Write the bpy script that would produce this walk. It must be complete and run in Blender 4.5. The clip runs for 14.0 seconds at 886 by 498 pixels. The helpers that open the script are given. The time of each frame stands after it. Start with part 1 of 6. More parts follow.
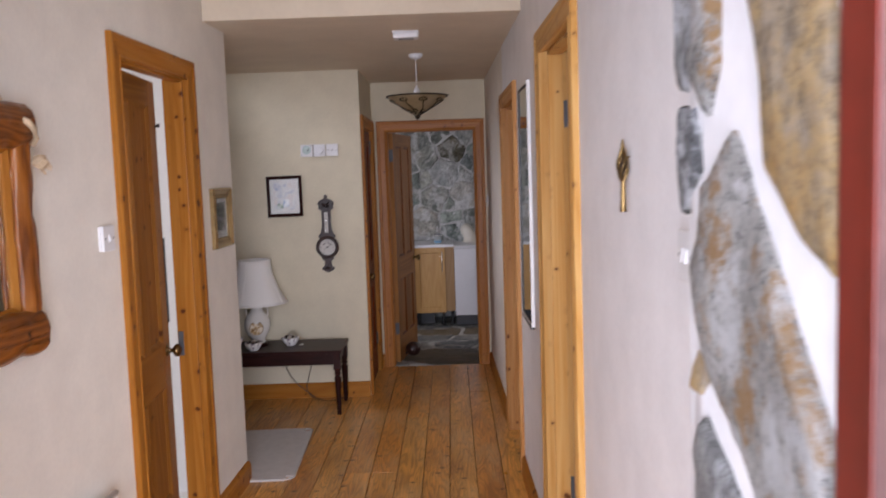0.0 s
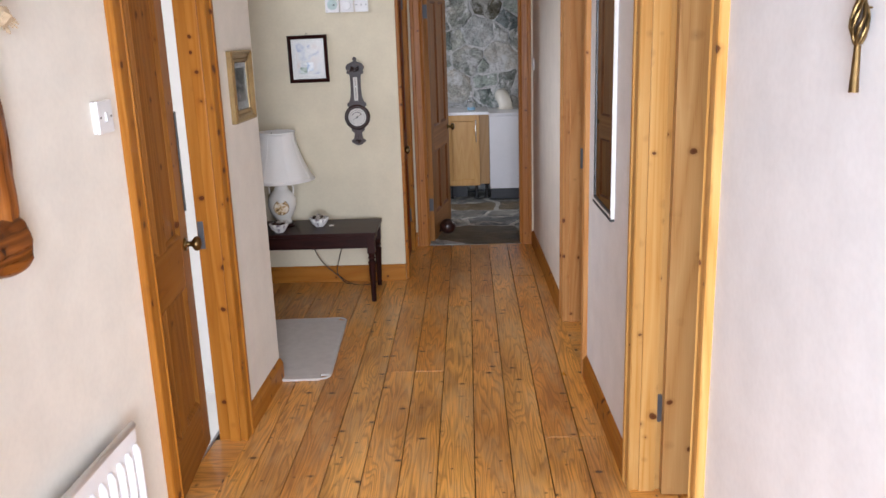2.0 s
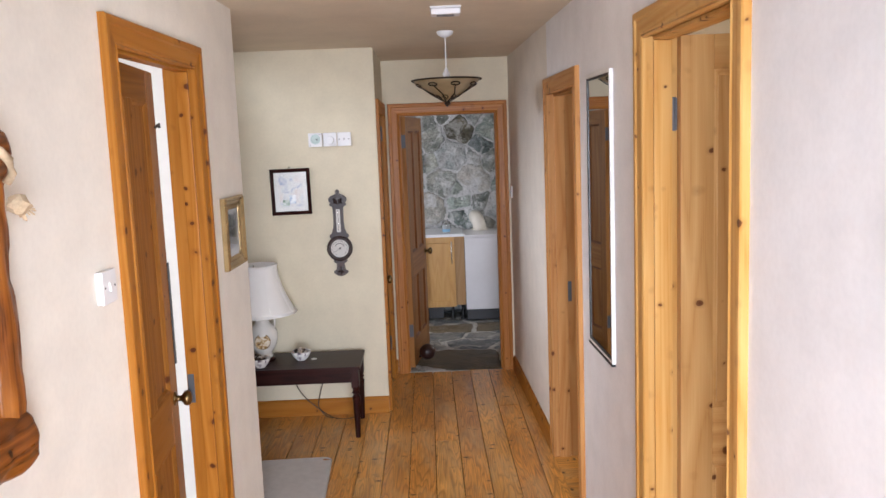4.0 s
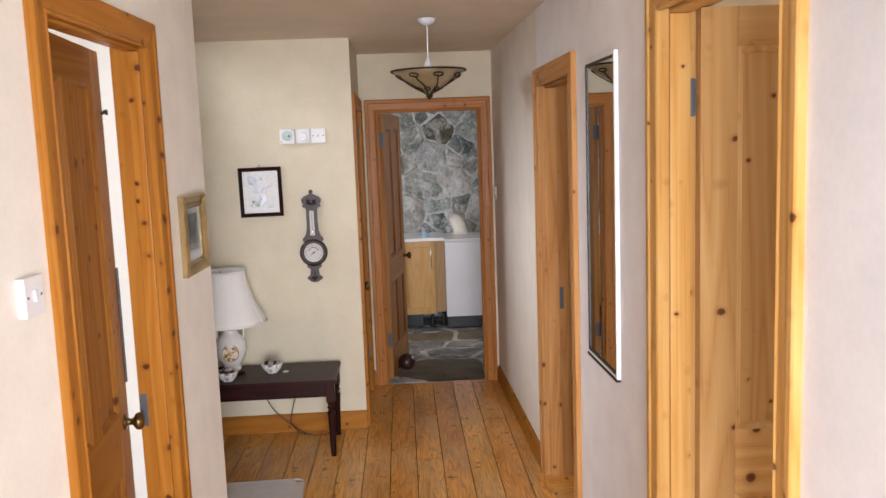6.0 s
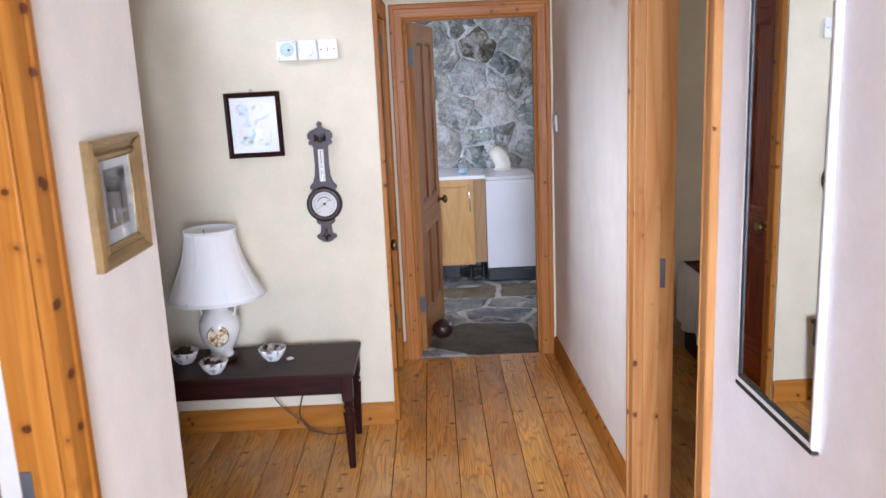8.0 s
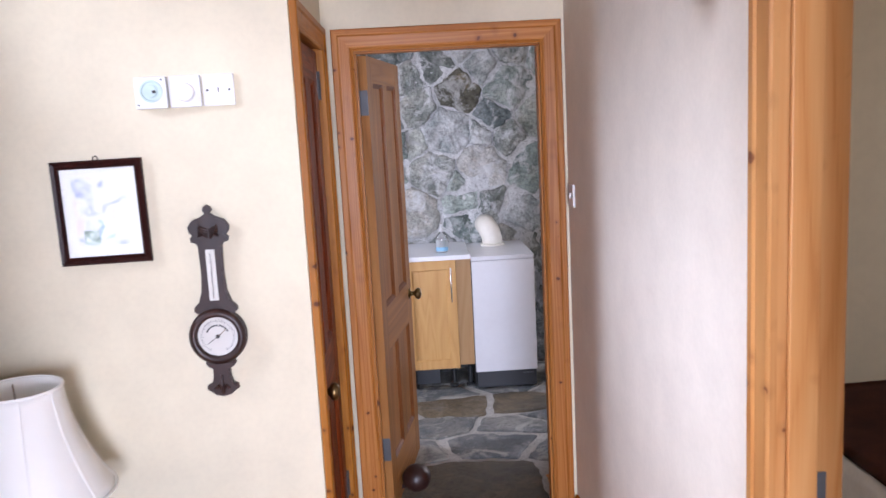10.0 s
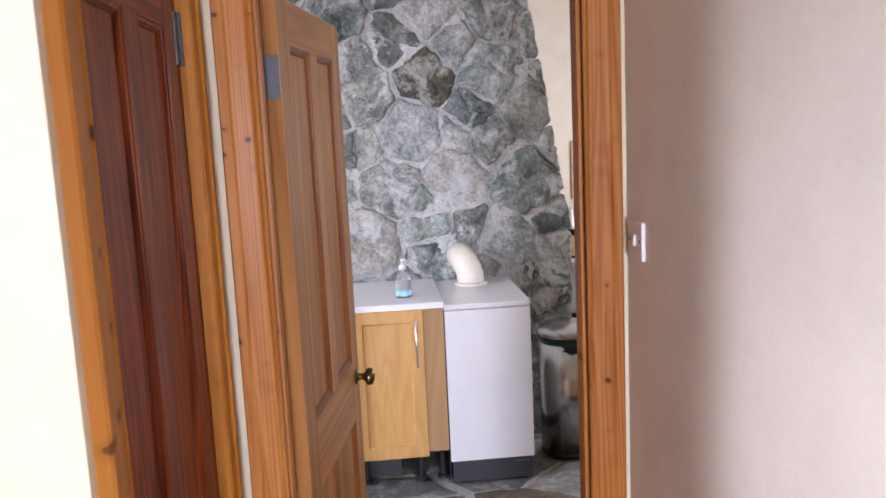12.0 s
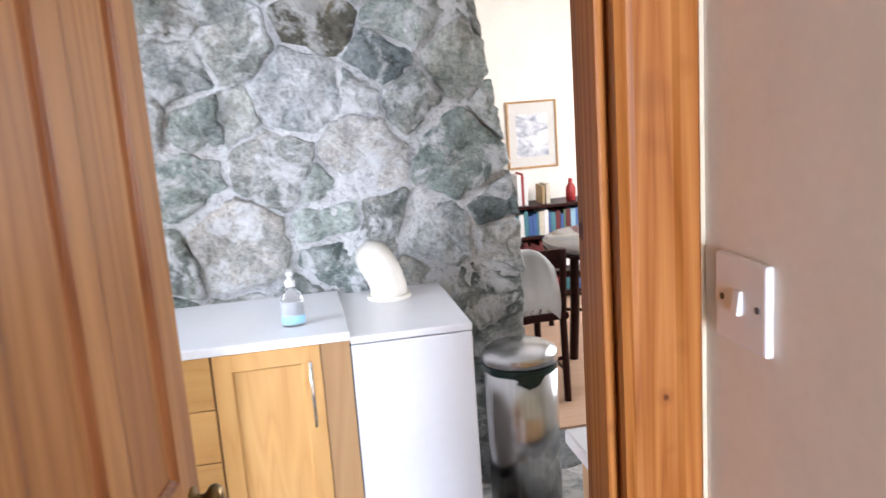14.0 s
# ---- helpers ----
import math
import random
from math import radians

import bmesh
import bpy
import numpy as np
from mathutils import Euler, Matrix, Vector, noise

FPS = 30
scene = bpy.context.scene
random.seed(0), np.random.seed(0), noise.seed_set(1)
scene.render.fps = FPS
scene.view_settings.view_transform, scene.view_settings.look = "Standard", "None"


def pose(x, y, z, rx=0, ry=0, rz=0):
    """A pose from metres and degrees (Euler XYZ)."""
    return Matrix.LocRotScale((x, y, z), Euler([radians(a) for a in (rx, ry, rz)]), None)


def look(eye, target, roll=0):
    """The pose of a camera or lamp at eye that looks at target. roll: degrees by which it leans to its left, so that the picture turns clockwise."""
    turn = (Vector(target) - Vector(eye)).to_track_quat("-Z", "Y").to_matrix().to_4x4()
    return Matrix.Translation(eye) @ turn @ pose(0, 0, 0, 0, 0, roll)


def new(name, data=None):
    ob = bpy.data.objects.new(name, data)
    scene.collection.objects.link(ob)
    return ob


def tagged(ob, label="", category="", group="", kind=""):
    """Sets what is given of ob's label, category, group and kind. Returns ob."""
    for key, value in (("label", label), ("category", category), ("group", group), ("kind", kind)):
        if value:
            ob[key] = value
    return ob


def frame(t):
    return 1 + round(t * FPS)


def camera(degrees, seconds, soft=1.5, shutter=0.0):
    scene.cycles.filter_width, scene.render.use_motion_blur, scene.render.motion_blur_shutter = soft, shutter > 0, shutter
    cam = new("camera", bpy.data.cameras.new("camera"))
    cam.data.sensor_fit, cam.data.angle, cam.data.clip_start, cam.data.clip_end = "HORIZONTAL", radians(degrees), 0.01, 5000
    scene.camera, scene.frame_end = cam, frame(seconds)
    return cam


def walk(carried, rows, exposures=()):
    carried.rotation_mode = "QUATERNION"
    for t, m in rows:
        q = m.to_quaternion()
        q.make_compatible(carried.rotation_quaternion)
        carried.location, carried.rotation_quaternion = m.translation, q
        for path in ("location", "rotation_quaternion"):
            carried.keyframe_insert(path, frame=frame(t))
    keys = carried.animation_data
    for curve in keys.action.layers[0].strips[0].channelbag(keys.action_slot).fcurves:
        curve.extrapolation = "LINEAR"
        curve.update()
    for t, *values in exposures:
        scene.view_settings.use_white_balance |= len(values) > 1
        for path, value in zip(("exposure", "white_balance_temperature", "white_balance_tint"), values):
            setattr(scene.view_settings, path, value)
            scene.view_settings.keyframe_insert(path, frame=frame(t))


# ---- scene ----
cam = camera(56.5, 14.0, shutter=0.4)
PATH = [
    (0, (0.211, -0.513, 1.608), (0.187, 1.478, 1.424), -1.9),
    (0.5, (0.088, -0.414, 1.588), (0.011, 1.562, 1.286), -1.7),
    (1, (0.036, -0.28, 1.559), (-0.043, 1.679, 1.164), -1.6),
    (1.5, (0.029, -0.076, 1.558), (-0.043, 1.868, 1.096), -1.7),
    (2, (0.02, 0.055, 1.615), (-0.048, 1.988, 1.106), -1.9),
    (2.5, (0.013, 0.119, 1.661), (-0.046, 2.061, 1.188), -2.1),
    (3, (-0.035, 0.127, 1.728), (-0.068, 2.092, 1.356), -2.2),
    (3.5, (-0.089, 0.127, 1.768), (-0.087, 2.108, 1.494), -2.2),
    (6, (-0.144, 0.453, 1.716), (-0.052, 2.435, 1.465), -2.1),
    (6.5, (-0.091, 0.776, 1.666), (-0.036, 2.742, 1.301), -2.2),
    (7, (-0.08, 0.988, 1.665), (-0.051, 2.942, 1.242), -2.4),
    (7.5, (-0.125, 1.294, 1.633), (-0.11, 3.245, 1.191), -2.6),
    (8, (-0.184, 1.611, 1.689), (-0.168, 3.565, 1.262), -2.5),
    (8.5, (-0.184, 1.939, 1.675), (-0.155, 3.903, 1.298), -2.7),
    (9, (-0.164, 2.312, 1.709), (-0.126, 4.285, 1.382), -2.9),
    (11.5, (-0.071, 4.13, 1.628), (0.079, 6.101, 1.324), -2.8),
    (12, (-0.082, 4.461, 1.646), (0.092, 6.43, 1.342), -2.7),
    (12.5, (-0.055, 4.713, 1.631), (0.095, 6.683, 1.322), -3.0),
    (13, (0.028, 5.022, 1.624), (0.178, 6.99, 1.302), -3.4),
    (13.5, (0.075, 5.259, 1.617), (0.281, 7.218, 1.27), -3.8),
    (14, (0.1, 5.531, 1.588), (0.439, 7.464, 1.201), -4.1),
]
EXPOSURES = [(0.0, -1.15, 6350, 21), (0.5, -0.95, 6250, 16), (1.0, -0.76, 6200, 15), (2.0, -0.55, 6200, 14), (3.0, -0.40, 6250, 15), (5.8, -0.36, 6500, 14), (6.5, -0.33, 7100, 19), (7.0, -0.12, 6250, 13),
             (7.5, 0.04, 5600, 14), (9.0, 0.32, 5750, 19), (11.5, 0.36, 5950, 23), (12.5, 0.84, 6200, 20), (13.5, 1.12, 5850, 13), (14.0, 1.2, 5850, 14)]
walk(cam, [(t, look(eye, aim, roll)) for t, eye, aim, roll in PATH], EXPOSURES)

# ---- daylight ----
SUN_ELEVATION, SUN_TURN = 48, 205
world = bpy.data.worlds.new("overcast_sky")
scene.world = world
world.use_nodes = True
wn = world.node_tree
sky = wn.nodes.new("ShaderNodeTexSky")
sky.sky_type, sky.sun_disc = "NISHITA", False
sky.sun_elevation, sky.sun_rotation = radians(SUN_ELEVATION), radians(SUN_TURN)
sky.air_density, sky.dust_density = 1.2, 3.0
wn.links.new(sky.outputs[0], wn.nodes["Background"].inputs[0])
wn.nodes["Background"].inputs[1].default_value = 0.15
sun = new("sun", bpy.data.lights.new("sun", "SUN"))
sun.data.energy, sun.data.angle, sun.data.color = 1.2, radians(12), (1.0, 0.95, 0.88)
sun.matrix_world = look((0, 0, 8), (-2.0, -3.0, 1.0))


def window_light(name, eye, aim, w, h, watts, color=(1.0, 0.97, 0.93)):
    """An area lamp for the sky's light at an opening, known or assumed."""
    lamp = new(name, bpy.data.lights.new(name, "AREA"))
    lamp.data.shape, lamp.data.size, lamp.data.size_y = "RECTANGLE", w, h
    lamp.data.energy, lamp.data.color = watts, color
    lamp.matrix_world = look(eye, aim)
    return lamp


window_light("front_door_daylight", (0.12, -1.6, 1.35), (-0.05, 1.0, 1.1), 1.9, 2.3, 570, (0.865, 0.918, 1.0))
window_light("stair_window_daylight", (-2.55, 4.42, 2.62), (0.55, 4.80, 1.2), 0.45, 0.8, 12, (0.92, 0.95, 1.0)).data.spread = radians(64)
window_light("kitchen_window_daylight", (-1.95, 7.3, 1.55), (0.0, 7.5, 0.9), 1.1, 1.1, 30, (0.95, 0.97, 1.0))
window_light("dining_window_daylight", (3.1, 9.6, 1.5), (1.0, 9.6, 1.0), 1.6, 1.3, 46, (1.0, 0.95, 0.87))
# Added fill lamp: no bedroom window is in view, its opening is assumed.
window_light("bedroom_window_daylight", (3.35, 4.9, 1.5), (1.5, 4.9, 1.0), 1.2, 1.1, 12)
window_light("side_room_window_daylight", (-3.0, 2.6, 1.6), (-1.0, 2.6, 1.2), 1.0, 1.1, 36)
# Fill lamp added to brighten the open door; this room's window is assumed.
window_light("front_room_window_daylight", (3.3, 2.0, 1.5), (1.0, 2.2, 1.2), 1.2, 1.1, 46)


# ---- materials ----
def mat(name):
    m = bpy.data.materials.new(name)
    m.use_nodes = True
    return m, m.node_tree.nodes, m.node_tree.links, m.node_tree.nodes["Principled BSDF"]


def put(n, l, kind, **given):
    node = n.new("ShaderNode" + kind)
    for k, v in given.items():
        key = k.replace("_", " ").capitalize() if k not in node.inputs else k
        node.inputs[key].default_value = v
    return node


def ramp(n, stops):
    r = n.new("ShaderNodeValToRGB")
    els = r.color_ramp.elements
    while len(els) < len(stops):
        els.new(0.5)
    for e, (p, c) in zip(els, stops):
        e.position = p
        e.color = (*c, 1) if len(c) == 3 else c
    return r


def coords(n, l, scale=(1, 1, 1), vary=False):
    tc = n.new("ShaderNodeTexCoord")
    mp = n.new("ShaderNodeMapping")
    mp.inputs["Scale"].default_value = scale
    if vary:
        oi = n.new("ShaderNodeObjectInfo")
        mul = n.new("ShaderNodeMath")
        mul.operation = "MULTIPLY"
        mul.inputs[1].default_value = 23.0
        add = n.new("ShaderNodeVectorMath")
        l.new(oi.outputs["Random"], mul.inputs[0])
        l.new(tc.outputs["Object"], add.inputs[0])
        l.new(mul.outputs[0], add.inputs[1])
        l.new(add.outputs[0], mp.inputs["Vector"])
    else:
        l.new(tc.outputs["Object"], mp.inputs["Vector"])
    return mp


def mixed(n, l, fac, a, b, blend="MIX"):
    m = n.new("ShaderNodeMix")
    m.data_type, m.blend_type = "RGBA", blend
    for sock, v in ((m.inputs[0], fac), (m.inputs[6], a), (m.inputs[7], b)):
        if isinstance(v, (int, float)):
            sock.default_value = v
        elif isinstance(v, tuple):
            sock.default_value = (*v, 1)
        else:
            l.new(v, sock)
    return m.outputs[2]


def bump(n, l, bsdf, height, strength=0.2, distance=0.002):
    b = n.new("ShaderNodeBump")
    b.inputs["Strength"].default_value, b.inputs["Distance"].default_value = strength, distance
    l.new(height, b.inputs["Height"])
    l.new(b.outputs[0], bsdf.inputs["Normal"])


def plain(name, color, rough=0.5, metal=0.0, wear=0.06, scale=30.0, coat=0.0, bump_by=0.0):
    """A surface of one colour with slight mottling at two scales."""
    m, n, l, p = mat(name)
    a = put(n, l, "TexNoise", Scale=scale, Detail=6.0)
    b = put(n, l, "TexNoise", Scale=scale / 9, Detail=3.0)
    mp = coords(n, l)
    l.new(mp.outputs[0], a.inputs["Vector"]), l.new(mp.outputs[0], b.inputs["Vector"])
    lo = tuple(c * (1 - 2 * wear) for c in color)
    hi = tuple(min(1, c * (1 + wear)) for c in color)
    r1 = ramp(n, ((0.3, lo), (0.7, hi)))
    l.new(b.outputs[0], r1.inputs[0])
    r2 = ramp(n, ((0.35, (1 - wear,) * 3), (0.6, (1, 1, 1))))
    l.new(a.outputs[0], r2.inputs[0])
    l.new(mixed(n, l, 1.0, r1.outputs[0], r2.outputs[0], "MULTIPLY"), p.inputs["Base Color"])
    p.inputs["Roughness"].default_value, p.inputs["Metallic"].default_value = rough, metal
    p.inputs["Coat Weight"].default_value = coat
    if bump_by:
        bump(n, l, p, a.outputs[0], bump_by)
    return m


def wood(name, axis, dark, mid, light, rough=0.4, knots=True, across=11.0, along=0.55, coat=0.15, knot_color=(0.075, 0.018, 0.006), worn=None):
    """Planed timber: grain along one axis, broad figure, dark round knots."""
    m, n, l, p = mat(name)
    sc = [across] * 3
    sc[axis] = along
    fig = coords(n, l, tuple(sc), True)
    a = put(n, l, "TexNoise", Scale=1.0, Detail=2.0, Distortion=0.6)
    l.new(fig.outputs[0], a.inputs["Vector"])
    rings = n.new("ShaderNodeMath")
    rings.operation = "MULTIPLY"
    rings.inputs[1].default_value = 9.0
    l.new(a.outputs[0], rings.inputs[0])
    saw = n.new("ShaderNodeMath")
    saw.operation = "PINGPONG"
    saw.inputs[1].default_value = 0.5
    l.new(rings.outputs[0], saw.inputs[0])
    sc2 = [260.0] * 3
    sc2[axis] = 6.0
    fine = coords(n, l, tuple(sc2), True)
    b = put(n, l, "TexNoise", Scale=1.0, Detail=3.0)
    l.new(fine.outputs[0], b.inputs["Vector"])
    r = ramp(n, ((0.0, dark), (0.28, mid), (0.8, light)))
    mm = n.new("ShaderNodeMath")
    mm.operation = "MULTIPLY_ADD"
    mm.inputs[1].default_value, mm.inputs[2].default_value = 0.5, -0.05
    l.new(b.outputs[0], mm.inputs[0])
    add = n.new("ShaderNodeMath")
    l.new(saw.outputs[0], add.inputs[0]), l.new(mm.outputs[0], add.inputs[1])
    l.new(add.outputs[0], r.inputs[0])
    col = r.outputs[0]
    oi = n.new("ShaderNodeObjectInfo")
    tone = ramp(n, ((0.0, (0.82, 0.80, 0.78)), (1.0, (1.0, 1.0, 1.0))))
    l.new(oi.outputs["Random"], tone.inputs[0])
    col = mixed(n, l, 1.0, col, tone.outputs[0], "MULTIPLY")
    if knots:
        sc3 = [14.0] * 3
        sc3[axis] = 16.0
        kc = coords(n, l, tuple(sc3), True)
        v = put(n, l, "TexVoronoi", Scale=1.0, Randomness=1.0)
        warp = put(n, l, "TexNoise", Scale=1.3, Detail=2.0)
        l.new(kc.outputs[0], warp.inputs["Vector"])
        less = n.new("ShaderNodeVectorMath")
        less.operation = "SCALE"
        less.inputs["Scale"].default_value = 0.30
        both_v = n.new("ShaderNodeVectorMath")
        l.new(warp.outputs["Color"], less.inputs[0])
        l.new(kc.outputs[0], both_v.inputs[0]), l.new(less.outputs[0], both_v.inputs[1])
        l.new(both_v.outputs[0], v.inputs["Vector"])
        kr = ramp(n, ((0.05, (0.97,) * 3), (0.12, (0.85,) * 3), (0.14, (0.25,) * 3), (0.28, (0, 0, 0))))
        pick = n.new("ShaderNodeSeparateColor")
        l.new(v.outputs["Color"], pick.inputs[0])
        grow = n.new("ShaderNodeMath")
        grow.operation = "MULTIPLY_ADD"
        grow.inputs[1].default_value, grow.inputs[2].default_value = 1.25, 0.42
        l.new(pick.outputs[1], grow.inputs[0])
        size = n.new("ShaderNodeMath")
        size.operation = "DIVIDE"
        l.new(v.outputs["Distance"], size.inputs[0]), l.new(grow.outputs[0], size.inputs[1])
        l.new(size.outputs[0], kr.inputs[0])
        some = n.new("ShaderNodeMath")
        some.operation = "GREATER_THAN"
        some.inputs[1].default_value = 0.40
        l.new(pick.outputs[0], some.inputs[0])
        both = n.new("ShaderNodeMath")
        both.operation = "MULTIPLY"
        l.new(kr.outputs[0], both.inputs[0]), l.new(some.outputs[0], both.inputs[1])
        col = mixed(n, l, both.outputs[0], col, knot_color)
    if worn:
        wc = coords(n, l, (2.2, 1.1, 2.2))
        w = put(n, l, "TexNoise", Scale=1.6, Detail=7.0, Roughness=0.65)
        l.new(wc.outputs[0], w.inputs["Vector"])
        wr = ramp(n, ((0.44, (0, 0, 0)), (0.68, (0.75,) * 3)))
        l.new(w.outputs[0], wr.inputs[0])
        col = mixed(n, l, wr.outputs[0], col, worn)
    l.new(col, p.inputs["Base Color"])
    rr = n.new("ShaderNodeMapRange")
    rr.inputs["To Min"].default_value, rr.inputs["To Max"].default_value = rough - 0.08, rough + 0.14
    l.new(b.outputs[0], rr.inputs[0])
    l.new(rr.outputs[0], p.inputs["Roughness"])
    p.inputs["Coat Weight"].default_value, p.inputs["Coat Roughness"].default_value = coat, 0.25
    p.inputs["Specular IOR Level"].default_value = 0.13
    bump(n, l, p, add.outputs[0], 0.12, 0.0012)
    return m


def floor_timber():
    """Old varnished pine boards: arched grain lines, small knots and nail holes, grey scuffing."""
    m, n, l, p = mat("worn_pine_boards")
    fig = coords(n, l, (17.0, 1.5, 17.0), True)
    a = put(n, l, "TexNoise", Scale=1.0, Detail=1.2, Distortion=0.25)
    l.new(fig.outputs[0], a.inputs["Vector"])
    rings = n.new("ShaderNodeMath")
    rings.operation = "MULTIPLY"
    rings.inputs[1].default_value = 12.0
    l.new(a.outputs[0], rings.inputs[0])
    saw = n.new("ShaderNodeMath")
    saw.operation = "FRACT"
    l.new(rings.outputs[0], saw.inputs[0])
    line = ramp(n, ((0.0, (0.55,) * 3), (0.12, (0, 0, 0)), (0.55, (0.10,) * 3), (0.92, (0.95,) * 3), (1.0, (0.55,) * 3)))
    l.new(saw.outputs[0], line.inputs[0])
    fine = coords(n, l, (210, 5, 210), True)
    b = put(n, l, "TexNoise", Scale=1.0, Detail=3.0)
    l.new(fine.outputs[0], b.inputs["Vector"])
    fr = ramp(n, ((0.3, (0.68,) * 3), (0.7, (1.18,) * 3)))
    l.new(b.outputs[0], fr.inputs[0])
    oi = n.new("ShaderNodeObjectInfo")
    tone = ramp(n, ((0.0, (0.70, 0.300, 0.052)), (0.3, (0.79, 0.365, 0.068)), (0.7, (0.85, 0.435, 0.098)), (1.0, (0.75, 0.325, 0.058))))
    l.new(oi.outputs["Random"], tone.inputs[0])
    broad = put(n, l, "TexNoise", Scale=1.0, Detail=3.0)
    bc = coords(n, l, (5.0, 1.2, 5.0), True)
    l.new(bc.outputs[0], broad.inputs["Vector"])
    br = ramp(n, ((0.32, (0.60, 0.54, 0.48)), (0.5, (0.92, 0.90, 0.88)), (0.68, (1.12, 1.12, 1.12))))
    l.new(broad.outputs[0], br.inputs[0])
    col = mixed(n, l, 1.0, tone.outputs[0], br.outputs[0], "MULTIPLY")
    weak = n.new("ShaderNodeMath")
    weak.operation = "MULTIPLY"
    weak.inputs[1].default_value = 0.55
    l.new(line.outputs[0], weak.inputs[0])
    col = mixed(n, l, weak.outputs[0], col, (0.19, 0.055, 0.009))
    col = mixed(n, l, 0.9, col, fr.outputs[0], "MULTIPLY")
    # grey scuffing along the middle of the walk
    wc = coords(n, l, (2.6, 0.9, 2.6))
    w = put(n, l, "TexNoise", Scale=2.0, Detail=8.0, Roughness=0.66)
    l.new(wc.outputs[0], w.inputs["Vector"])
    wr = ramp(n, ((0.46, (0, 0, 0)), (0.58, (0.35,) * 3), (0.70, (0.80,) * 3)))
    l.new(w.outputs[0], wr.inputs[0])
    col = mixed(n, l, wr.outputs[0], col, (0.62, 0.40, 0.19))
    # knots and nail holes
    for sx, sy, lo, hi, share in ((10.0, 17.0, 0.11, 0.17, 0.55), (17.0, 24.0, 0.07, 0.11, 0.66)):
        kc = coords(n, l, (sx, sy, 0.01), True)
        v = put(n, l, "TexVoronoi", Scale=1.0, Randomness=1.0)
        l.new(kc.outputs[0], v.inputs["Vector"])
        kr = ramp(n, ((lo, (0.92,) * 3), (hi, (0.25,) * 3), (hi * 1.6, (0, 0, 0))))
        l.new(v.outputs["Distance"], kr.inputs[0])
        pick = n.new("ShaderNodeSeparateColor")
        l.new(v.outputs["Color"], pick.inputs[0])
        some = n.new("ShaderNodeMath")
        some.operation = "GREATER_THAN"
        some.inputs[1].default_value = share
        l.new(pick.outputs[0], some.inputs[0])
        both = n.new("ShaderNodeMath")
        both.operation = "MULTIPLY"
        l.new(kr.outputs[0], both.inputs[0]), l.new(some.outputs[0], both.inputs[1])
        col = mixed(n, l, both.outputs[0], col, (0.045, 0.014, 0.005))
    l.new(col, p.inputs["Base Color"])
    rr = n.new("ShaderNodeMapRange")
    rr.inputs["To Min"].default_value, rr.inputs["To Max"].default_value = 0.20, 0.42
    l.new(w.outputs[0], rr.inputs[0])
    l.new(rr.outputs[0], p.inputs["Roughness"])
    p.inputs["Specular IOR Level"].default_value = 0.5
    hh = n.new("ShaderNodeMath")
    l.new(b.outputs[0], hh.inputs[0]), l.new(w.outputs[0], hh.inputs[1])
    bump(n, l, p, hh.outputs[0], 0.16, 0.0015)
    return m


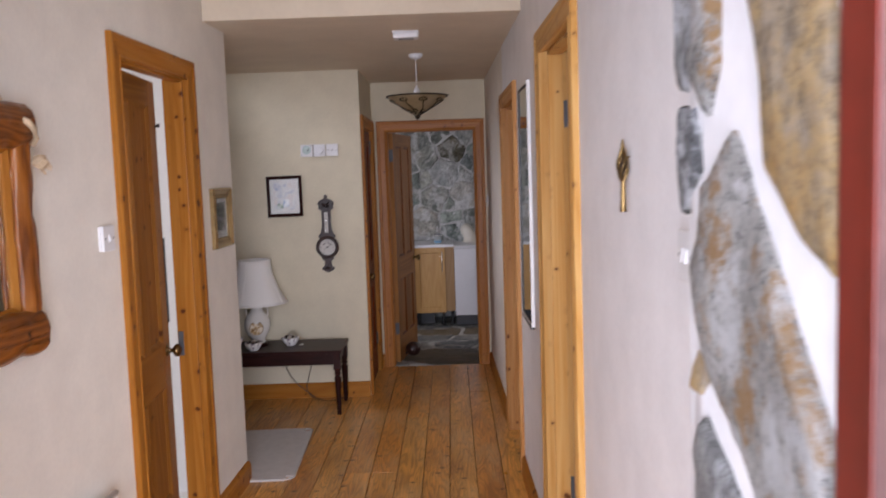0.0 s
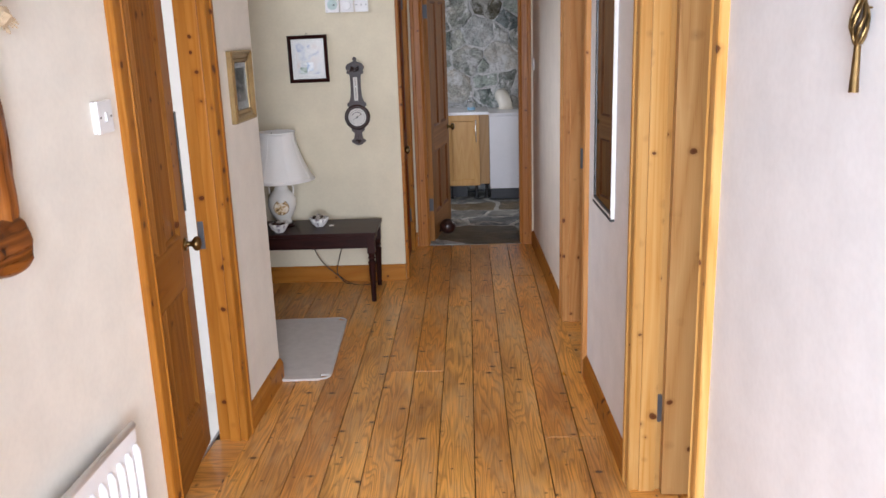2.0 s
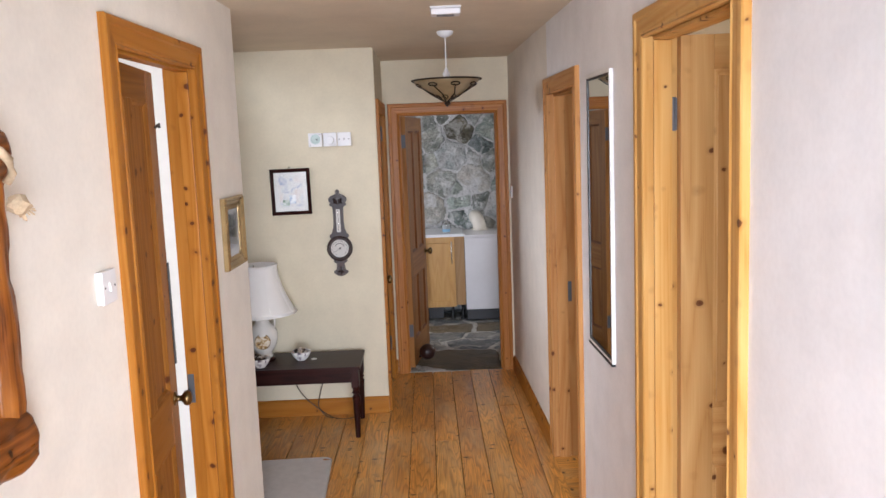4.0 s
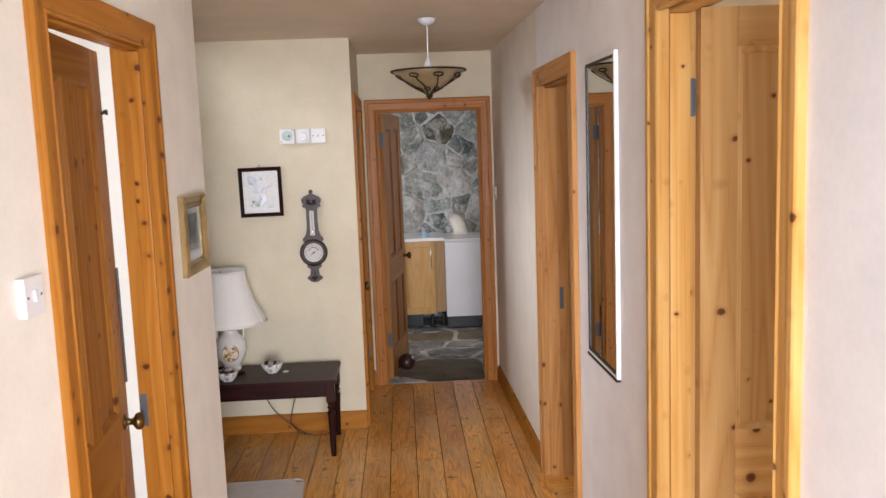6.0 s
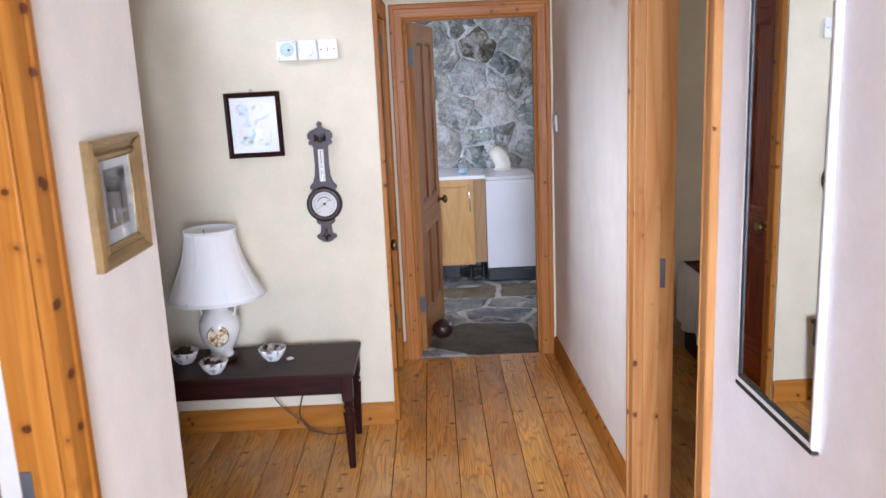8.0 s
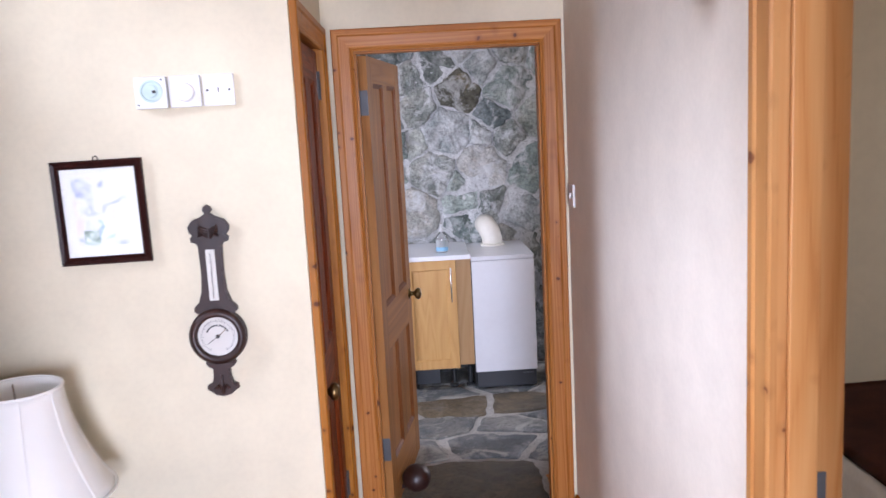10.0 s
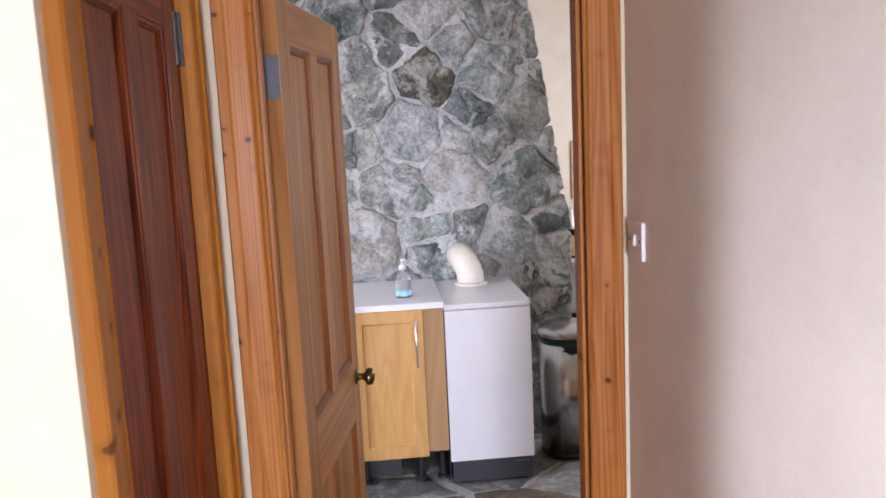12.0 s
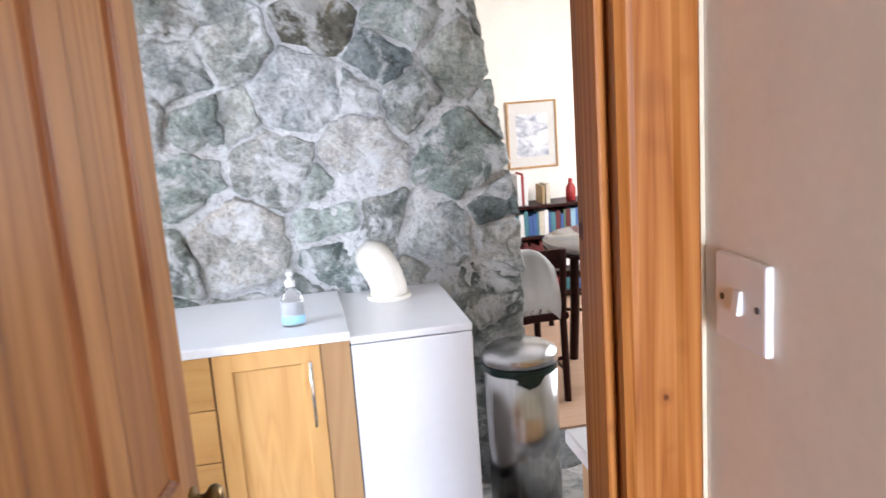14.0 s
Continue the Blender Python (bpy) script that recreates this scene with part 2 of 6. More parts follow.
def masonry(name, stops, rough=0.85, scale=5.0, lichen=None, bright=0.35, lime=None, fleck=0.62, tints=None):
    """Weathered stone: each piece its own tone, veined and spotted."""
    m, n, l, p = mat(name)
    mp = coords(n, l, (1, 1, 1), True)
    a = put(n, l, "TexNoise", Scale=scale, Detail=10.0, Roughness=0.68, Distortion=0.15)
    b = put(n, l, "TexNoise", Scale=scale * 9, Detail=8.0, Roughness=0.78)
    v = put(n, l, "TexVoronoi", Scale=scale * 9)
    for t in (a, b, v):
        l.new(mp.outputs[0], t.inputs["Vector"])
    oi = n.new("ShaderNodeObjectInfo")
    mixv = n.new("ShaderNodeMath")
    mixv.operation = "MULTIPLY_ADD"
    mixv.inputs[1].default_value, mixv.inputs[2].default_value = 0.36, -0.17
    l.new(oi.outputs["Random"], mixv.inputs[0])
    add = n.new("ShaderNodeMath")
    l.new(a.outputs[0], add.inputs[0]), l.new(mixv.outputs[0], add.inputs[1])
    r = ramp(n, stops)
    l.new(add.outputs[0], r.inputs[0])
    sp = ramp(n, ((0.38, (fleck * 0.8,) * 3), (0.50, (1, 1, 1)), (0.72, (1 + bright,) * 3)))
    l.new(b.outputs[0], sp.inputs[0])
    col = mixed(n, l, 0.85, r.outputs[0], sp.outputs[0], "MULTIPLY")
    if tints:
        pick = n.new("ShaderNodeMath")
        pick.operation = "FRACT"
        many = n.new("ShaderNodeMath")
        many.operation = "MULTIPLY"
        many.inputs[1].default_value = 7.0
        l.new(oi.outputs["Random"], many.inputs[0]), l.new(many.outputs[0], pick.inputs[0])
        hue = ramp(n, tints)
        l.new(pick.outputs[0], hue.inputs[0])
        col = mixed(n, l, 1.0, col, hue.outputs[0], "MULTIPLY")
    if lichen:
        c = put(n, l, "TexNoise", Scale=scale * 1.7, Detail=9.0, Roughness=0.7)
        l.new(mp.outputs[0], c.inputs["Vector"])
        lr = ramp(n, ((0.49, (0, 0, 0)), (0.60, (0.85,) * 3)))
        l.new(c.outputs[0], lr.inputs[0])
        col = mixed(n, l, lr.outputs[0], col, lichen)
    if lime:
        e = put(n, l, "TexNoise", Scale=scale * 1.1, Detail=12.0, Roughness=0.74, Distortion=0.45)
        wide = coords(n, l, (1, 1, 1))
        l.new(wide.outputs[0], e.inputs["Vector"])
        er = ramp(n, ((0.50, (0, 0, 0)), (0.545, (0.5,) * 3), (0.60, (0.92,) * 3)))
        l.new(e.outputs[0], er.inputs[0])
        f = put(n, l, "TexNoise", Scale=scale * 0.8, Detail=6.0, Roughness=0.65)
        l.new(mp.outputs[0], f.inputs["Vector"])
        fr2 = ramp(n, ((0.56, (0, 0, 0)), (0.74, (0.6,) * 3)))
        l.new(f.outputs[0], fr2.inputs[0])
        col = mixed(n, l, er.outputs[0], col, lime)
        col = mixed(n, l, fr2.outputs[0], col, lime)
    l.new(col, p.inputs["Base Color"])
    p.inputs["Roughness"].default_value = rough
    hh = n.new("ShaderNodeMath")
    l.new(a.outputs[0], hh.inputs[0]), l.new(b.outputs[0], hh.inputs[1])
    bump(n, l, p, hh.outputs[0], 1.0, 0.022)
    return m


PAINT = plain("cream_wall_paint", (0.80, 0.76, 0.68), 0.75, wear=0.03, scale=60, bump_by=0.12)
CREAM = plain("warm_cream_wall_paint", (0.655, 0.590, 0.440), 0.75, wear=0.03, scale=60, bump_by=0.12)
# East wall near the kitchen: light bounced off the wood warms this colour.
BOUNCE_TINT = plain("bounce_tinted_wall_paint", (0.80, 0.745, 0.665), 0.75, wear=0.03, scale=60, bump_by=0.12)
# Rest of the east wall: bluish front-door daylight is put into this white.
DAYLIGHT_TINT = plain("daylight_tinted_wall_paint", (0.84, 0.835, 0.85), 0.75, wear=0.03, scale=60, bump_by=0.12)
CEIL = plain("ceiling_paint", (0.68, 0.585, 0.45), 0.8, wear=0.03, scale=40, bump_by=0.08)
WHITE_ROOM = plain("white_wall_paint", (0.85, 0.85, 0.84), 0.7, wear=0.02)
OLIVE = plain("bedroom_wall_paint", (0.66, 0.57, 0.40), 0.75, wear=0.03)
PINE_C = dict(dark=(0.30, 0.100, 0.012), mid=(0.38, 0.142, 0.018), light=(0.46, 0.190, 0.030), rough=0.40, coat=0.06, across=7.0, along=0.4)
PALE_C = dict(dark=(0.46, 0.195, 0.032), mid=(0.58, 0.310, 0.088), light=(0.65, 0.390, 0.138), rough=0.42, coat=0.04, across=7.0, along=0.4)
PALE_U = wood("pale_pine_upright", 2, **PALE_C)
PALE_X = wood("pale_pine_level", 0, **PALE_C)
PINE_U = wood("varnished_pine_upright", 2, **PINE_C)
PINE_X = wood("varnished_pine_level", 0, **PINE_C)
DOOR_C = dict(dark=(0.15, 0.050, 0.007), mid=(0.255, 0.097, 0.016), light=(0.33, 0.140, 0.027), rough=0.42, coat=0.04, across=6.0, along=0.25)
HONEY_C = dict(dark=(0.20, 0.076, 0.022), mid=(0.31, 0.132, 0.035), light=(0.43, 0.203, 0.062), rough=0.42, coat=0.04, across=6.0, along=0.25)
KITCHEN_U = wood("kitchen_door_pine_upright", 2, knots=False, **HONEY_C)
KITCHEN_X = wood("kitchen_door_pine_level", 0, knots=False, **HONEY_C)
TAN_C = dict(dark=(0.40, 0.205, 0.066), mid=(0.52, 0.295, 0.108), light=(0.62, 0.39, 0.165), rough=0.42, coat=0.05, across=5.0, along=0.3, knot_color=(0.10, 0.030, 0.010))
TAN_U = wood("tan_pine_upright", 2, **TAN_C)
TAN_X = wood("tan_pine_level", 0, **TAN_C)
ROSE_C = dict(dark=(0.36, 0.135, 0.034), mid=(0.50, 0.230, 0.072), light=(0.58, 0.305, 0.112), rough=0.42, coat=0.05, across=7.0, along=0.4, knot_color=(0.11, 0.028, 0.009))
ROSE_U = wood("rosy_pine_upright", 2, **ROSE_C)
ROSE_X = wood("rosy_pine_level", 0, **ROSE_C)
AMBER_C = dict(dark=(0.24, 0.078, 0.013), mid=(0.36, 0.130, 0.025), light=(0.49, 0.210, 0.056), rough=0.40, coat=0.06, across=20.0, along=0.3)
AMBER_U = wood("red_amber_pine_upright", 2, **AMBER_C)
AMBER_X = wood("red_amber_pine_level", 0, **AMBER_C)
# Panel mouldings: darker and redder than the rest of the kitchen door.
EDGE_U = wood("dark_red_moulding_pine", 2, (0.10, 0.028, 0.006), (0.17, 0.055, 0.014), (0.23, 0.085, 0.026), rough=0.4, knots=False)
DOOR_U = wood("door_pine_upright", 2, knots=True, **DOOR_C)
DOOR_X = wood("door_pine_level", 0, knots=True, **DOOR_C)
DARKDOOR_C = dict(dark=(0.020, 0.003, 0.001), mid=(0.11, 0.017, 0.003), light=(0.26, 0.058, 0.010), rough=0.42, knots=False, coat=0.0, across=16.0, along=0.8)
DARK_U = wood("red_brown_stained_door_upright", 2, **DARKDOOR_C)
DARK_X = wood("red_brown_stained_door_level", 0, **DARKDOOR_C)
BOARD = floor_timber()
GAP = plain("floor_gap_dust", (0.04, 0.021, 0.010), 0.9)
MAHOG_C = dict(dark=(0.012, 0.003, 0.003), mid=(0.022, 0.006, 0.005), light=(0.034, 0.009, 0.007), rough=0.34, knots=False, coat=0.02)
MAHOG_X = wood("dark_mahogany_level", 0, **MAHOG_C)
MAHOG_U = wood("dark_mahogany_upright", 2, **MAHOG_C)
STAIR_C = dict(dark=(0.028, 0.006, 0.003), mid=(0.070, 0.014, 0.007), light=(0.125, 0.028, 0.012), rough=0.28, knots=False, coat=0.4)
STAIR_U = wood("stair_mahogany_upright", 2, **STAIR_C)
STAIR_Y = wood("stair_mahogany_level", 1, **STAIR_C)
CARVED = plain("carved_dark_oak", (0.028, 0.008, 0.005), 0.42, wear=0.25, scale=45, coat=0.03, bump_by=0.2)
BEECH_C = dict(dark=(0.50, 0.27, 0.085), mid=(0.60, 0.34, 0.12), light=(0.66, 0.40, 0.15), rough=0.4, knots=False, across=5)
BEECH_U = wood("beech_cabinet_upright", 2, **BEECH_C)
BEECH_X = wood("beech_cabinet_level", 0, **BEECH_C)
SIDE_U = wood("beech_side_panel", 2, (0.42, 0.24, 0.11), (0.50, 0.30, 0.14), (0.55, 0.35, 0.17), rough=0.5, knots=False, across=6)
DRIFT = wood("polished_driftwood", 2, (0.020, 0.006, 0.003), (0.21, 0.062, 0.010), (0.42, 0.150, 0.028), rough=0.28, across=8, along=1.2, coat=0.35, knot_color=(0.02, 0.006, 0.003))
STONE = masonry("grey_green_slate", ((0.22, (0.07, 0.085, 0.083)), (0.38, (0.21, 0.24, 0.235)), (0.52, (0.36, 0.38, 0.37)), (0.72, (0.60, 0.59, 0.57))), scale=6, bright=0.7, lime=(0.74, 0.75, 0.76), tints=((0.0, (0.90, 1.02, 0.98)), (0.35, (1.0, 0.98, 0.92)), (0.65, (0.96, 1.0, 1.04)), (1.0, (1.06, 0.98, 0.88))))
STONE_BROWN = masonry("brown_stained_slate", ((0.2, (0.06, 0.055, 0.045)), (0.45, (0.13, 0.12, 0.085)), (0.62, (0.24, 0.175, 0.085)), (0.8, (0.36, 0.33, 0.27))), scale=6, lime=(0.5, 0.5, 0.48))
OCHRE = masonry("ochre_and_grey_rubble", ((0.25, (0.20, 0.20, 0.195)), (0.5, (0.34, 0.33, 0.31)), (0.75, (0.54, 0.53, 0.50))), scale=9, lichen=(0.40, 0.22, 0.07), lime=(0.70, 0.70, 0.70), fleck=0.35)
OCHRE_DEEP = masonry("ochre_stained_rubble", ((0.25, (0.42, 0.37, 0.31)), (0.40, (0.52, 0.36, 0.17)), (0.58, (0.66, 0.35, 0.075)), (0.8, (0.62, 0.52, 0.40))), scale=6.0, fleck=0.55)
DARK_SLATE = masonry("dark_slate_rubble", ((0.25, (0.06, 0.063, 0.068)), (0.5, (0.17, 0.175, 0.18)), (0.75, (0.36, 0.36, 0.35))), scale=8.0, lime=(0.62, 0.64, 0.67), fleck=0.4)
MORTAR = masonry("pale_lime_mortar", ((0.25, (0.40, 0.41, 0.42)), (0.45, (0.62, 0.63, 0.64)), (0.7, (0.78, 0.79, 0.80))), scale=6, bright=0.1)
LIMEWASH = plain("thick_white_limewash", (0.80, 0.80, 0.82), 0.85, wear=0.06, scale=22, bump_by=0.9)
FLAG_BROWN = masonry("olive_brown_flagstone", ((0.2, (0.035, 0.030, 0.022)), (0.40, (0.095, 0.078, 0.050)), (0.56, (0.19, 0.145, 0.085)), (0.74, (0.30, 0.27, 0.22))), rough=0.45, scale=5.0, bright=0.6, fleck=0.5)
FLAG = masonry("slate_flagstone", ((0.2, (0.06, 0.072, 0.085)), (0.42, (0.13, 0.15, 0.165)), (0.6, (0.22, 0.225, 0.215)), (0.8, (0.36, 0.35, 0.32))), rough=0.5, scale=4.5, lime=(0.50, 0.49, 0.46))
GROUT = masonry("grey_floor_grout", ((0.2, (0.42, 0.41, 0.38)), (0.5, (0.56, 0.55, 0.52)), (0.8, (0.68, 0.67, 0.64))), scale=10, bright=0.1)
ENAMEL = plain("white_enamel", (0.70, 0.70, 0.735), 0.3, wear=0.02)
RADIATOR = plain("white_radiator_enamel", (0.84, 0.84, 0.85), 0.35, wear=0.02)
WORKTOP = plain("white_worktop", (0.74, 0.755, 0.79), 0.25, wear=0.02)
PLASTIC = plain("white_plastic", (0.76, 0.76, 0.77), 0.35, wear=0.02)
FLUE = plain("cream_flue_paint", (0.80, 0.76, 0.68), 0.4, wear=0.04)
BLACK = plain("black_plastic", (0.015, 0.016, 0.018), 0.45)
CHARCOAL = plain("charcoal_metal", (0.026, 0.028, 0.034), 0.5)
CHROME = plain("chrome", (0.85, 0.85, 0.86), 0.12, 1.0, wear=0.02)
STEEL = plain("zinc_hinge_steel", (0.11, 0.115, 0.125), 0.45, 0.4, wear=0.1)
BRASS = plain("aged_brass", (0.24, 0.155, 0.065), 0.34, 1.0, wear=0.25)
IRON = plain("bronzed_iron", (0.035, 0.022, 0.014), 0.45, 0.6, wear=0.2)
GILT = plain("gilt_frame", (0.46, 0.33, 0.16), 0.27, 0.9, wear=0.15, scale=60)
CARD = plain("white_mount_card", (0.61, 0.59, 0.55), 0.9, wear=0.02)
PORCELAIN = plain("cream_porcelain", (0.78, 0.76, 0.71), 0.15, wear=0.02, coat=0.5)
RUG = plain("pale_grey_rug_pile", (0.60, 0.565, 0.535), 0.95, wear=0.035, scale=220, bump_by=0.8)
ROPE = plain("natural_rope", (0.62, 0.47, 0.30), 0.9, wear=0.15, scale=160, bump_by=0.6)
RED = plain("red_door_paint", (0.17, 0.016, 0.006), 0.5, wear=0.14)
THROW = plain("brown_throw_cloth", (0.11, 0.028, 0.012), 0.95, wear=0.15, scale=90, bump_by=0.3)
LINEN = plain("white_linen", (0.80, 0.78, 0.74), 0.9, wear=0.04, scale=80, bump_by=0.2)
DARKCLOTH = plain("dark_bed_base", (0.04, 0.025, 0.02), 0.9)
DININGWOOD = wood("pale_dining_boards", 0, (0.48, 0.30, 0.19), (0.58, 0.38, 0.25), (0.64, 0.44, 0.31), rough=0.35, knots=False)
GROUND = plain("gravel_ground", (0.20, 0.19, 0.17), 0.95, wear=0.25, scale=40, bump_by=0.5)
RUBBLE = plain("rendered_outer_wall", (0.62, 0.60, 0.56), 0.9, wear=0.06, bump_by=0.3)
BAG = plain("dark_green_bin_bag", (0.01, 0.03, 0.03), 0.3)
CONE = plain("brown_dried_cones", (0.06, 0.030, 0.017), 0.8, wear=0.4, scale=70, bump_by=0.4)
SHELL = plain("pale_dried_pods", (0.45, 0.40, 0.34), 0.7, wear=0.2)
BROWNLEATHER = plain("dark_brown_leather", (0.035, 0.012, 0.009), 0.4, wear=0.2)
CABLE = plain("brown_lamp_cable", (0.05, 0.035, 0.025), 0.5)


def brushed():
    m, n, l, p = mat("brushed_stainless_steel")
    mp = coords(n, l, (300, 300, 2))
    a = put(n, l, "TexNoise", Scale=1.0, Detail=3.0)
    l.new(mp.outputs[0], a.inputs["Vector"])
    r = ramp(n, ((0.3, (0.38, 0.38, 0.385)), (0.7, (0.52, 0.52, 0.525))))
    l.new(a.outputs[0], r.inputs[0]), l.new(r.outputs[0], p.inputs["Base Color"])
    p.inputs["Metallic"].default_value, p.inputs["Roughness"].default_value = 1.0, 0.24
    p.inputs["Anisotropic"].default_value = 0.6
    return m


def mirror_glass():
    m, n, l, p = mat("silvered_mirror_glass")
    p.inputs["Base Color"].default_value = (0.86, 0.88, 0.87, 1)
    p.inputs["Metallic"].default_value, p.inputs["Roughness"].default_value = 1.0, 0.015
    return m


def clear_glass(name="clear_glass", rough=0.02):
    m, n, l, p = mat(name)
    p.inputs["Transmission Weight"].default_value, p.inputs["Roughness"].default_value, p.inputs["IOR"].default_value = 1.0, rough, 1.45
    return m


def shade_cloth():
    m, n, l, p = mat("ivory_lampshade_cloth")
    mp = coords(n, l, (1, 1, 1))
    a = put(n, l, "TexNoise", Scale=260.0, Detail=2.0)
    l.new(mp.outputs[0], a.inputs["Vector"])
    p.inputs["Base Color"].default_value = (0.91, 0.90, 0.87, 1)
    p.inputs["Roughness"].default_value, p.inputs["Subsurface Weight"].default_value = 0.85, 0.0
    tr = n.new("ShaderNodeBsdfTranslucent")
    tr.inputs[0].default_value = (0.80, 0.76, 0.68, 1)
    mx = n.new("ShaderNodeMixShader")
    mx.inputs[0].default_value = 0.18
    l.new(p.outputs[0], mx.inputs[1]), l.new(tr.outputs[0], mx.inputs[2])
    l.new(mx.outputs[0], n["Material Output"].inputs[0])
    bump(n, l, p, a.outputs[0], 0.15)
    return m


def picture(name, stops, scale, stretch=(1, 1, 1), paper=(0.78, 0.77, 0.74)):
    """A print: a soft-edged wash of its colours."""
    m, n, l, p = mat(name)
    mp = coords(n, l, stretch)
    a = put(n, l, "TexNoise", Scale=scale, Detail=5.0, Distortion=0.7)
    l.new(mp.outputs[0], a.inputs["Vector"])
    r = ramp(n, stops)
    l.new(a.outputs[0], r.inputs[0])
    l.new(r.outputs[0], p.inputs["Base Color"])
    p.inputs["Roughness"].default_value = 0.8
    return m


def amber_glass():
    m, n, l, p = mat("amber_frosted_glass")
    mp = coords(n, l, (1, 1, 1))
    a = put(n, l, "TexNoise", Scale=14.0, Detail=4.0)
    l.new(mp.outputs[0], a.inputs["Vector"])
    r = ramp(n, ((0.3, (0.40, 0.28, 0.13)), (0.7, (0.58, 0.45, 0.26))))
    l.new(a.outputs[0], r.inputs[0]), l.new(r.outputs[0], p.inputs["Base Color"])
    p.inputs["Roughness"].default_value, p.inputs["Transmission Weight"].default_value = 0.28, 0.55
    return m


BRUSHED, MIRROR, GLASS, SHADE, AMBER = brushed(), mirror_glass(), clear_glass(), shade_cloth(), amber_glass()
PIC_PALE = picture("pale_watercolour", ((0.32, (0.30, 0.33, 0.42)), (0.42, (0.50, 0.50, 0.52)), (0.50, (0.60, 0.59, 0.56)), (0.68, (0.58, 0.48, 0.42))), 22)
PIC_BLUE = picture("blue_figure_wash", ((0.38, (0.10, 0.16, 0.33)), (0.5, (0.40, 0.48, 0.58)), (0.6, (0.70, 0.71, 0.70))), 30)
PIC_GREEN = picture("green_foliage_wash", ((0.35, (0.10, 0.16, 0.11)), (0.5, (0.40, 0.46, 0.38)), (0.65, (0.70, 0.70, 0.66))), 45)
PIC_DARK = picture("dark_sepia_engraving", ((0.32, (0.03, 0.027, 0.022)), (0.5, (0.10, 0.09, 0.075)), (0.66, (0.36, 0.32, 0.25))), 14, (1, 1, 0.6))
PIC_FAR = picture("grey_landscape_print", ((0.34, (0.28, 0.30, 0.36)), (0.48, (0.52, 0.53, 0.57)), (0.58, (0.72, 0.71, 0.70))), 9, (1, 1, 1.6))
FLORAL = picture("floral_transfer", ((0.36, (0.09, 0.05, 0.03)), (0.45, (0.52, 0.33, 0.12)), (0.55, (0.74, 0.66, 0.52)), (0.72, (0.75, 0.70, 0.60))), 55)
CROCK = picture("patterned_crockery", ((0.36, (0.20, 0.16, 0.19)), (0.44, (0.62, 0.58, 0.56)), (0.52, (0.78, 0.76, 0.73)), (0.8, (0.80, 0.79, 0.76))), 38)


# ---- builders ----
def mesh_of(name, bm, material, smooth=False):
    me = bpy.data.meshes.new(name)
    bm.normal_update()
    bm.to_mesh(me)
    bm.free()
    me.materials.append(material)
    if smooth:
        for f in me.polygons:
            f.use_smooth = True
    return me


def part(name, bm, material, parent, label="", smooth=False, m=None):
    ob = new(name, mesh_of(name, bm, material, smooth))
    ob.parent = parent
    if m is not None:
        ob.matrix_basis = m
    return tagged(ob, label)


def thing(name, m, label, category, group="", kind=""):
    ob = new(name)
    ob.empty_display_size = 0.05
    ob.matrix_basis = m
    return tagged(ob, label, category, group, kind)


def solid(name, bm, material, label, category, group="", kind="", m=None, smooth=False):
    ob = new(name, mesh_of(name, bm, material, smooth))
    if m is not None:
        ob.matrix_basis = m
    return tagged(ob, label, category, group, kind)


def box(x0, x1, y0, y1, z0, z1, bevel=0.0, bm=None):
    out = bm or bmesh.new()
    b = bmesh.new() if bevel and bm else out
    vs = [b.verts.new(c) for c in ((x0, y0, z0), (x1, y0, z0), (x1, y1, z0), (x0, y1, z0), (x0, y0, z1), (x1, y0, z1), (x1, y1, z1), (x0, y1, z1))]
    for f in ((3, 2, 1, 0), (4, 5, 6, 7), (0, 1, 5, 4), (1, 2, 6, 5), (2, 3, 7, 6), (3, 0, 4, 7)):
        b.faces.new([vs[i] for i in f])
    if bevel:
        bmesh.ops.bevel(b, geom=b.edges[:], offset=bevel, segments=2, affect="EDGES", profile=0.6)
        if bm:
            join(out, b)
    return out


def join(bm, other):
    me = bpy.data.meshes.new("joined")
    other.to_mesh(me)
    other.free()
    bm.from_mesh(me)
    bpy.data.meshes.remove(me)
    return bm


def moved(bm, m):
    bmesh.ops.transform(bm, matrix=m, verts=bm.verts)
    return bm


def lathe(profile, turns=28, squash=1.0, bm=None, wobble=None):
    """Turned about z; profile: radius and height from below."""
    bm = bm or bmesh.new()
    rings = []
    for r, z in profile:
        row = []
        for i in range(turns):
            a = 2 * math.pi * i / turns
            k = wobble(a, z) if wobble else 1.0
            row.append(bm.verts.new((r * k * math.cos(a), r * k * squash * math.sin(a), z)))
        rings.append(row)
    for a, b in zip(rings, rings[1:]):
        for i in range(turns):
            j = (i + 1) % turns
            bm.faces.new((a[i], a[j], b[j], b[i]))
    if profile[0][0] > 1e-4:
        bm.faces.new(rings[0][::-1])
    if profile[-1][0] > 1e-4:
        bm.faces.new(rings[-1])
    return bm


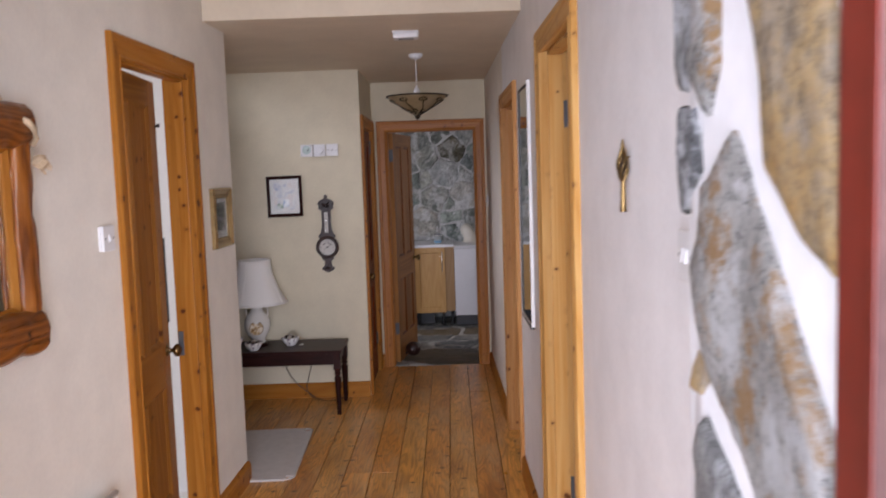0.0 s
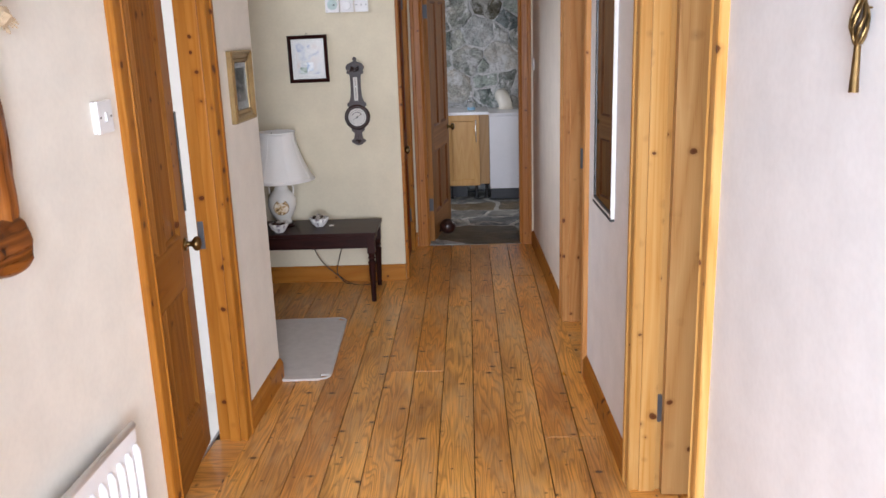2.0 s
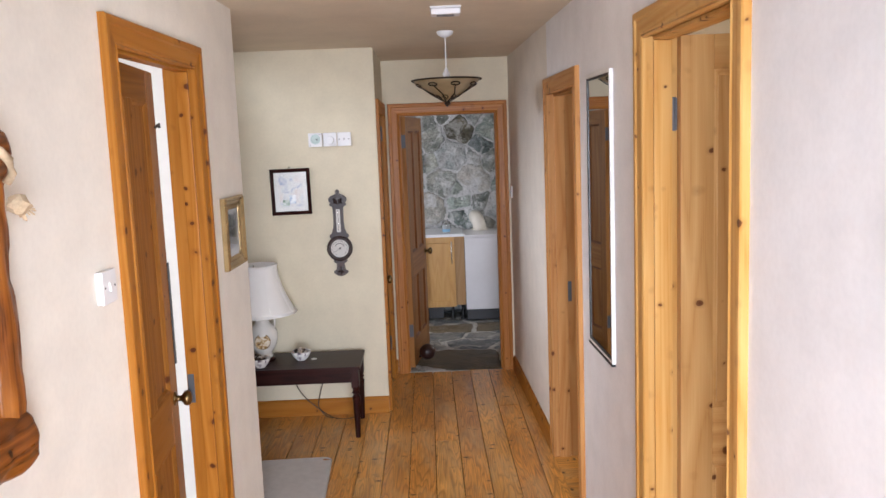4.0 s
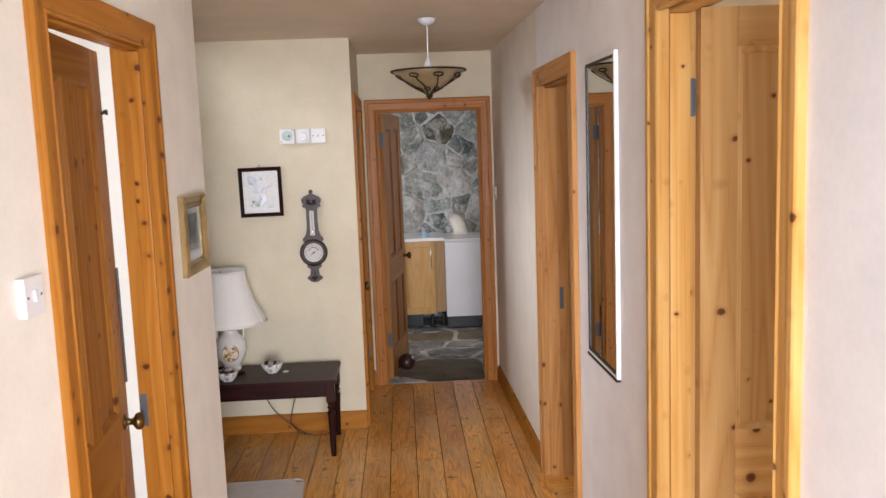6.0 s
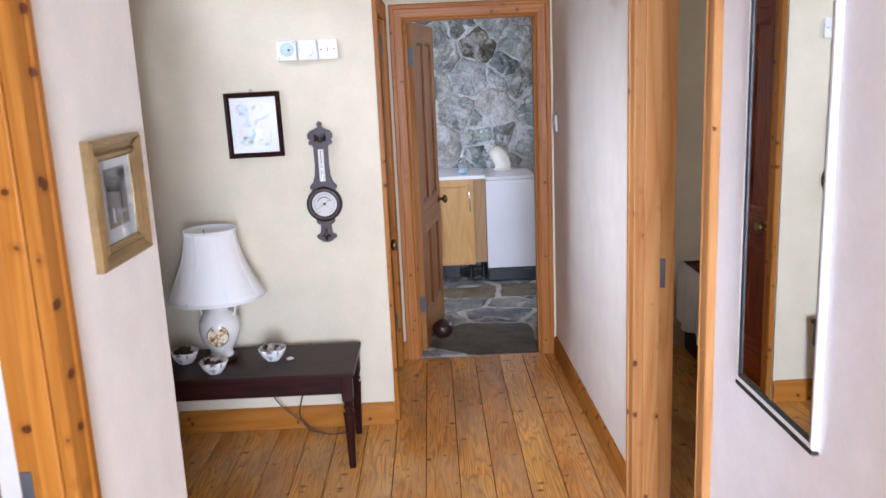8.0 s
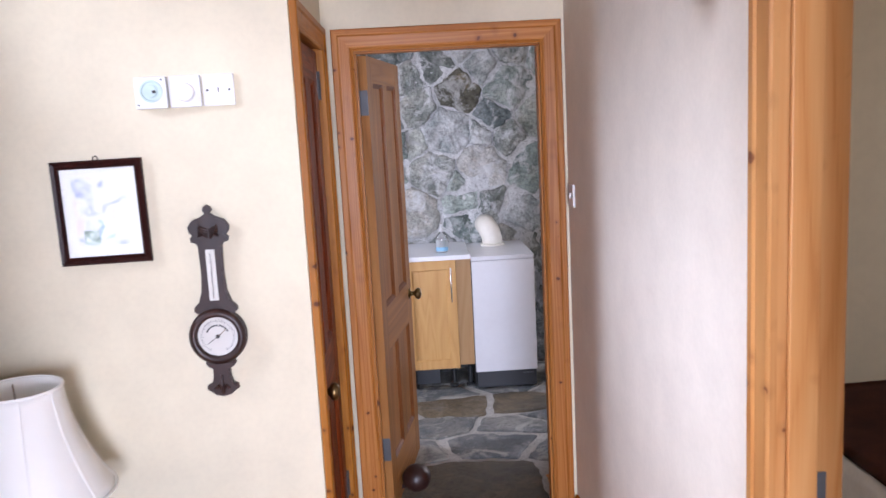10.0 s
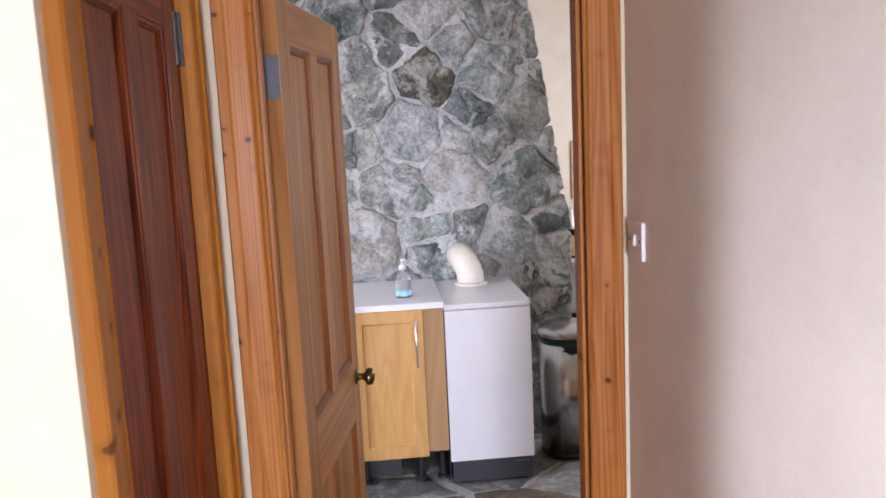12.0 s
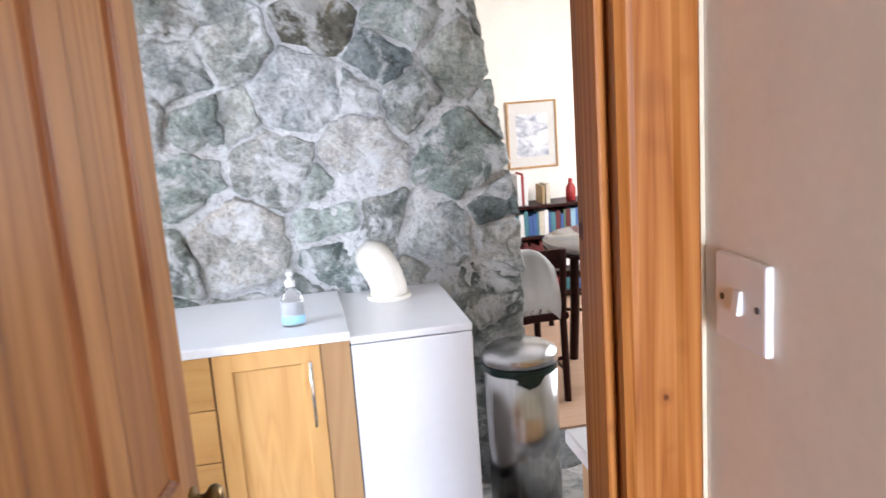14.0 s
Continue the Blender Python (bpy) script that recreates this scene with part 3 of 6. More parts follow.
def tube(points, radius, sides=8, closed=False, bm=None):
    """A round rod along points; radius: a number or a function of 0..1."""
    bm = bm or bmesh.new()
    pts = [Vector(p) for p in points]
    rings, up = [], Vector((0.31, 0.17, 0.93)).normalized()
    for i, p in enumerate(pts):
        a = pts[i - 1] if i or closed else p
        b = pts[(i + 1) % len(pts)] if i < len(pts) - 1 or closed else p
        d = (b - a).normalized()
        s = d.cross(up)
        s = s.normalized() if s.length > 1e-3 else d.orthogonal().normalized()
        u = s.cross(d)
        r = radius(i / max(1, len(pts) - 1)) if callable(radius) else radius
        rings.append([bm.verts.new(p + r * (math.cos(2 * math.pi * k / sides) * s + math.sin(2 * math.pi * k / sides) * u)) for k in range(sides)])
    n = len(rings)
    for i in range(n if closed else n - 1):
        a, b = rings[i], rings[(i + 1) % n]
        for k in range(sides):
            q = (k + 1) % sides
            bm.faces.new((a[k], a[q], b[q], b[k]))
    if not closed:
        bm.faces.new(rings[0][::-1]), bm.faces.new(rings[-1])
    return bm


def prism(outline, y0, y1, bm=None, bevel=0.0):
    """An outline in x, z drawn through y0..y1."""
    b = bmesh.new()
    f = [b.verts.new((x, y0, z)) for x, z in outline]
    g = [b.verts.new((x, y1, z)) for x, z in outline]
    b.faces.new(f), b.faces.new(g[::-1])
    for i in range(len(f)):
        j = (i + 1) % len(f)
        b.faces.new((f[j], f[i], g[i], g[j]))
    bmesh.ops.recalc_face_normals(b, faces=b.faces)
    if bevel:
        rim = [e for e in b.edges if abs(e.verts[0].co.y - e.verts[1].co.y) < 1e-6]
        bmesh.ops.bevel(b, geom=rim, offset=bevel, segments=2, affect="EDGES")
    return join(bm, b) if bm else b


def moulding(x0, x1, z0, z1, profile, bm=None):
    """A mitred frame round a rectangle in x, z. profile: inset from the outer edge, and height toward +y."""
    bm = bm or bmesh.new()
    loops = []
    for w, d in profile:
        loops.append([bm.verts.new(c) for c in ((x0 + w, d, z0 + w), (x1 - w, d, z0 + w), (x1 - w, d, z1 - w), (x0 + w, d, z1 - w))])
    for a, b in zip(loops, loops[1:]):
        for i in range(4):
            j = (i + 1) % 4
            bm.faces.new((a[j], a[i], b[i], b[j]))
    return bm


# ---- the walls' frames: x along the wall, y out of its face, z up ----
def face(p0, p1):
    d = Vector((p1[0] - p0[0], p1[1] - p0[1], 0)).normalized()
    m = Matrix.Identity(4)
    m.col[0][:3], m.col[1][:3], m.col[2][:3] = d, Vector((0, 0, 1)).cross(d), (0, 0, 1)
    m.col[3][:3] = (p0[0], p0[1], 0)
    return m


def wall(name, m, length, height, holes, thick, material, label, z0=0.0):
    """One wall with openings cut through it: holes are x0, x1, bottom, top."""
    bm = bmesh.new()
    xs = sorted({0.0, length, *[h[0] for h in holes], *[h[1] for h in holes]})
    for a, b in zip(xs, xs[1:]):
        mid, z = (a + b) / 2, z0
        for h in sorted((h for h in holes if h[0] < mid < h[1]), key=lambda h: h[2]):
            if h[2] > z:
                box(a, b, -thick, 0, z, h[2], bm=bm)
            z = h[3]
        if z < height:
            box(a, b, -thick, 0, z, height, bm=bm)
    bmesh.ops.remove_doubles(bm, verts=bm.verts, dist=1e-5)
    inner = [f for f in bm.faces if sum(1 for g in bm.faces if g is not f and (g.calc_center_median() - f.calc_center_median()).length < 1e-4)]
    bmesh.ops.delete(bm, geom=inner, context="FACES")
    return solid(name, bm, material, label, "wall", kind="structure", m=m)


def lx(y):
    return -0.965 + 0.024 * (y - 2.1)


def rx(y):
    return 0.62 - 0.0193 * (y - 0.5)


FRONT, END = 0.70, 6.3
CORNER = 3.77
LEFT = face((lx(CORNER), CORNER), (lx(FRONT), FRONT))
RIGHT = face((rx(FRONT), FRONT), (rx(END), END))
BACK = face((rx(END), END), (-0.422, END))
CLOSET = face((-0.422, END), (-0.422, 5.4))
ALCOVE = face((-0.422, 5.4), (-2.6, 5.4))


def on_left(y):
    return (CORNER - y) * 1.0003


def on_right(y):
    return (y - FRONT) * 1.0002


TOP = 2.75
D1, DR, D2 = (on_left(3.145), on_left(2.437)), (on_right(2.005), on_right(2.72)), (on_right(3.808), on_right(4.505))
KD = (rx(END) - 0.416, rx(END) + 0.309)
CL = (END - 6.165, END - 5.50)
H1, HR, H2, HK = 2.055, 2.06, 1.985, 1.963
J = 0.028
LOW = 2.355

wall("wall_west", LEFT, on_left(FRONT), TOP, [(D1[0] - J, D1[1] + J, 0, H1 + J)], 0.10, PAINT, "cream painted plaster wall of the hall")
PASS = D2[1] + J + 0.03
wall("wall_east", RIGHT, PASS, TOP, [(DR[0] - J, DR[1] + J, 0, HR + J), (D2[0] - J, D2[1] + J, 0, H2 + J)], 0.13, DAYLIGHT_TINT, "off-white plaster wall with two doorways, bluish daylight in its paint")
wall("wall_corridor", RIGHT @ pose(PASS + 0.0005, 0, 0), on_right(END) - PASS - 0.0005, TOP, [], 0.13, BOUNCE_TINT, "off-white plaster wall beside the kitchen door, warm bounce light in its paint")
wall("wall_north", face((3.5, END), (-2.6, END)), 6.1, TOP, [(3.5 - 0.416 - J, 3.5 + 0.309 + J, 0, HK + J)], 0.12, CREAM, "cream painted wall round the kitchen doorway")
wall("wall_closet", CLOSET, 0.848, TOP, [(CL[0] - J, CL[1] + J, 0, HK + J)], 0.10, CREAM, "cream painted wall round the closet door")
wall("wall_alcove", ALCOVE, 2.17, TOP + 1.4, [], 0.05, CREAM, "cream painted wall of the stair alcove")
solid("wall_alcove_return", box(-2.7, lx(CORNER) - 0.121, CORNER - 0.12, CORNER, 0, TOP + 1.4), PAINT, "cream painted wall beside the stairs", "wall", kind="structure")
wall("wall_stair", face((-2.6, 5.4), (-2.6, 3.77)), 1.63, TOP + 1.4, [(0.4, 1.4, 2.15, 3.25)], 0.12, PAINT, "cream painted stair wall with a window opening")

# entrance wall: thick stone, red frame in its opening
DOORL, DOORR = -0.62, 0.507
solid("wall_south_west", box(-2.7, DOORL, 0.10, 0.698, 0, TOP), RUBBLE, "thick plastered front wall beside the entrance", "wall", kind="structure")
solid("wall_south_east", box(0.90, 3.5, 0.10, 0.698, 0, TOP), RUBBLE, "thick stone front wall beside the entrance", "wall", kind="structure")
solid("wall_south_head", box(DOORL + 0.002, 0.898, 0.10, 0.698, 2.12, TOP), RUBBLE, "plastered front wall over the entrance", "wall", kind="structure")

# ceilings, and the drop where the upper floor begins
STEP = 3.44
solid("ceiling_hall", box(-1.4, 0.9, 0.18, STEP, TOP, TOP + 0.1), CEIL, "cream painted high hall ceiling", "ceiling", kind="structure")
solid("ceiling_corridor", box(-1.42, 0.655, STEP, END - 0.003, LOW, TOP + 0.05), CEIL, "cream painted low corridor ceiling", "ceiling", kind="structure")
solid("ceiling_stair", box(-2.8, -1.425, 3.6, 5.5, TOP + 1.4, TOP + 1.5), CEIL, "cream painted stairwell ceiling", "ceiling", kind="structure")
solid("wall_stair_head", box(-1.50, -1.424, 3.77, 5.398, TOP + 0.05, TOP + 1.4), PAINT, "cream painted wall over the alcove", "wall", kind="structure")

# rooms behind the doors
solid("floor_base", box(-3.4, 3.6, 0.21, END + 0.003, -0.20, -0.024), GAP, "dark sub-floor under the boards", "floor", kind="structure")
solid("side_room_floor", box(-3.2, lx(2.8) - 0.13, 1.0, CORNER - 0.122, -0.02, 0.0), WHITE_ROOM, "white tiled floor of the side room", "floor", kind="structure")
solid("side_room_walls", box(-3.3, -3.2, 0.9, CORNER - 0.122, 0, 1.0, bm=box(-3.3, -3.2, 0.9, CORNER - 0.122, 2.2, 2.5, bm=box(-3.3, -3.2, 0.9, 2.0, 1.0, 2.2, bm=box(-3.3, -3.2, 3.2, CORNER - 0.122, 1.0, 2.2)))), WHITE_ROOM, "white wall with a window opening", "wall", kind="structure")
solid("side_room_end_wall", box(-3.2, lx(1) - 0.14, 0.92, 1.0, 0, 2.5), WHITE_ROOM, "white wall of the side room", "wall", kind="structure")
solid("side_room_lining", box(-3.2, lx(2.8) - 0.14, CORNER - 0.14, CORNER - 0.122, 0, 2.5), WHITE_ROOM, "white wall lining of the side room", "wall", kind="structure")
solid("side_room_ceiling", box(-3.3, lx(2.8) - 0.14, 0.92, CORNER - 0.122, 2.5, 2.6), WHITE_ROOM, "white ceiling of the side room", "ceiling", kind="structure")
solid("bedroom_floor", box(0.70, 3.5, 3.42, END - 0.002, -0.02, -0.001), BOARD, "dark pine bedroom floor", "floor", kind="structure")
solid("bedroom_lining", box(0.68, 3.5, END - 0.02, END - 0.003, 0, 2.5), OLIVE, "olive cream bedroom wall", "wall", kind="structure")
solid("bedroom_partition", box(0.72, 3.5, 3.35, 3.42, 0, 2.5), OLIVE, "olive cream partition wall between two rooms", "wall", kind="structure")
# Unseen wall; its two openings are added for the rooms' fill lamps.
wall("bedroom_window_wall", face((3.5, END), (3.5, 0.9)), 5.4, 2.5, [(0.8, 2.0, 0.95, 2.05), (3.7, 4.9, 0.95, 2.05)], 0.12, OLIVE, "olive cream wall with unseen, assumed window openings")
solid("bedroom_ceiling", box(0.72, 3.6, 0.92, END, 2.5, 2.6), CEIL, "cream ceiling of the side rooms", "ceiling", kind="structure")
solid("front_room_floor", box(0.74, 3.5, 0.92, 3.35, -0.02, -0.001), BOARD, "pine floor of the front room", "floor", kind="structure")

# kitchen and dining room shell
KY = END + 0.12
wall("wall_kitchen_west", face((-2.0, 11.4), (-2.0, KY)), 11.4 - KY, 2.7, [(3.6, 4.7, 1.0, 2.1)], 0.12, WHITE_ROOM, "white kitchen wall with a window opening")
wall("wall_dining_north", face((3.2, 11.4), (-2.0, 11.4)), 5.2, 2.7, [], 0.12, PAINT, "cream dining room wall")
wall("wall_dining_east", face((3.2, KY), (3.2, 11.4)), 11.4 - KY, 2.7, [(2.4, 4.0, 0.85, 2.15)], 0.12, PAINT, "cream dining room wall with a window opening")
solid("ceiling_kitchen", box(-2.1, 3.3, KY, 11.5, 2.7, 2.8), WHITE_ROOM, "white kitchen ceiling", "ceiling", kind="structure")
solid("dining_floor", box(-2.0, 3.2, 8.95, 11.4, -0.03, 0.012), DININGWOOD, "pale timber dining room floor", "floor", kind="structure")
solid("kitchen_floor_bed", box(-0.30, 0.41, END + 0.004, END + 0.031, -0.10, 0.0, bm=box(-2.0, 3.2, END + 0.03, 8.95, -0.10, 0.0)), GROUT, "pale grouted bed of the stone floor", "floor", kind="structure")

# outside
ground_bm = bmesh.new()
gv = [ground_bm.verts.new(c) for c in ((-400, -400, -0.12), (400, -400, -0.12), (400, 0.19, -0.12), (-400, 0.19, -0.12))]
ground_bm.faces.new(gv)
solid("ground", ground_bm, GROUND, "grey gravel ground outside the entrance", "ground", kind="structure")
solid("entrance_step", box(-0.9, 0.95, -1.1, 0.198, -0.121, -0.02, 0.01), GROUND, "grey stone entrance step", "step", kind="structure")


# ---- door frames ----
ARCH = ((-0.006, 0.0), (-0.006, 0.013), (0.0, 0.017), (0.006, 0.013), (0.012, 0.015), (0.05, 0.017), (0.056, 0.022), (0.074, 0.022), (0.078, 0.018), (0.078, 0.0))


def casing(x0, x1, top, which):
    """One mitred length of architrave round an opening."""
    bm = bmesh.new()
    rows = []
    for w, d in ARCH:
        if which == "left":
            ends = ((x0 - w, d, 0.0), (x0 - w, d, top + w))
        elif which == "right":
            ends = ((x1 + w, d, 0.0), (x1 + w, d, top + w))
        else:
            ends = ((x0 - w, d, top + w), (x1 + w, d, top + w))
        rows.append([bm.verts.new(e) for e in ends])
    for a, b in zip(rows, rows[1:]):
        bm.faces.new((a[0], a[1], b[1], b[0]))
    bmesh.ops.recalc_face_normals(bm, faces=bm.faces)
    return bm


def door_frame(name, m, x0, x1, top, thick, stop_at, label, upright, level, sill=True):
    f = thing(name, m, label, "door frame", kind="structure")
    part("architrave", casing(x0, x1, top, "left"), upright, f)
    part("architrave", casing(x0, x1, top, "right"), upright, f)
    part("architrave", casing(x0, x1, top, "head"), level, f)
    back = -thick - 0.004
    part("jamb", box(x0 - J + 0.001, x0, back, 0.002, 0, top, 0.002), upright, f)
    part("jamb", box(x1, x1 + J - 0.001, back, 0.002, 0, top, 0.002), upright, f)
    part("jamb_head", box(x0 - J + 0.001, x1 + J - 0.001, back, 0.002, top + 0.001, top + J - 0.001, 0.002), level, f)
    a, b = stop_at
    part("door_stop", box(x0 + 0.001, x0 + 0.013, b, a, 0, top - 0.014, 0.003), upright, f)
    part("door_stop", box(x1 - 0.013, x1 - 0.001, b, a, 0, top - 0.014, 0.003), upright, f)
    part("door_stop", box(x0 + 0.001, x1 - 0.001, b, a, top - 0.013, top - 0.001, 0.003), level, f)
    if sill:
        part("threshold", box(x0 - 0.002, x1 + 0.002, back - 0.02, 0.012, -0.021, 0.0015, 0.002), BOARD, f, "worn dusty threshold board")
    return f


door_frame("door_frame_1", LEFT, *D1, H1, 0.10, (-0.012, -0.056), "knotty orange pine door frame of the side room", PINE_U, PINE_X)
door_frame("door_frame_2", RIGHT, *DR, HR, 0.13, (-0.02, -0.078), "knotty pale pine door frame with steel hinges", PALE_U, PALE_X)
door_frame("door_frame_3", RIGHT, *D2, H2, 0.13, (-0.02, -0.078), "knotty rosy pine door frame of the bedroom", ROSE_U, ROSE_X)
door_frame("door_frame_4", BACK, *KD, HK, 0.12, (-0.02, -0.074), "knotty orange pine door frame of the kitchen", AMBER_U, AMBER_X, False)
door_frame("door_frame_5", CLOSET, *CL, HK, 0.10, (-0.056, -0.07), "pine door frame of the closet", PINE_U, PINE_X)

# ---- doors ----
MOULD = ((0.0, -0.0005), (0.003, -0.001), (0.006, -0.004), (0.010, -0.005), (0.016, -0.010), (0.018, -0.0135))


def knob(parent, x, z, front, back, material):
    for sign, y in ((1, front), (-1, back)):
        k = part("knob", lathe(((0.0, 0.0), (0.026, 0.0), (0.026, 0.004), (0.012, 0.007), (0.010, 0.022), (0.014, 0.028), (0.026, 0.036), (0.029, 0.046), (0.024, 0.056), (0.010, 0.061), (0.0, 0.062)), 20), material, parent, "round turned metal knob", True)
        k.matrix_basis = pose(x, y, z, -90 * sign)


def panel_door(name, m, width, height, upright, level, label, turn, knob_at=None, hinge_z=(), lower=0.80, metal=BRASS, hinges=STEEL, hinge_side=1, mould=None):
    """A four-panelled door; its hinge edge is x = 0 and its faces are y = 0 and y = -0.04."""
    d = thing(name, m @ pose(0, 0, 0, 0, 0, turn), label, "door", kind="structure")
    t, st, mun = 0.040, 0.105, 0.085
    rails = ((0.004, 0.215), (lower - 0.09, lower + 0.10), (height - 0.105, height))
    part("stile", box(0.003, st, -t, 0, 0.006, height, 0.002), upright, d)
    part("stile", box(width - st, width - 0.003, -t, 0, 0.006, height, 0.002), upright, d)
    for a, b in rails:
        part("rail", box(st + 0.0005, width - st - 0.0005, -t + 0.0005, -0.0005, max(a, 0.006), b, 0.0015), level, d)
    mid = width / 2
    for (a, b), (c, e) in ((rails[0], rails[1]), (rails[1], rails[2])):
        part("muntin", box(mid - mun / 2, mid + mun / 2, -t + 0.0005, -0.0005, b + 0.0005, c - 0.0005, 0.0015), upright, d)
        for x0, x1 in ((st, mid - mun / 2), (mid + mun / 2, width - st)):
            pan = part("panel", box(x0 + 0.0005, x1 - 0.0005, -t + 0.0135, -0.0135, b + 0.0005, c - 0.0005), upright, d)
            for sign in (1, -1):
                bm = moulding(x0, x1, b, c, MOULD)
                if sign < 0:
                    moved(bm, Matrix.Diagonal((1, -1, 1, 1)))
                    moved(bm, Matrix.Translation((0, -t, 0)))
                    bmesh.ops.reverse_faces(bm, faces=bm.faces)
                part("panel_moulding", bm, mould or upright, pan)
    if knob_at:
        knob(d, *knob_at, 0.0, -t, metal)
        part("keyhole_plate", box(knob_at[0] - 0.008, knob_at[0] + 0.008, 0.0, 0.003, knob_at[1] - 0.085, knob_at[1] - 0.045, 0.001), metal, d, "small brass keyhole plate")
    for z in hinge_z:
        h = part("hinge", box(-0.012, 0.030, -0.001 if hinge_side > 0 else -t - 0.003, 0.003 if hinge_side > 0 else -t + 0.001, z - 0.05, z + 0.05, 0.001), hinges, d, "steel butt hinge")
        part("hinge_pin", tube([(-0.006, 0.004 if hinge_side > 0 else -t - 0.004, z - 0.052), (-0.006, 0.004 if hinge_side > 0 else -t - 0.004, z + 0.052)], 0.006, 10), hinges, h)
    return d


# side room door: hung on its near jamb, swung a little way into the room
w1 = D1[1] - D1[0] - 0.006
side = panel_door("door_1", LEFT @ pose(D1[1] - 0.003, -0.079, 0, 0, 0, 180), w1, H1 - 0.012, DOOR_U, DOOR_X, "brown pine panelled door standing ajar with a brass knob", 0, (w1 - 0.055, 0.86))
side.matrix_basis = LEFT @ pose(D1[1] - 0.003, -0.101, 0) @ pose(0, 0, 0, 0, 0, 180 + 6.5)
part("bolt", box(w1 - 0.013, w1 + 0.002, -0.046, -0.040, 0.98, 1.36, 0.002), BLACK, side, "long dark metal edge bolt", m=pose(0, 0, 0))
part("latch_hook", tube([(w1 - 0.026, -0.044, 1.850), (w1 - 0.012, -0.049, 1.858), (w1 + 0.004, -0.050, 1.862), (w1 + 0.006, -0.050, 1.848)], 0.005, 8), BLACK, side, "small dark latch hook")

# front room door: hung on the far jamb and thrown back into the room
wr = DR[1] - DR[0] - 0.006
panel_door("door_2", RIGHT @ pose(DR[1] - 0.004, -0.092, 0), wr, HR - 0.005, TAN_U, TAN_X, "pale knotty pine panelled door opened back into the room", 180 + 88, (wr - 0.055, 0.95), (0.32, 1.82), lower=0.78)

# kitchen door: hung on the jamb beside the closet, opened into the kitchen
wk = KD[1] - KD[0] - 0.006
kitchen_door = panel_door("door_4", pose(-0.304, END + 0.124, 0), wk, HK - 0.012, KITCHEN_U, KITCHEN_X, "brown pine panelled door standing open into the kitchen", 90 - 9.5, (wk - 0.055, 0.84), (), lower=0.80, mould=EDGE_U)
for z in (0.30, 1.765):
    h = part("hinge", box(-0.0005, 0.0027, -0.0385, -0.0015, z - 0.05, z + 0.05, 0.0008), STEEL, kitchen_door, "worn steel butt hinge")
    part("hinge_pin", tube([(-0.004, 0.002, z - 0.052), (-0.004, 0.002, z + 0.052)], 0.006, 10), STEEL, h)

# closet door: shut
wc = CL[1] - CL[0] - 0.006
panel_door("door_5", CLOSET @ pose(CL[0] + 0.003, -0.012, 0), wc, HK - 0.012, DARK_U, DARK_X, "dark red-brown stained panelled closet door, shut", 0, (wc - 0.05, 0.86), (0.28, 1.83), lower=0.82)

# strike plates
for m, x, z, label in ((RIGHT, D2[1] - 0.002, 0.93, "steel strike plate"), (LEFT, D1[0] + 0.003, 0.88, "dark steel strike plate")):
    solid("strike_plate", box(-0.0015, 0.0015, -0.10, -0.076, z - 0.055, z + 0.055, 0.0008), STEEL, label + " on the pine door jamb", "door hardware", m=m @ pose(x, 0, 0))

# ---- skirting ----
SKIRT = ((0.0, 0.0), (0.018, 0.0), (0.018, 0.085), (0.014, 0.095), (0.008, 0.105), (0.0, 0.11))


def skirting(m, x0, x1, label="orange pine skirting board"):
    bm = bmesh.new()
    rows = [[bm.verts.new((x, d + 0.0005, z)) for x in (x0, x1)] for d, z in SKIRT]
    for a, b in zip(rows, rows[1:]):
        bm.faces.new((a[0], a[1], b[1], b[0]))
    bm.faces.new([r[0] for r in rows]), bm.faces.new([r[1] for r in rows][::-1])
    bmesh.ops.recalc_face_normals(bm, faces=bm.faces)
    return solid("baseboard", bm, PINE_X, label, "baseboard", kind="structure", m=m)


skirting(LEFT, 0.0, D1[0] - 0.08)
skirting(LEFT, D1[1] + 0.08, on_left(FRONT))
skirting(RIGHT, on_right(FRONT), DR[0] - 0.08)
skirting(RIGHT, DR[1] + 0.08, D2[0] - 0.08)
skirting(RIGHT, D2[1] + 0.08, on_right(END) - 0.022)
skirting(ALCOVE, 0.0, 1.05)
skirting(BACK, KD[1] + 0.08, 0.943)

# ---- hall: on the walls ----
def switch(name, m, gangs, label, wide=0.086, deep=0.0):
    """A rocker switch; deep: the height of its surface box under the plate."""
    s = thing(name, m, label, "switch")
    if deep:
        part("back_box", box(-wide / 2 + 0.001, wide / 2 - 0.001, 0.0, deep - 0.0005, -0.042, 0.042, 0.002), PLASTIC, s)
        for_plate = pose(0, deep, 0)
    else:
        for_plate = Matrix.Identity(4)
    part("plate", moved(box(-wide / 2, wide / 2, 0.0, 0.009, -0.043, 0.043, 0.003), for_plate), PLASTIC, s)
    for i in range(gangs):
        x = (i - (gangs - 1) / 2) * 0.02
        part("rocker", moved(box(-0.0055, 0.0055, 0, 0.006, -0.012, 0.012, 0.001), pose(x, deep + 0.008, 0, 7)), PLASTIC, s)
    for x in (-0.03, 0.03):
        part("screw", lathe(((0.0, 0.0), (0.0035, 0.0), (0.0035, 0.001), (0.0, 0.0012)), 10), STEEL, s, m=pose(x, deep + 0.009, 0, -90))
    return s


switch("light_switch", LEFT @ pose(on_left(2.243), 0.0, 1.425), 1, "white plastic light switch beside the side room door", deep=0.010)
switch("light_switch", RIGHT @ pose(on_right(6.222), 0.0, 1.368), 1, "white plastic light switch beside the kitchen door")


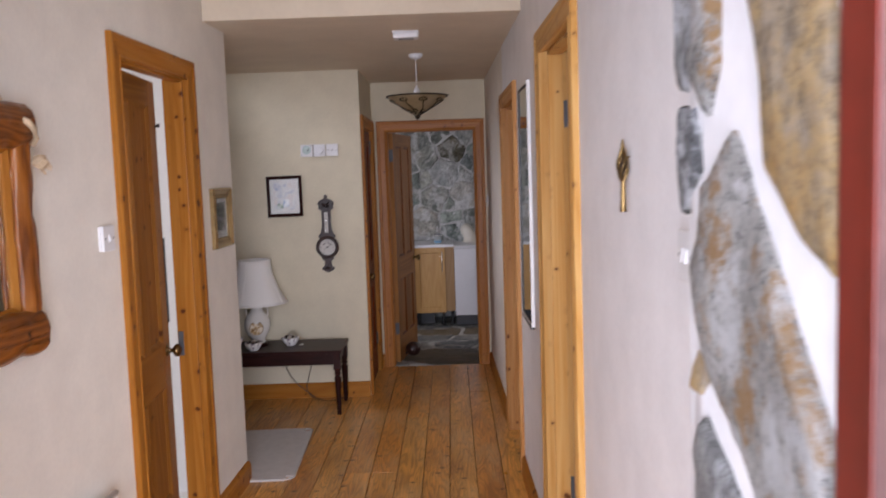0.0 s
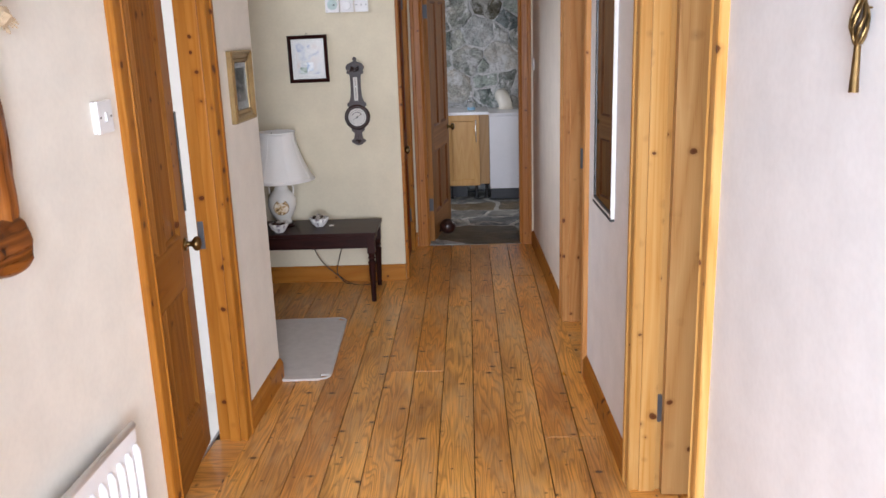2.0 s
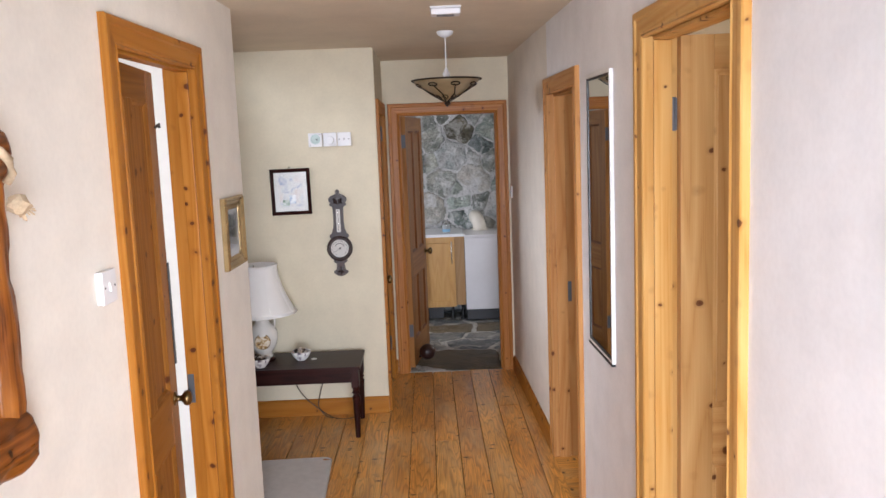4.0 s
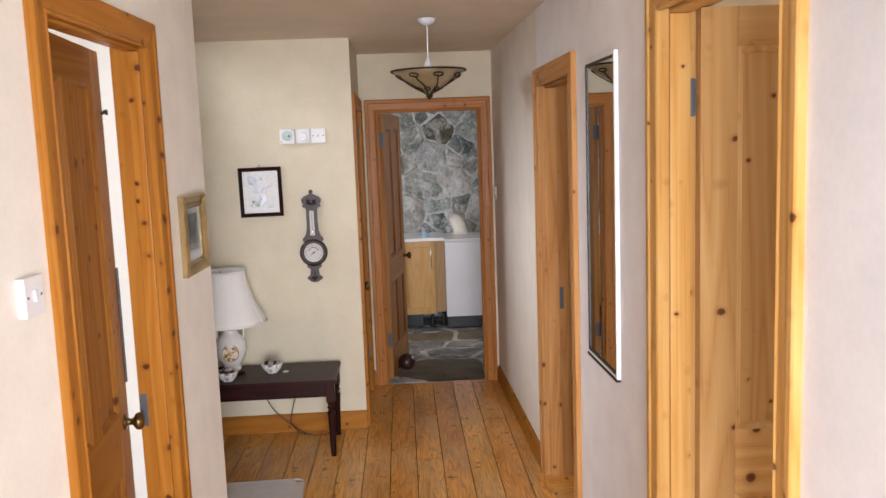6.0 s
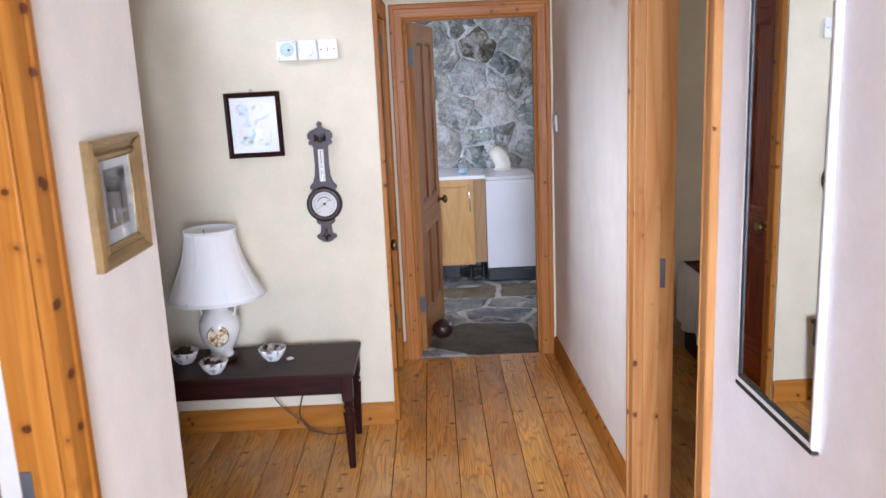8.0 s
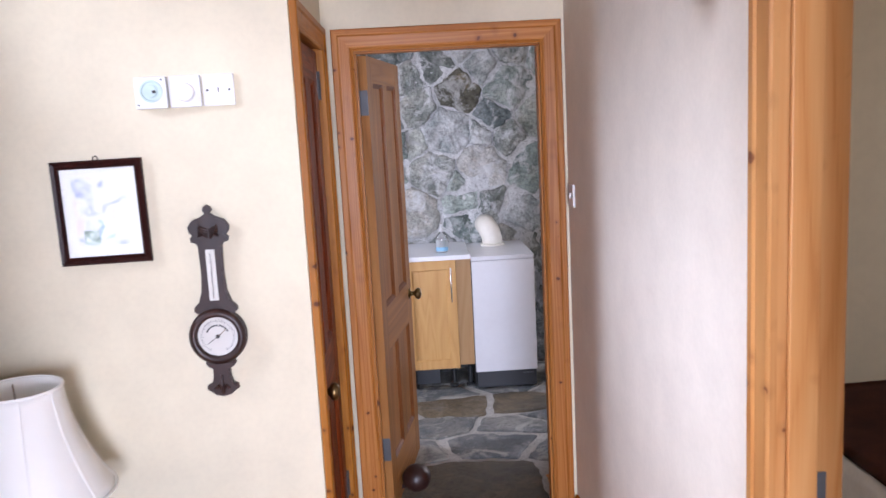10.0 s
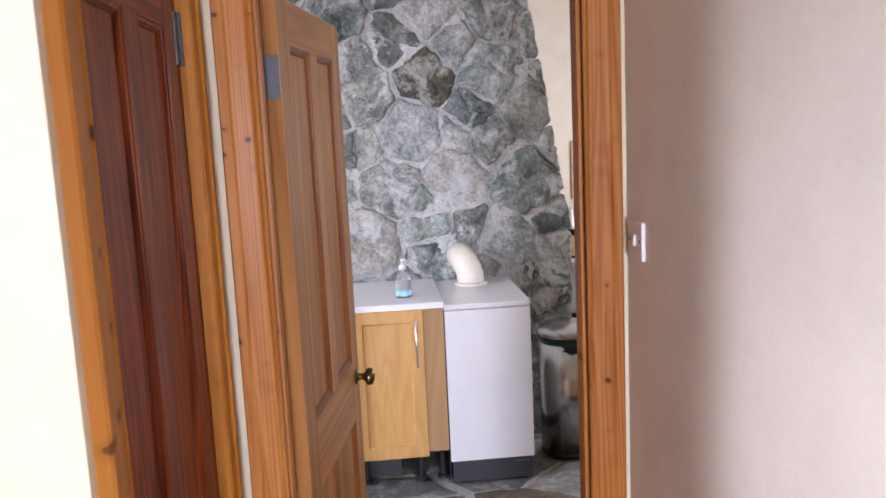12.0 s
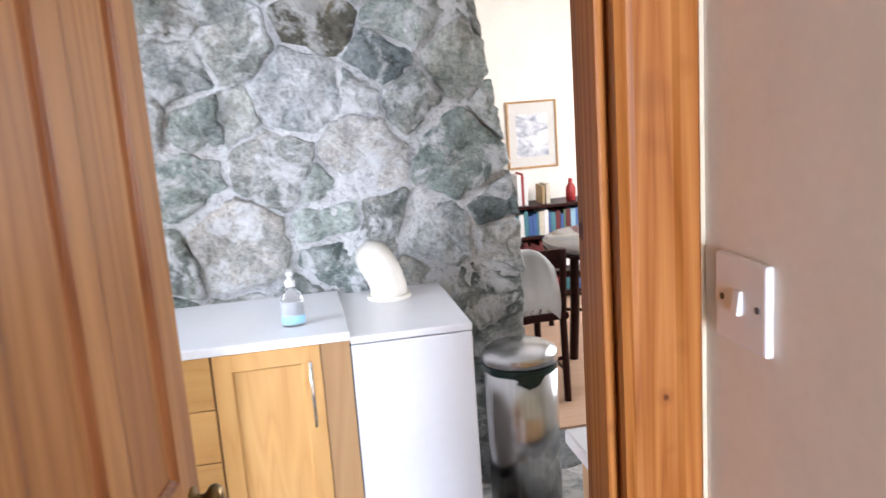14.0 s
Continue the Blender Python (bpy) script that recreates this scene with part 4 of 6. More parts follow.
def ornament(m):
    """A brass rod with a twisted basket and a pointed finial."""
    o = thing("hanging_ornament", m, "aged brass hanging ornament with a tapered handle", "wall ornament")
    y = 0.016
    part("handle", lathe(((0.0, -0.090), (0.0072, -0.0895), (0.0070, -0.084), (0.0060, -0.06), (0.0050, -0.022), (0.0062, -0.019), (0.0, -0.018)), 16), BRASS, o, m=pose(0, y, 0))
    for k in range(7):
        a = 2 * math.pi * k / 7
        part("strand", tube([(r * math.cos(a + 28 * z), y + r * math.sin(a + 28 * z), z) for r, z in ((0.004, -0.020), (0.0085, -0.008), (0.0115, 0.004), (0.0115, 0.016), (0.0090, 0.028), (0.0055, 0.038), (0.0035, 0.046))], 0.0030, 7), BRASS, o)
    part("core", lathe(((0.0, -0.02), (0.005, -0.018), (0.0095, 0.004), (0.0095, 0.016), (0.004, 0.042), (0.0, 0.044)), 12), IRON, o, "dark core", m=pose(0, y, 0))
    part("finial", lathe(((0.0, 0.042), (0.0052, 0.043), (0.0042, 0.052), (0.0028, 0.062), (0.0014, 0.069), (0.0, 0.070)), 12), BRASS, o, m=pose(0, y, 0))
    part("nail", tube([(0, 0.0, 0.030), (0, y, 0.030)], 0.0018, 6), BRASS, o)
    return o


ornament(RIGHT @ pose(on_right(1.305), 0.0, 1.599))


def picture_frame(name, m, w, h, profile, frame_mat, label, mount, image, image_box, glass=True):
    """A framed print with its back on the wall."""
    f = thing(name, m, label, "picture")
    part("frame", moulding(-w / 2, w / 2, -h / 2, h / 2, profile), frame_mat, f)
    inn = profile[-1][0]
    part("mount", box(-w / 2 + inn - 0.004, w / 2 - inn + 0.004, 0.002, 0.006, -h / 2 + inn - 0.004, h / 2 - inn + 0.004), mount, f, "pale card mount")
    x0, x1, z0, z1 = image_box
    part("print", box(x0, x1, 0.0065, 0.0075, z0, z1), image, f, "faded print")
    if glass:
        g = part("pane", box(-w / 2 + inn - 0.003, w / 2 - inn + 0.003, 0.0095, 0.011, -h / 2 + inn - 0.003, h / 2 - inn + 0.003), GLASS, f, "clear glass")
        g.visible_shadow = False
    return f


wc_pic = picture_frame("framed_watercolour", ALCOVE @ pose(-0.43 + 0.99, 0.0, 1.476, 0, 0.6, 0), 0.252, 0.292, ((0.0, 0.001), (0.0, 0.014), (0.004, 0.018), (0.012, 0.015), (0.016, 0.018), (0.022, 0.012), (0.0225, 0.008)), MAHOG_U, "black wooden frame with a pale watercolour print on the alcove wall", CARD, PIC_PALE, (-0.075, 0.075, -0.095, 0.10))
part("figure_wash", box(-0.030, 0.012, 0.0076, 0.0082, -0.075, -0.02), PIC_BLUE, wc_pic, "blue figures in the print")
part("foliage_wash", box(0.012, 0.055, 0.0076, 0.0083, -0.09, -0.05), PIC_GREEN, wc_pic, "green foliage in the print")
part("hanging_ring", tube([(0.007 * math.cos(a), 0.008, 0.150 + 0.007 * math.sin(a)) for a in [i * math.pi / 5 for i in range(10)]], 0.0018, 6, True), IRON, wc_pic)
gp = picture_frame("framed_engraving", LEFT @ pose(on_left(3.53), 0.0, 1.424), 0.29, 0.29, ((0.0, 0.001), (0.0, 0.020), (0.006, 0.026), (0.018, 0.018), (0.030, 0.014), (0.036, 0.021), (0.044, 0.016), (0.05, 0.010), (0.0505, 0.006)), GILT, "wide gilt frame with a dark engraving beside the door", CARD, PIC_DARK, (-0.058, 0.058, -0.062, 0.075))
part("figure", prism(((0.022, -0.05), (0.038, -0.05), (0.034, -0.02), (0.030, -0.012), (0.026, -0.02)), 0.0076, 0.0082), CARD, gp, "pale sail in the print")


def plate_row():
    """Three service plates side by side: a time switch, a dimmer, a blank."""
    m = ALCOVE @ pose(0.0, 0.0, 1.796)
    t = thing("time_switch", m @ pose(-0.43 + 0.815, 0, 0), "pale grey plastic time switch with a round dial", "time switch")
    part("case", box(-0.043, 0.043, 0, 0.028, -0.043, 0.043, 0.004), PLASTIC, t)
    part("dial", lathe(((0.0, 0.0), (0.031, 0.0), (0.031, 0.003), (0.026, 0.004), (0.024, 0.001), (0.017, 0.001), (0.016, 0.005), (0.0, 0.005)), 28), plain("pale_green_dial", (0.50, 0.62, 0.60), 0.4), t, "pale green ringed dial", m=pose(-0.002, 0.028, 0.004, -90))
    part("pointer", box(-0.016, -0.006, 0.033, 0.034, -0.002, 0.006), BLACK, t)
    part("screw", lathe(((0.0, 0), (0.003, 0), (0.003, 0.001), (0.0, 0.001)), 8), BLACK, t, m=pose(-0.032, 0.028, 0.034, -90))
    part("screw", lathe(((0.0, 0), (0.003, 0), (0.003, 0.001), (0.0, 0.001)), 8), BLACK, t, m=pose(0.034, 0.028, -0.032, -90))
    d = thing("dimmer_switch", m @ pose(-0.43 + 0.725, 0, 0), "white plastic dimmer switch with a round knob", "dimmer switch")
    part("plate", box(-0.043, 0.043, 0, 0.018, -0.043, 0.043, 0.004), PLASTIC, d)
    part("knob", lathe(((0.0, 0.0), (0.026, 0.0), (0.025, 0.010), (0.022, 0.013), (0.0, 0.013)), 26), PLASTIC, d, m=pose(-0.002, 0.018, -0.003, -90))
    b = thing("blank_switch", m @ pose(-0.43 + 0.635, 0, 0), "white plastic blank plate with two screws", "switch")
    part("plate", box(-0.043, 0.043, 0, 0.010, -0.043, 0.043, 0.003), PLASTIC, b)
    part("slot", box(-0.0015, 0.0015, 0.0095, 0.011, -0.007, 0.007), BLACK, b)
    for x in (-0.03, 0.03):
        part("screw", lathe(((0.0, 0), (0.0035, 0), (0.0035, 0.001), (0.0, 0.001)), 8), BLACK, b, m=pose(x, 0.010, 0, -90))


plate_row()


def barometer(m):
    b = thing("barometer", m, "carved dark oak banjo barometer with a white dial", "barometer")
    half = ((0.0, 0.378), (0.010, 0.372), (0.013, 0.362), (0.007, 0.354), (0.020, 0.345), (0.045, 0.335), (0.058, 0.318), (0.056, 0.302), (0.047, 0.293), (0.054, 0.286), (0.052, 0.274), (0.040, 0.270), (0.034, 0.262), (0.032, 0.18), (0.036, 0.13), (0.046, 0.10), (0.060, 0.086), (0.062, 0.074), (0.052, 0.066))
    foot = ((0.040, -0.072), (0.044, -0.082), (0.036, -0.092), (0.024, -0.098), (0.026, -0.125), (0.030, -0.140), (0.044, -0.146), (0.046, -0.158), (0.034, -0.166), (0.022, -0.176), (0.0, -0.181))
    ring = [(0.082 * math.sin(a), 0.082 * math.cos(a)) for a in [math.radians(38 + k * 11.4) for k in range(11)]]
    right = [*half, *ring, *foot]
    outline = [*right, *[(-x, z) for x, z in right[-2:0:-1]]]
    part("body", prism(outline, 0.0, 0.020, bevel=0.004), CARVED, b)
    part("bezel", lathe(((0.080, 0.0), (0.081, 0.010), (0.074, 0.018), (0.062, 0.020), (0.058, 0.012), (0.057, 0.004)), 40), CARVED, b, m=pose(0, 0.018, 0, -90), smooth=True)
    dial = part("dial", lathe(((0.0, 0.0), (0.057, 0.0), (0.057, 0.004), (0.0, 0.004)), 40), CARD, b, "white dial with dark lettering", m=pose(0, 0.019, 0, -90))
    bm = bmesh.new()
    for k in range(60):
        a = math.radians(6 * k)
        if 150 < 6 * k < 210:
            continue
        r0, r1 = (0.044, 0.049) if k % 5 else (0.041, 0.049)
        box(-0.0005, 0.0005, 0.0235, 0.024, r0, r1, bm=bm)
        bm.verts.ensure_lookup_table()
        bmesh.ops.rotate(bm, verts=bm.verts[-8:], cent=(0, 0, 0), matrix=Matrix.Rotation(a, 3, "Y"))
    for k in range(9):
        a = math.radians(-60 + 15 * k)
        box(-0.0032, 0.0032, 0.0235, 0.024, 0.030, 0.035, bm=bm)
        bm.verts.ensure_lookup_table()
        bmesh.ops.rotate(bm, verts=bm.verts[-8:], cent=(0, 0, 0), matrix=Matrix.Rotation(a, 3, "Y"))
    part("scale_marks", bm, BLACK, b)
    part("needle", moved(box(-0.0009, 0.0009, 0.0245, 0.0255, -0.012, 0.036), pose(0, 0, 0, 0, 125, 0)), BLACK, b)
    part("set_hand", moved(box(-0.0009, 0.0009, 0.0258, 0.0265, -0.008, 0.034), pose(0, 0, 0, 0, -50, 0)), BRASS, b)
    part("hub", lathe(((0.0, 0.0), (0.006, 0.0), (0.004, 0.005), (0.0, 0.006)), 12), BLACK, b, m=pose(0, 0.0245, 0, -90))
    part("thermometer_plate", box(-0.013, 0.013, 0.0205, 0.023, 0.105, 0.252, 0.001), CARD, b, "long white thermometer plate")
    part("thermometer_tube", tube([(0, 0.0245, 0.112), (0, 0.0245, 0.245)], 0.0016, 8), GLASS, b)
    leaf = bmesh.new()
    for sx in (-1, 1):
        for k in range(4):
            tube([(sx * 0.004, 0.020, 0.285 + 0.008 * k), (sx * (0.014 + 0.004 * k), 0.027, 0.298 + 0.006 * k), (sx * (0.028 - 0.002 * k), 0.022, 0.290 + 0.01 * k)], 0.0045, 7, bm=leaf)
        tube([(sx * 0.004, 0.020, -0.16), (sx * 0.012, 0.027, -0.145), (sx * 0.020, 0.022, -0.155)], 0.0045, 7, bm=leaf)
    tube([(0, 0.020, -0.17), (0, 0.027, -0.145), (0, 0.021, -0.115)], 0.005, 7, bm=leaf)
    tagged(part("carving", leaf, CARVED, b), kind="stuff")


barometer(ALCOVE @ pose(-0.43 + 0.698, 0.0, 1.103))


def long_mirror(m, w, h):
    f = thing("wall_mirror", m, "tall wall mirror in a thin white and black frame", "mirror")
    part("frame", moulding(-w / 2, w / 2, -h / 2, h / 2, ((0.0, 0.001), (0.0, 0.014), (0.002, 0.016), (0.008, 0.016), (0.012, 0.015), (0.0125, 0.012))), plain("silver_white_frame", (0.80, 0.80, 0.80), 0.3), f, "glossy white frame")
    part("bottom_strip", box(-w / 2, w / 2, 0.001, 0.017, -h / 2 - 0.010, -h / 2 - 0.0005, 0.001), BLACK, f, "black bottom strip")
    part("inner_strip", moulding(-w / 2 + 0.0126, w / 2 - 0.0126, -h / 2 + 0.0126, h / 2 - 0.0126, ((0.0, 0.0155), (0.008, 0.0125), (0.0082, 0.009))), BLACK, f, "black inner strip")
    part("mirror_pane", box(-w / 2 + 0.018, w / 2 - 0.018, 0.006, 0.010, -h / 2 + 0.018, h / 2 - 0.018), MIRROR, f, "silvered glass")
    return f


long_mirror(RIGHT @ pose(on_right(3.335), 0.0, 1.452), 0.40, 1.095)


def driftwood_mirror(m):
    f = thing("driftwood_mirror", m, "mirror in a polished driftwood frame hung on rope", "mirror")
    W, Hh = 0.390, 0.665
    random.seed(5)

    def rail(a, b, r, seed):
        a, b = Vector(a), Vector(b)
        pts = []
        for i in range(61):
            k = i / 60
            p = a.lerp(b, k)
            p += Vector((noise.noise((k * 4 + seed, 0, 0)) * 0.007, 0, noise.noise((0, k * 4 + seed, 3)) * 0.007))
            pts.append(p)
        bm = tube(pts, lambda k: r * (1 + 0.12 * noise.noise((k * 5 + seed, 2, 1))), 26)
        for v in bm.verts:
            v.co.y = 0.030 + (v.co.y - 0.030) * 0.55
            along_z = abs(b.z - a.z) > 0.3
            g = noise.noise((v.co.x * (70 if along_z else 13) + seed, v.co.y * 30, v.co.z * (13 if along_z else 70)))
            v.co += Vector((0, 0.009 * min(g, 0.25), 0))
            v.co.y = max(v.co.y, 0.002)
        return bm

    y = 0.030
    part("side_rail", rail((-W / 2 + 0.040, y, -Hh / 2 + 0.012), (-W / 2 + 0.040, y, Hh / 2 - 0.012), 0.041, 1.3), DRIFT, f, smooth=True)
    part("side_rail", rail((W / 2 - 0.040, y, -Hh / 2 + 0.012), (W / 2 - 0.040, y, Hh / 2 - 0.012), 0.041, 4.1), DRIFT, f, smooth=True)
    dx = wood("polished_driftwood_level", 0, (0.014, 0.004, 0.002), (0.16, 0.046, 0.008), (0.33, 0.110, 0.020), rough=0.28, across=8, along=1.6, coat=0.35, knot_color=(0.02, 0.006, 0.003))
    part("top_rail", rail((-W / 2 + 0.006, y + 0.003, Hh / 2 - 0.056), (W / 2 - 0.006, y + 0.003, Hh / 2 - 0.056), 0.061, 7.7), dx, f, smooth=True)
    part("bottom_rail", rail((-W / 2 + 0.012, y + 0.003, -Hh / 2 + 0.058), (W / 2 - 0.012, y + 0.003, -Hh / 2 + 0.060), 0.062, 9.2), dx, f, smooth=True)
    part("slip_frame", moulding(-0.122, 0.122, -0.222, 0.222, ((0.0, 0.002), (0.0, 0.022), (0.006, 0.024), (0.018, 0.013), (0.0185, 0.009))), PINE_U, f, "pine inner slip")
    part("mirror_pane", box(-0.110, 0.110, 0.004, 0.009, -0.210, 0.210), MIRROR, f, "silvered glass")
    part("hanging_rope", tube([(-0.125, 0.022, Hh / 2 - 0.05), (-0.108, 0.020, Hh / 2), (-0.055, 0.012, Hh / 2 + 0.065), (0.0, 0.010, Hh / 2 + 0.115), (0.055, 0.012, Hh / 2 + 0.065), (0.108, 0.020, Hh / 2), (0.125, 0.022, Hh / 2 - 0.05)], 0.009, 9), ROPE, f, "thick natural rope", True)
    for sx in (-1, 1):
        bm = lathe(((0.0, -0.02), (0.018, -0.014), (0.022, 0.0), (0.016, 0.014), (0.0, 0.02)), 12, wobble=lambda a, z: 1 + 0.12 * math.sin(5 * a))
        for k in range(26):
            a = random.uniform(0, 6.28)
            tube([(0.004 * math.cos(a), 0.004 * math.sin(a), -0.01), (0.018 * math.cos(a), 0.014 * math.sin(a), -0.028 - random.uniform(0, 0.014))], 0.0018, 5, bm=bm)
        part("rope_knot", moved(bm, pose(sx * 0.215, 0.055, Hh / 2 - 0.150, 0, sx * -62, 0)), ROPE, f, "frayed rope knot")
    part("rope_lashing", tube([(0.128, 0.058, Hh / 2 - 0.040), (0.140, 0.070, Hh / 2 - 0.046), (0.158, 0.076, Hh / 2 - 0.064), (0.168, 0.074, Hh / 2 - 0.088), (0.172, 0.060, Hh / 2 - 0.105)], 0.009, 9), ROPE, f, smooth=True)
    part("rope_lashing", tube([(-0.128, 0.058, Hh / 2 - 0.040), (-0.140, 0.070, Hh / 2 - 0.046), (-0.158, 0.076, Hh / 2 - 0.064), (-0.168, 0.074, Hh / 2 - 0.088), (-0.172, 0.060, Hh / 2 - 0.105)], 0.009, 9), ROPE, f, smooth=True)


driftwood_mirror(LEFT @ pose(on_left(1.535), 0.007, 1.492, 0, 0, 0.2))


def radiator(m, w, h):
    r = thing("radiator", m, "white enamelled panel radiator with rounded pressed flutes", "radiator")
    part("panel", box(-w / 2, w / 2, 0.032, 0.052, 0.0, h, 0.006), RADIATOR, r)
    part("top_rim", tube([(-w / 2 + 0.004, 0.045, h - 0.004), (w / 2 - 0.004, 0.045, h - 0.004)], 0.0105, 10), RADIATOR, r, smooth=True)
    n = int(w / 0.05)
    for i in range(n):
        x = -w / 2 + 0.024 + i * (w - 0.048) / (n - 1)
        bm = tube([(x, 0.050, 0.045), (x, 0.056, 0.060), (x, 0.057, h / 2), (x, 0.056, h - 0.070), (x, 0.050, h - 0.055)], lambda k: 0.0125 if 0.03 < k < 0.97 else 0.008, 10)
        part("flute", bm, RADIATOR, r, smooth=True)
    for x in (-w / 2 + 0.10, w / 2 - 0.10):
        part("bracket", box(x - 0.015, x + 0.015, 0.0, 0.0315, 0.06, h - 0.10), RADIATOR, r)


radiator(LEFT @ pose(on_left(1.49), 0.0, 0.105), 1.22, 0.50)

# ---- hall: overhead ----
def smoke_alarm(m):
    s = thing("smoke_alarm", m, "white rounded smoke alarm on the ceiling", "smoke alarm")
    part("base", box(-0.07, 0.07, -0.05, 0.05, -0.008, 0.0, 0.003), PLASTIC, s)
    part("cover", box(-0.066, 0.066, -0.046, 0.046, -0.036, -0.0085, 0.009), PLASTIC, s)
    for k in range(5):
        part("slot", box(-0.04, 0.04, -0.030 + 0.014 * k, -0.026 + 0.014 * k, -0.0368, -0.0355), CHARCOAL, s)


smoke_alarm(pose(-0.002, 3.93, LOW, 0, 0, 0))


def pendant(m):
    """A wire basket shade on a flex."""
    p = thing("pendant_lamp", m, "bronzed scrollwork pendant bowl with a glass dish, on a white flex", "ceiling lamp")
    part("ceiling_rose", lathe(((0.0, -0.032), (0.018, -0.032), (0.040, -0.018), (0.046, -0.004), (0.046, 0.0), (0.0, 0.0)), 24), PLASTIC, p, "white ceiling rose", True)
    part("flex", tube([(0, 0, -0.03), (0, 0, -0.20)], 0.0032, 8), PLASTIC, p, "white flex")
    part("lampholder", lathe(((0.0, -0.275), (0.017, -0.275), (0.018, -0.24), (0.021, -0.235), (0.021, -0.225), (0.013, -0.215), (0.006, -0.195), (0.0, -0.195)), 18), PLASTIC, p, "white lampholder", True)
    part("bulb", lathe(((0.0, -0.355), (0.02, -0.35), (0.030, -0.33), (0.026, -0.305), (0.013, -0.28), (0.0, -0.278)), 16), plain("frosted_bulb", (0.85, 0.84, 0.80), 0.4), p, "unlit frosted bulb", True)
    R, zt, zb = 0.192, -0.262, -0.385

    def bowl(k):
        return R * (1 - k ** 1.15), zt + (zb - zt) * k ** 0.92

    def on_bowl(k, turn):
        r, z = bowl(min(max(k, 0.0), 0.98))
        return (r + 0.002) * math.cos(turn), (r + 0.002) * math.sin(turn), z

    part("hoop", tube([(R * math.cos(i * math.pi / 24), R * math.sin(i * math.pi / 24), zt) for i in range(48)], 0.005, 8, True), IRON, p)
    for i in range(8):
        a0 = i * math.pi / 4 + 0.2
        pts = [on_bowl(0.97 - 0.70 * t, a0 + 0.42 * math.sin(t * math.pi) * (1 - t) + 0.10 * t) for t in [j / 12 for j in range(13)]]
        for j in range(1, 20):
            t = j / 19
            w = math.pi * 0.5 - t * 2.6 * math.pi
            q = 0.17 * (1 - 0.72 * t)
            pts.append(on_bowl(0.27 - 0.0 + q * 0.9 * (math.sin(w) - 1) * 0.55 + 0.0, a0 + 0.10 - q * 1.25 * math.cos(w)))
        part("scroll", tube(pts, 0.0034, 7), IRON, p)
        low = []
        for j in range(18):
            t = j / 17
            w = -math.pi * 0.5 + t * 2.3 * math.pi
            q = 0.10 * (1 - 0.65 * t)
            low.append(on_bowl(0.74 - q * math.sin(w), a0 + 0.36 + 3.2 * q * math.cos(w)))
        part("small_scroll", tube(low, 0.0028, 6), IRON, p)
    for a in (0, 2 * math.pi / 3, 4 * math.pi / 3):
        part("arm", tube([(0.02 * math.cos(a), 0.02 * math.sin(a), -0.262), (R * math.cos(a), R * math.sin(a), -0.262)], 0.0025, 7), IRON, p)
    part("finial", lathe(((0.0, -0.408), (0.006, -0.405), (0.010, -0.398), (0.016, -0.392), (0.022, -0.386), (0.0, -0.382)), 16), IRON, p, smooth=True)
    part("glass_dish", lathe([(0.0, zb + 0.003), *[(max(0.004, bowl(1 - k / 10)[0] - 0.004), bowl(1 - k / 10)[1] + 0.003) for k in range(1, 11)]], 40), AMBER, p, "amber frosted glass dish", True)


pendant(pose(0.015, 4.76, LOW))

# ---- alcove ----
def bench_table(m):
    t = thing("low_table", m, "low dark mahogany side table with turned tapering legs", "table")
    part("tabletop", box(-0.545, 0.545, -0.195, 0.215, 0.425, 0.447, 0.004), MAHOG_X, t)
    part("apron", box(-0.50, 0.50, -0.172, -0.154, 0.345, 0.4245, 0.002), MAHOG_X, t)
    part("apron", box(-0.50, 0.50, 0.174, 0.192, 0.345, 0.4245, 0.002), MAHOG_X, t)
    for x in (-0.515, 0.497):
        part("apron", box(x, x + 0.018, -0.15, 0.17, 0.345, 0.4245, 0.002), MAHOG_X, t)
    for x in (-0.512, 0.512):
        for y in (-0.163, 0.183):
            bm = box(-0.024, 0.024, -0.024, 0.024, 0.315, 0.4245, 0.003)
            lathe(((0.0, 0.0), (0.014, 0.0), (0.015, 0.02), (0.017, 0.10), (0.022, 0.235), (0.025, 0.255), (0.017, 0.262), (0.016, 0.272), (0.024, 0.282), (0.018, 0.292), (0.020, 0.302), (0.023, 0.3149), (0.0, 0.3149)), 18, bm=bm)
            part("leg", moved(bm, pose(x, y, 0)), MAHOG_U, t)
    return t


bench_table(pose(-1.105, 5.112, 0))


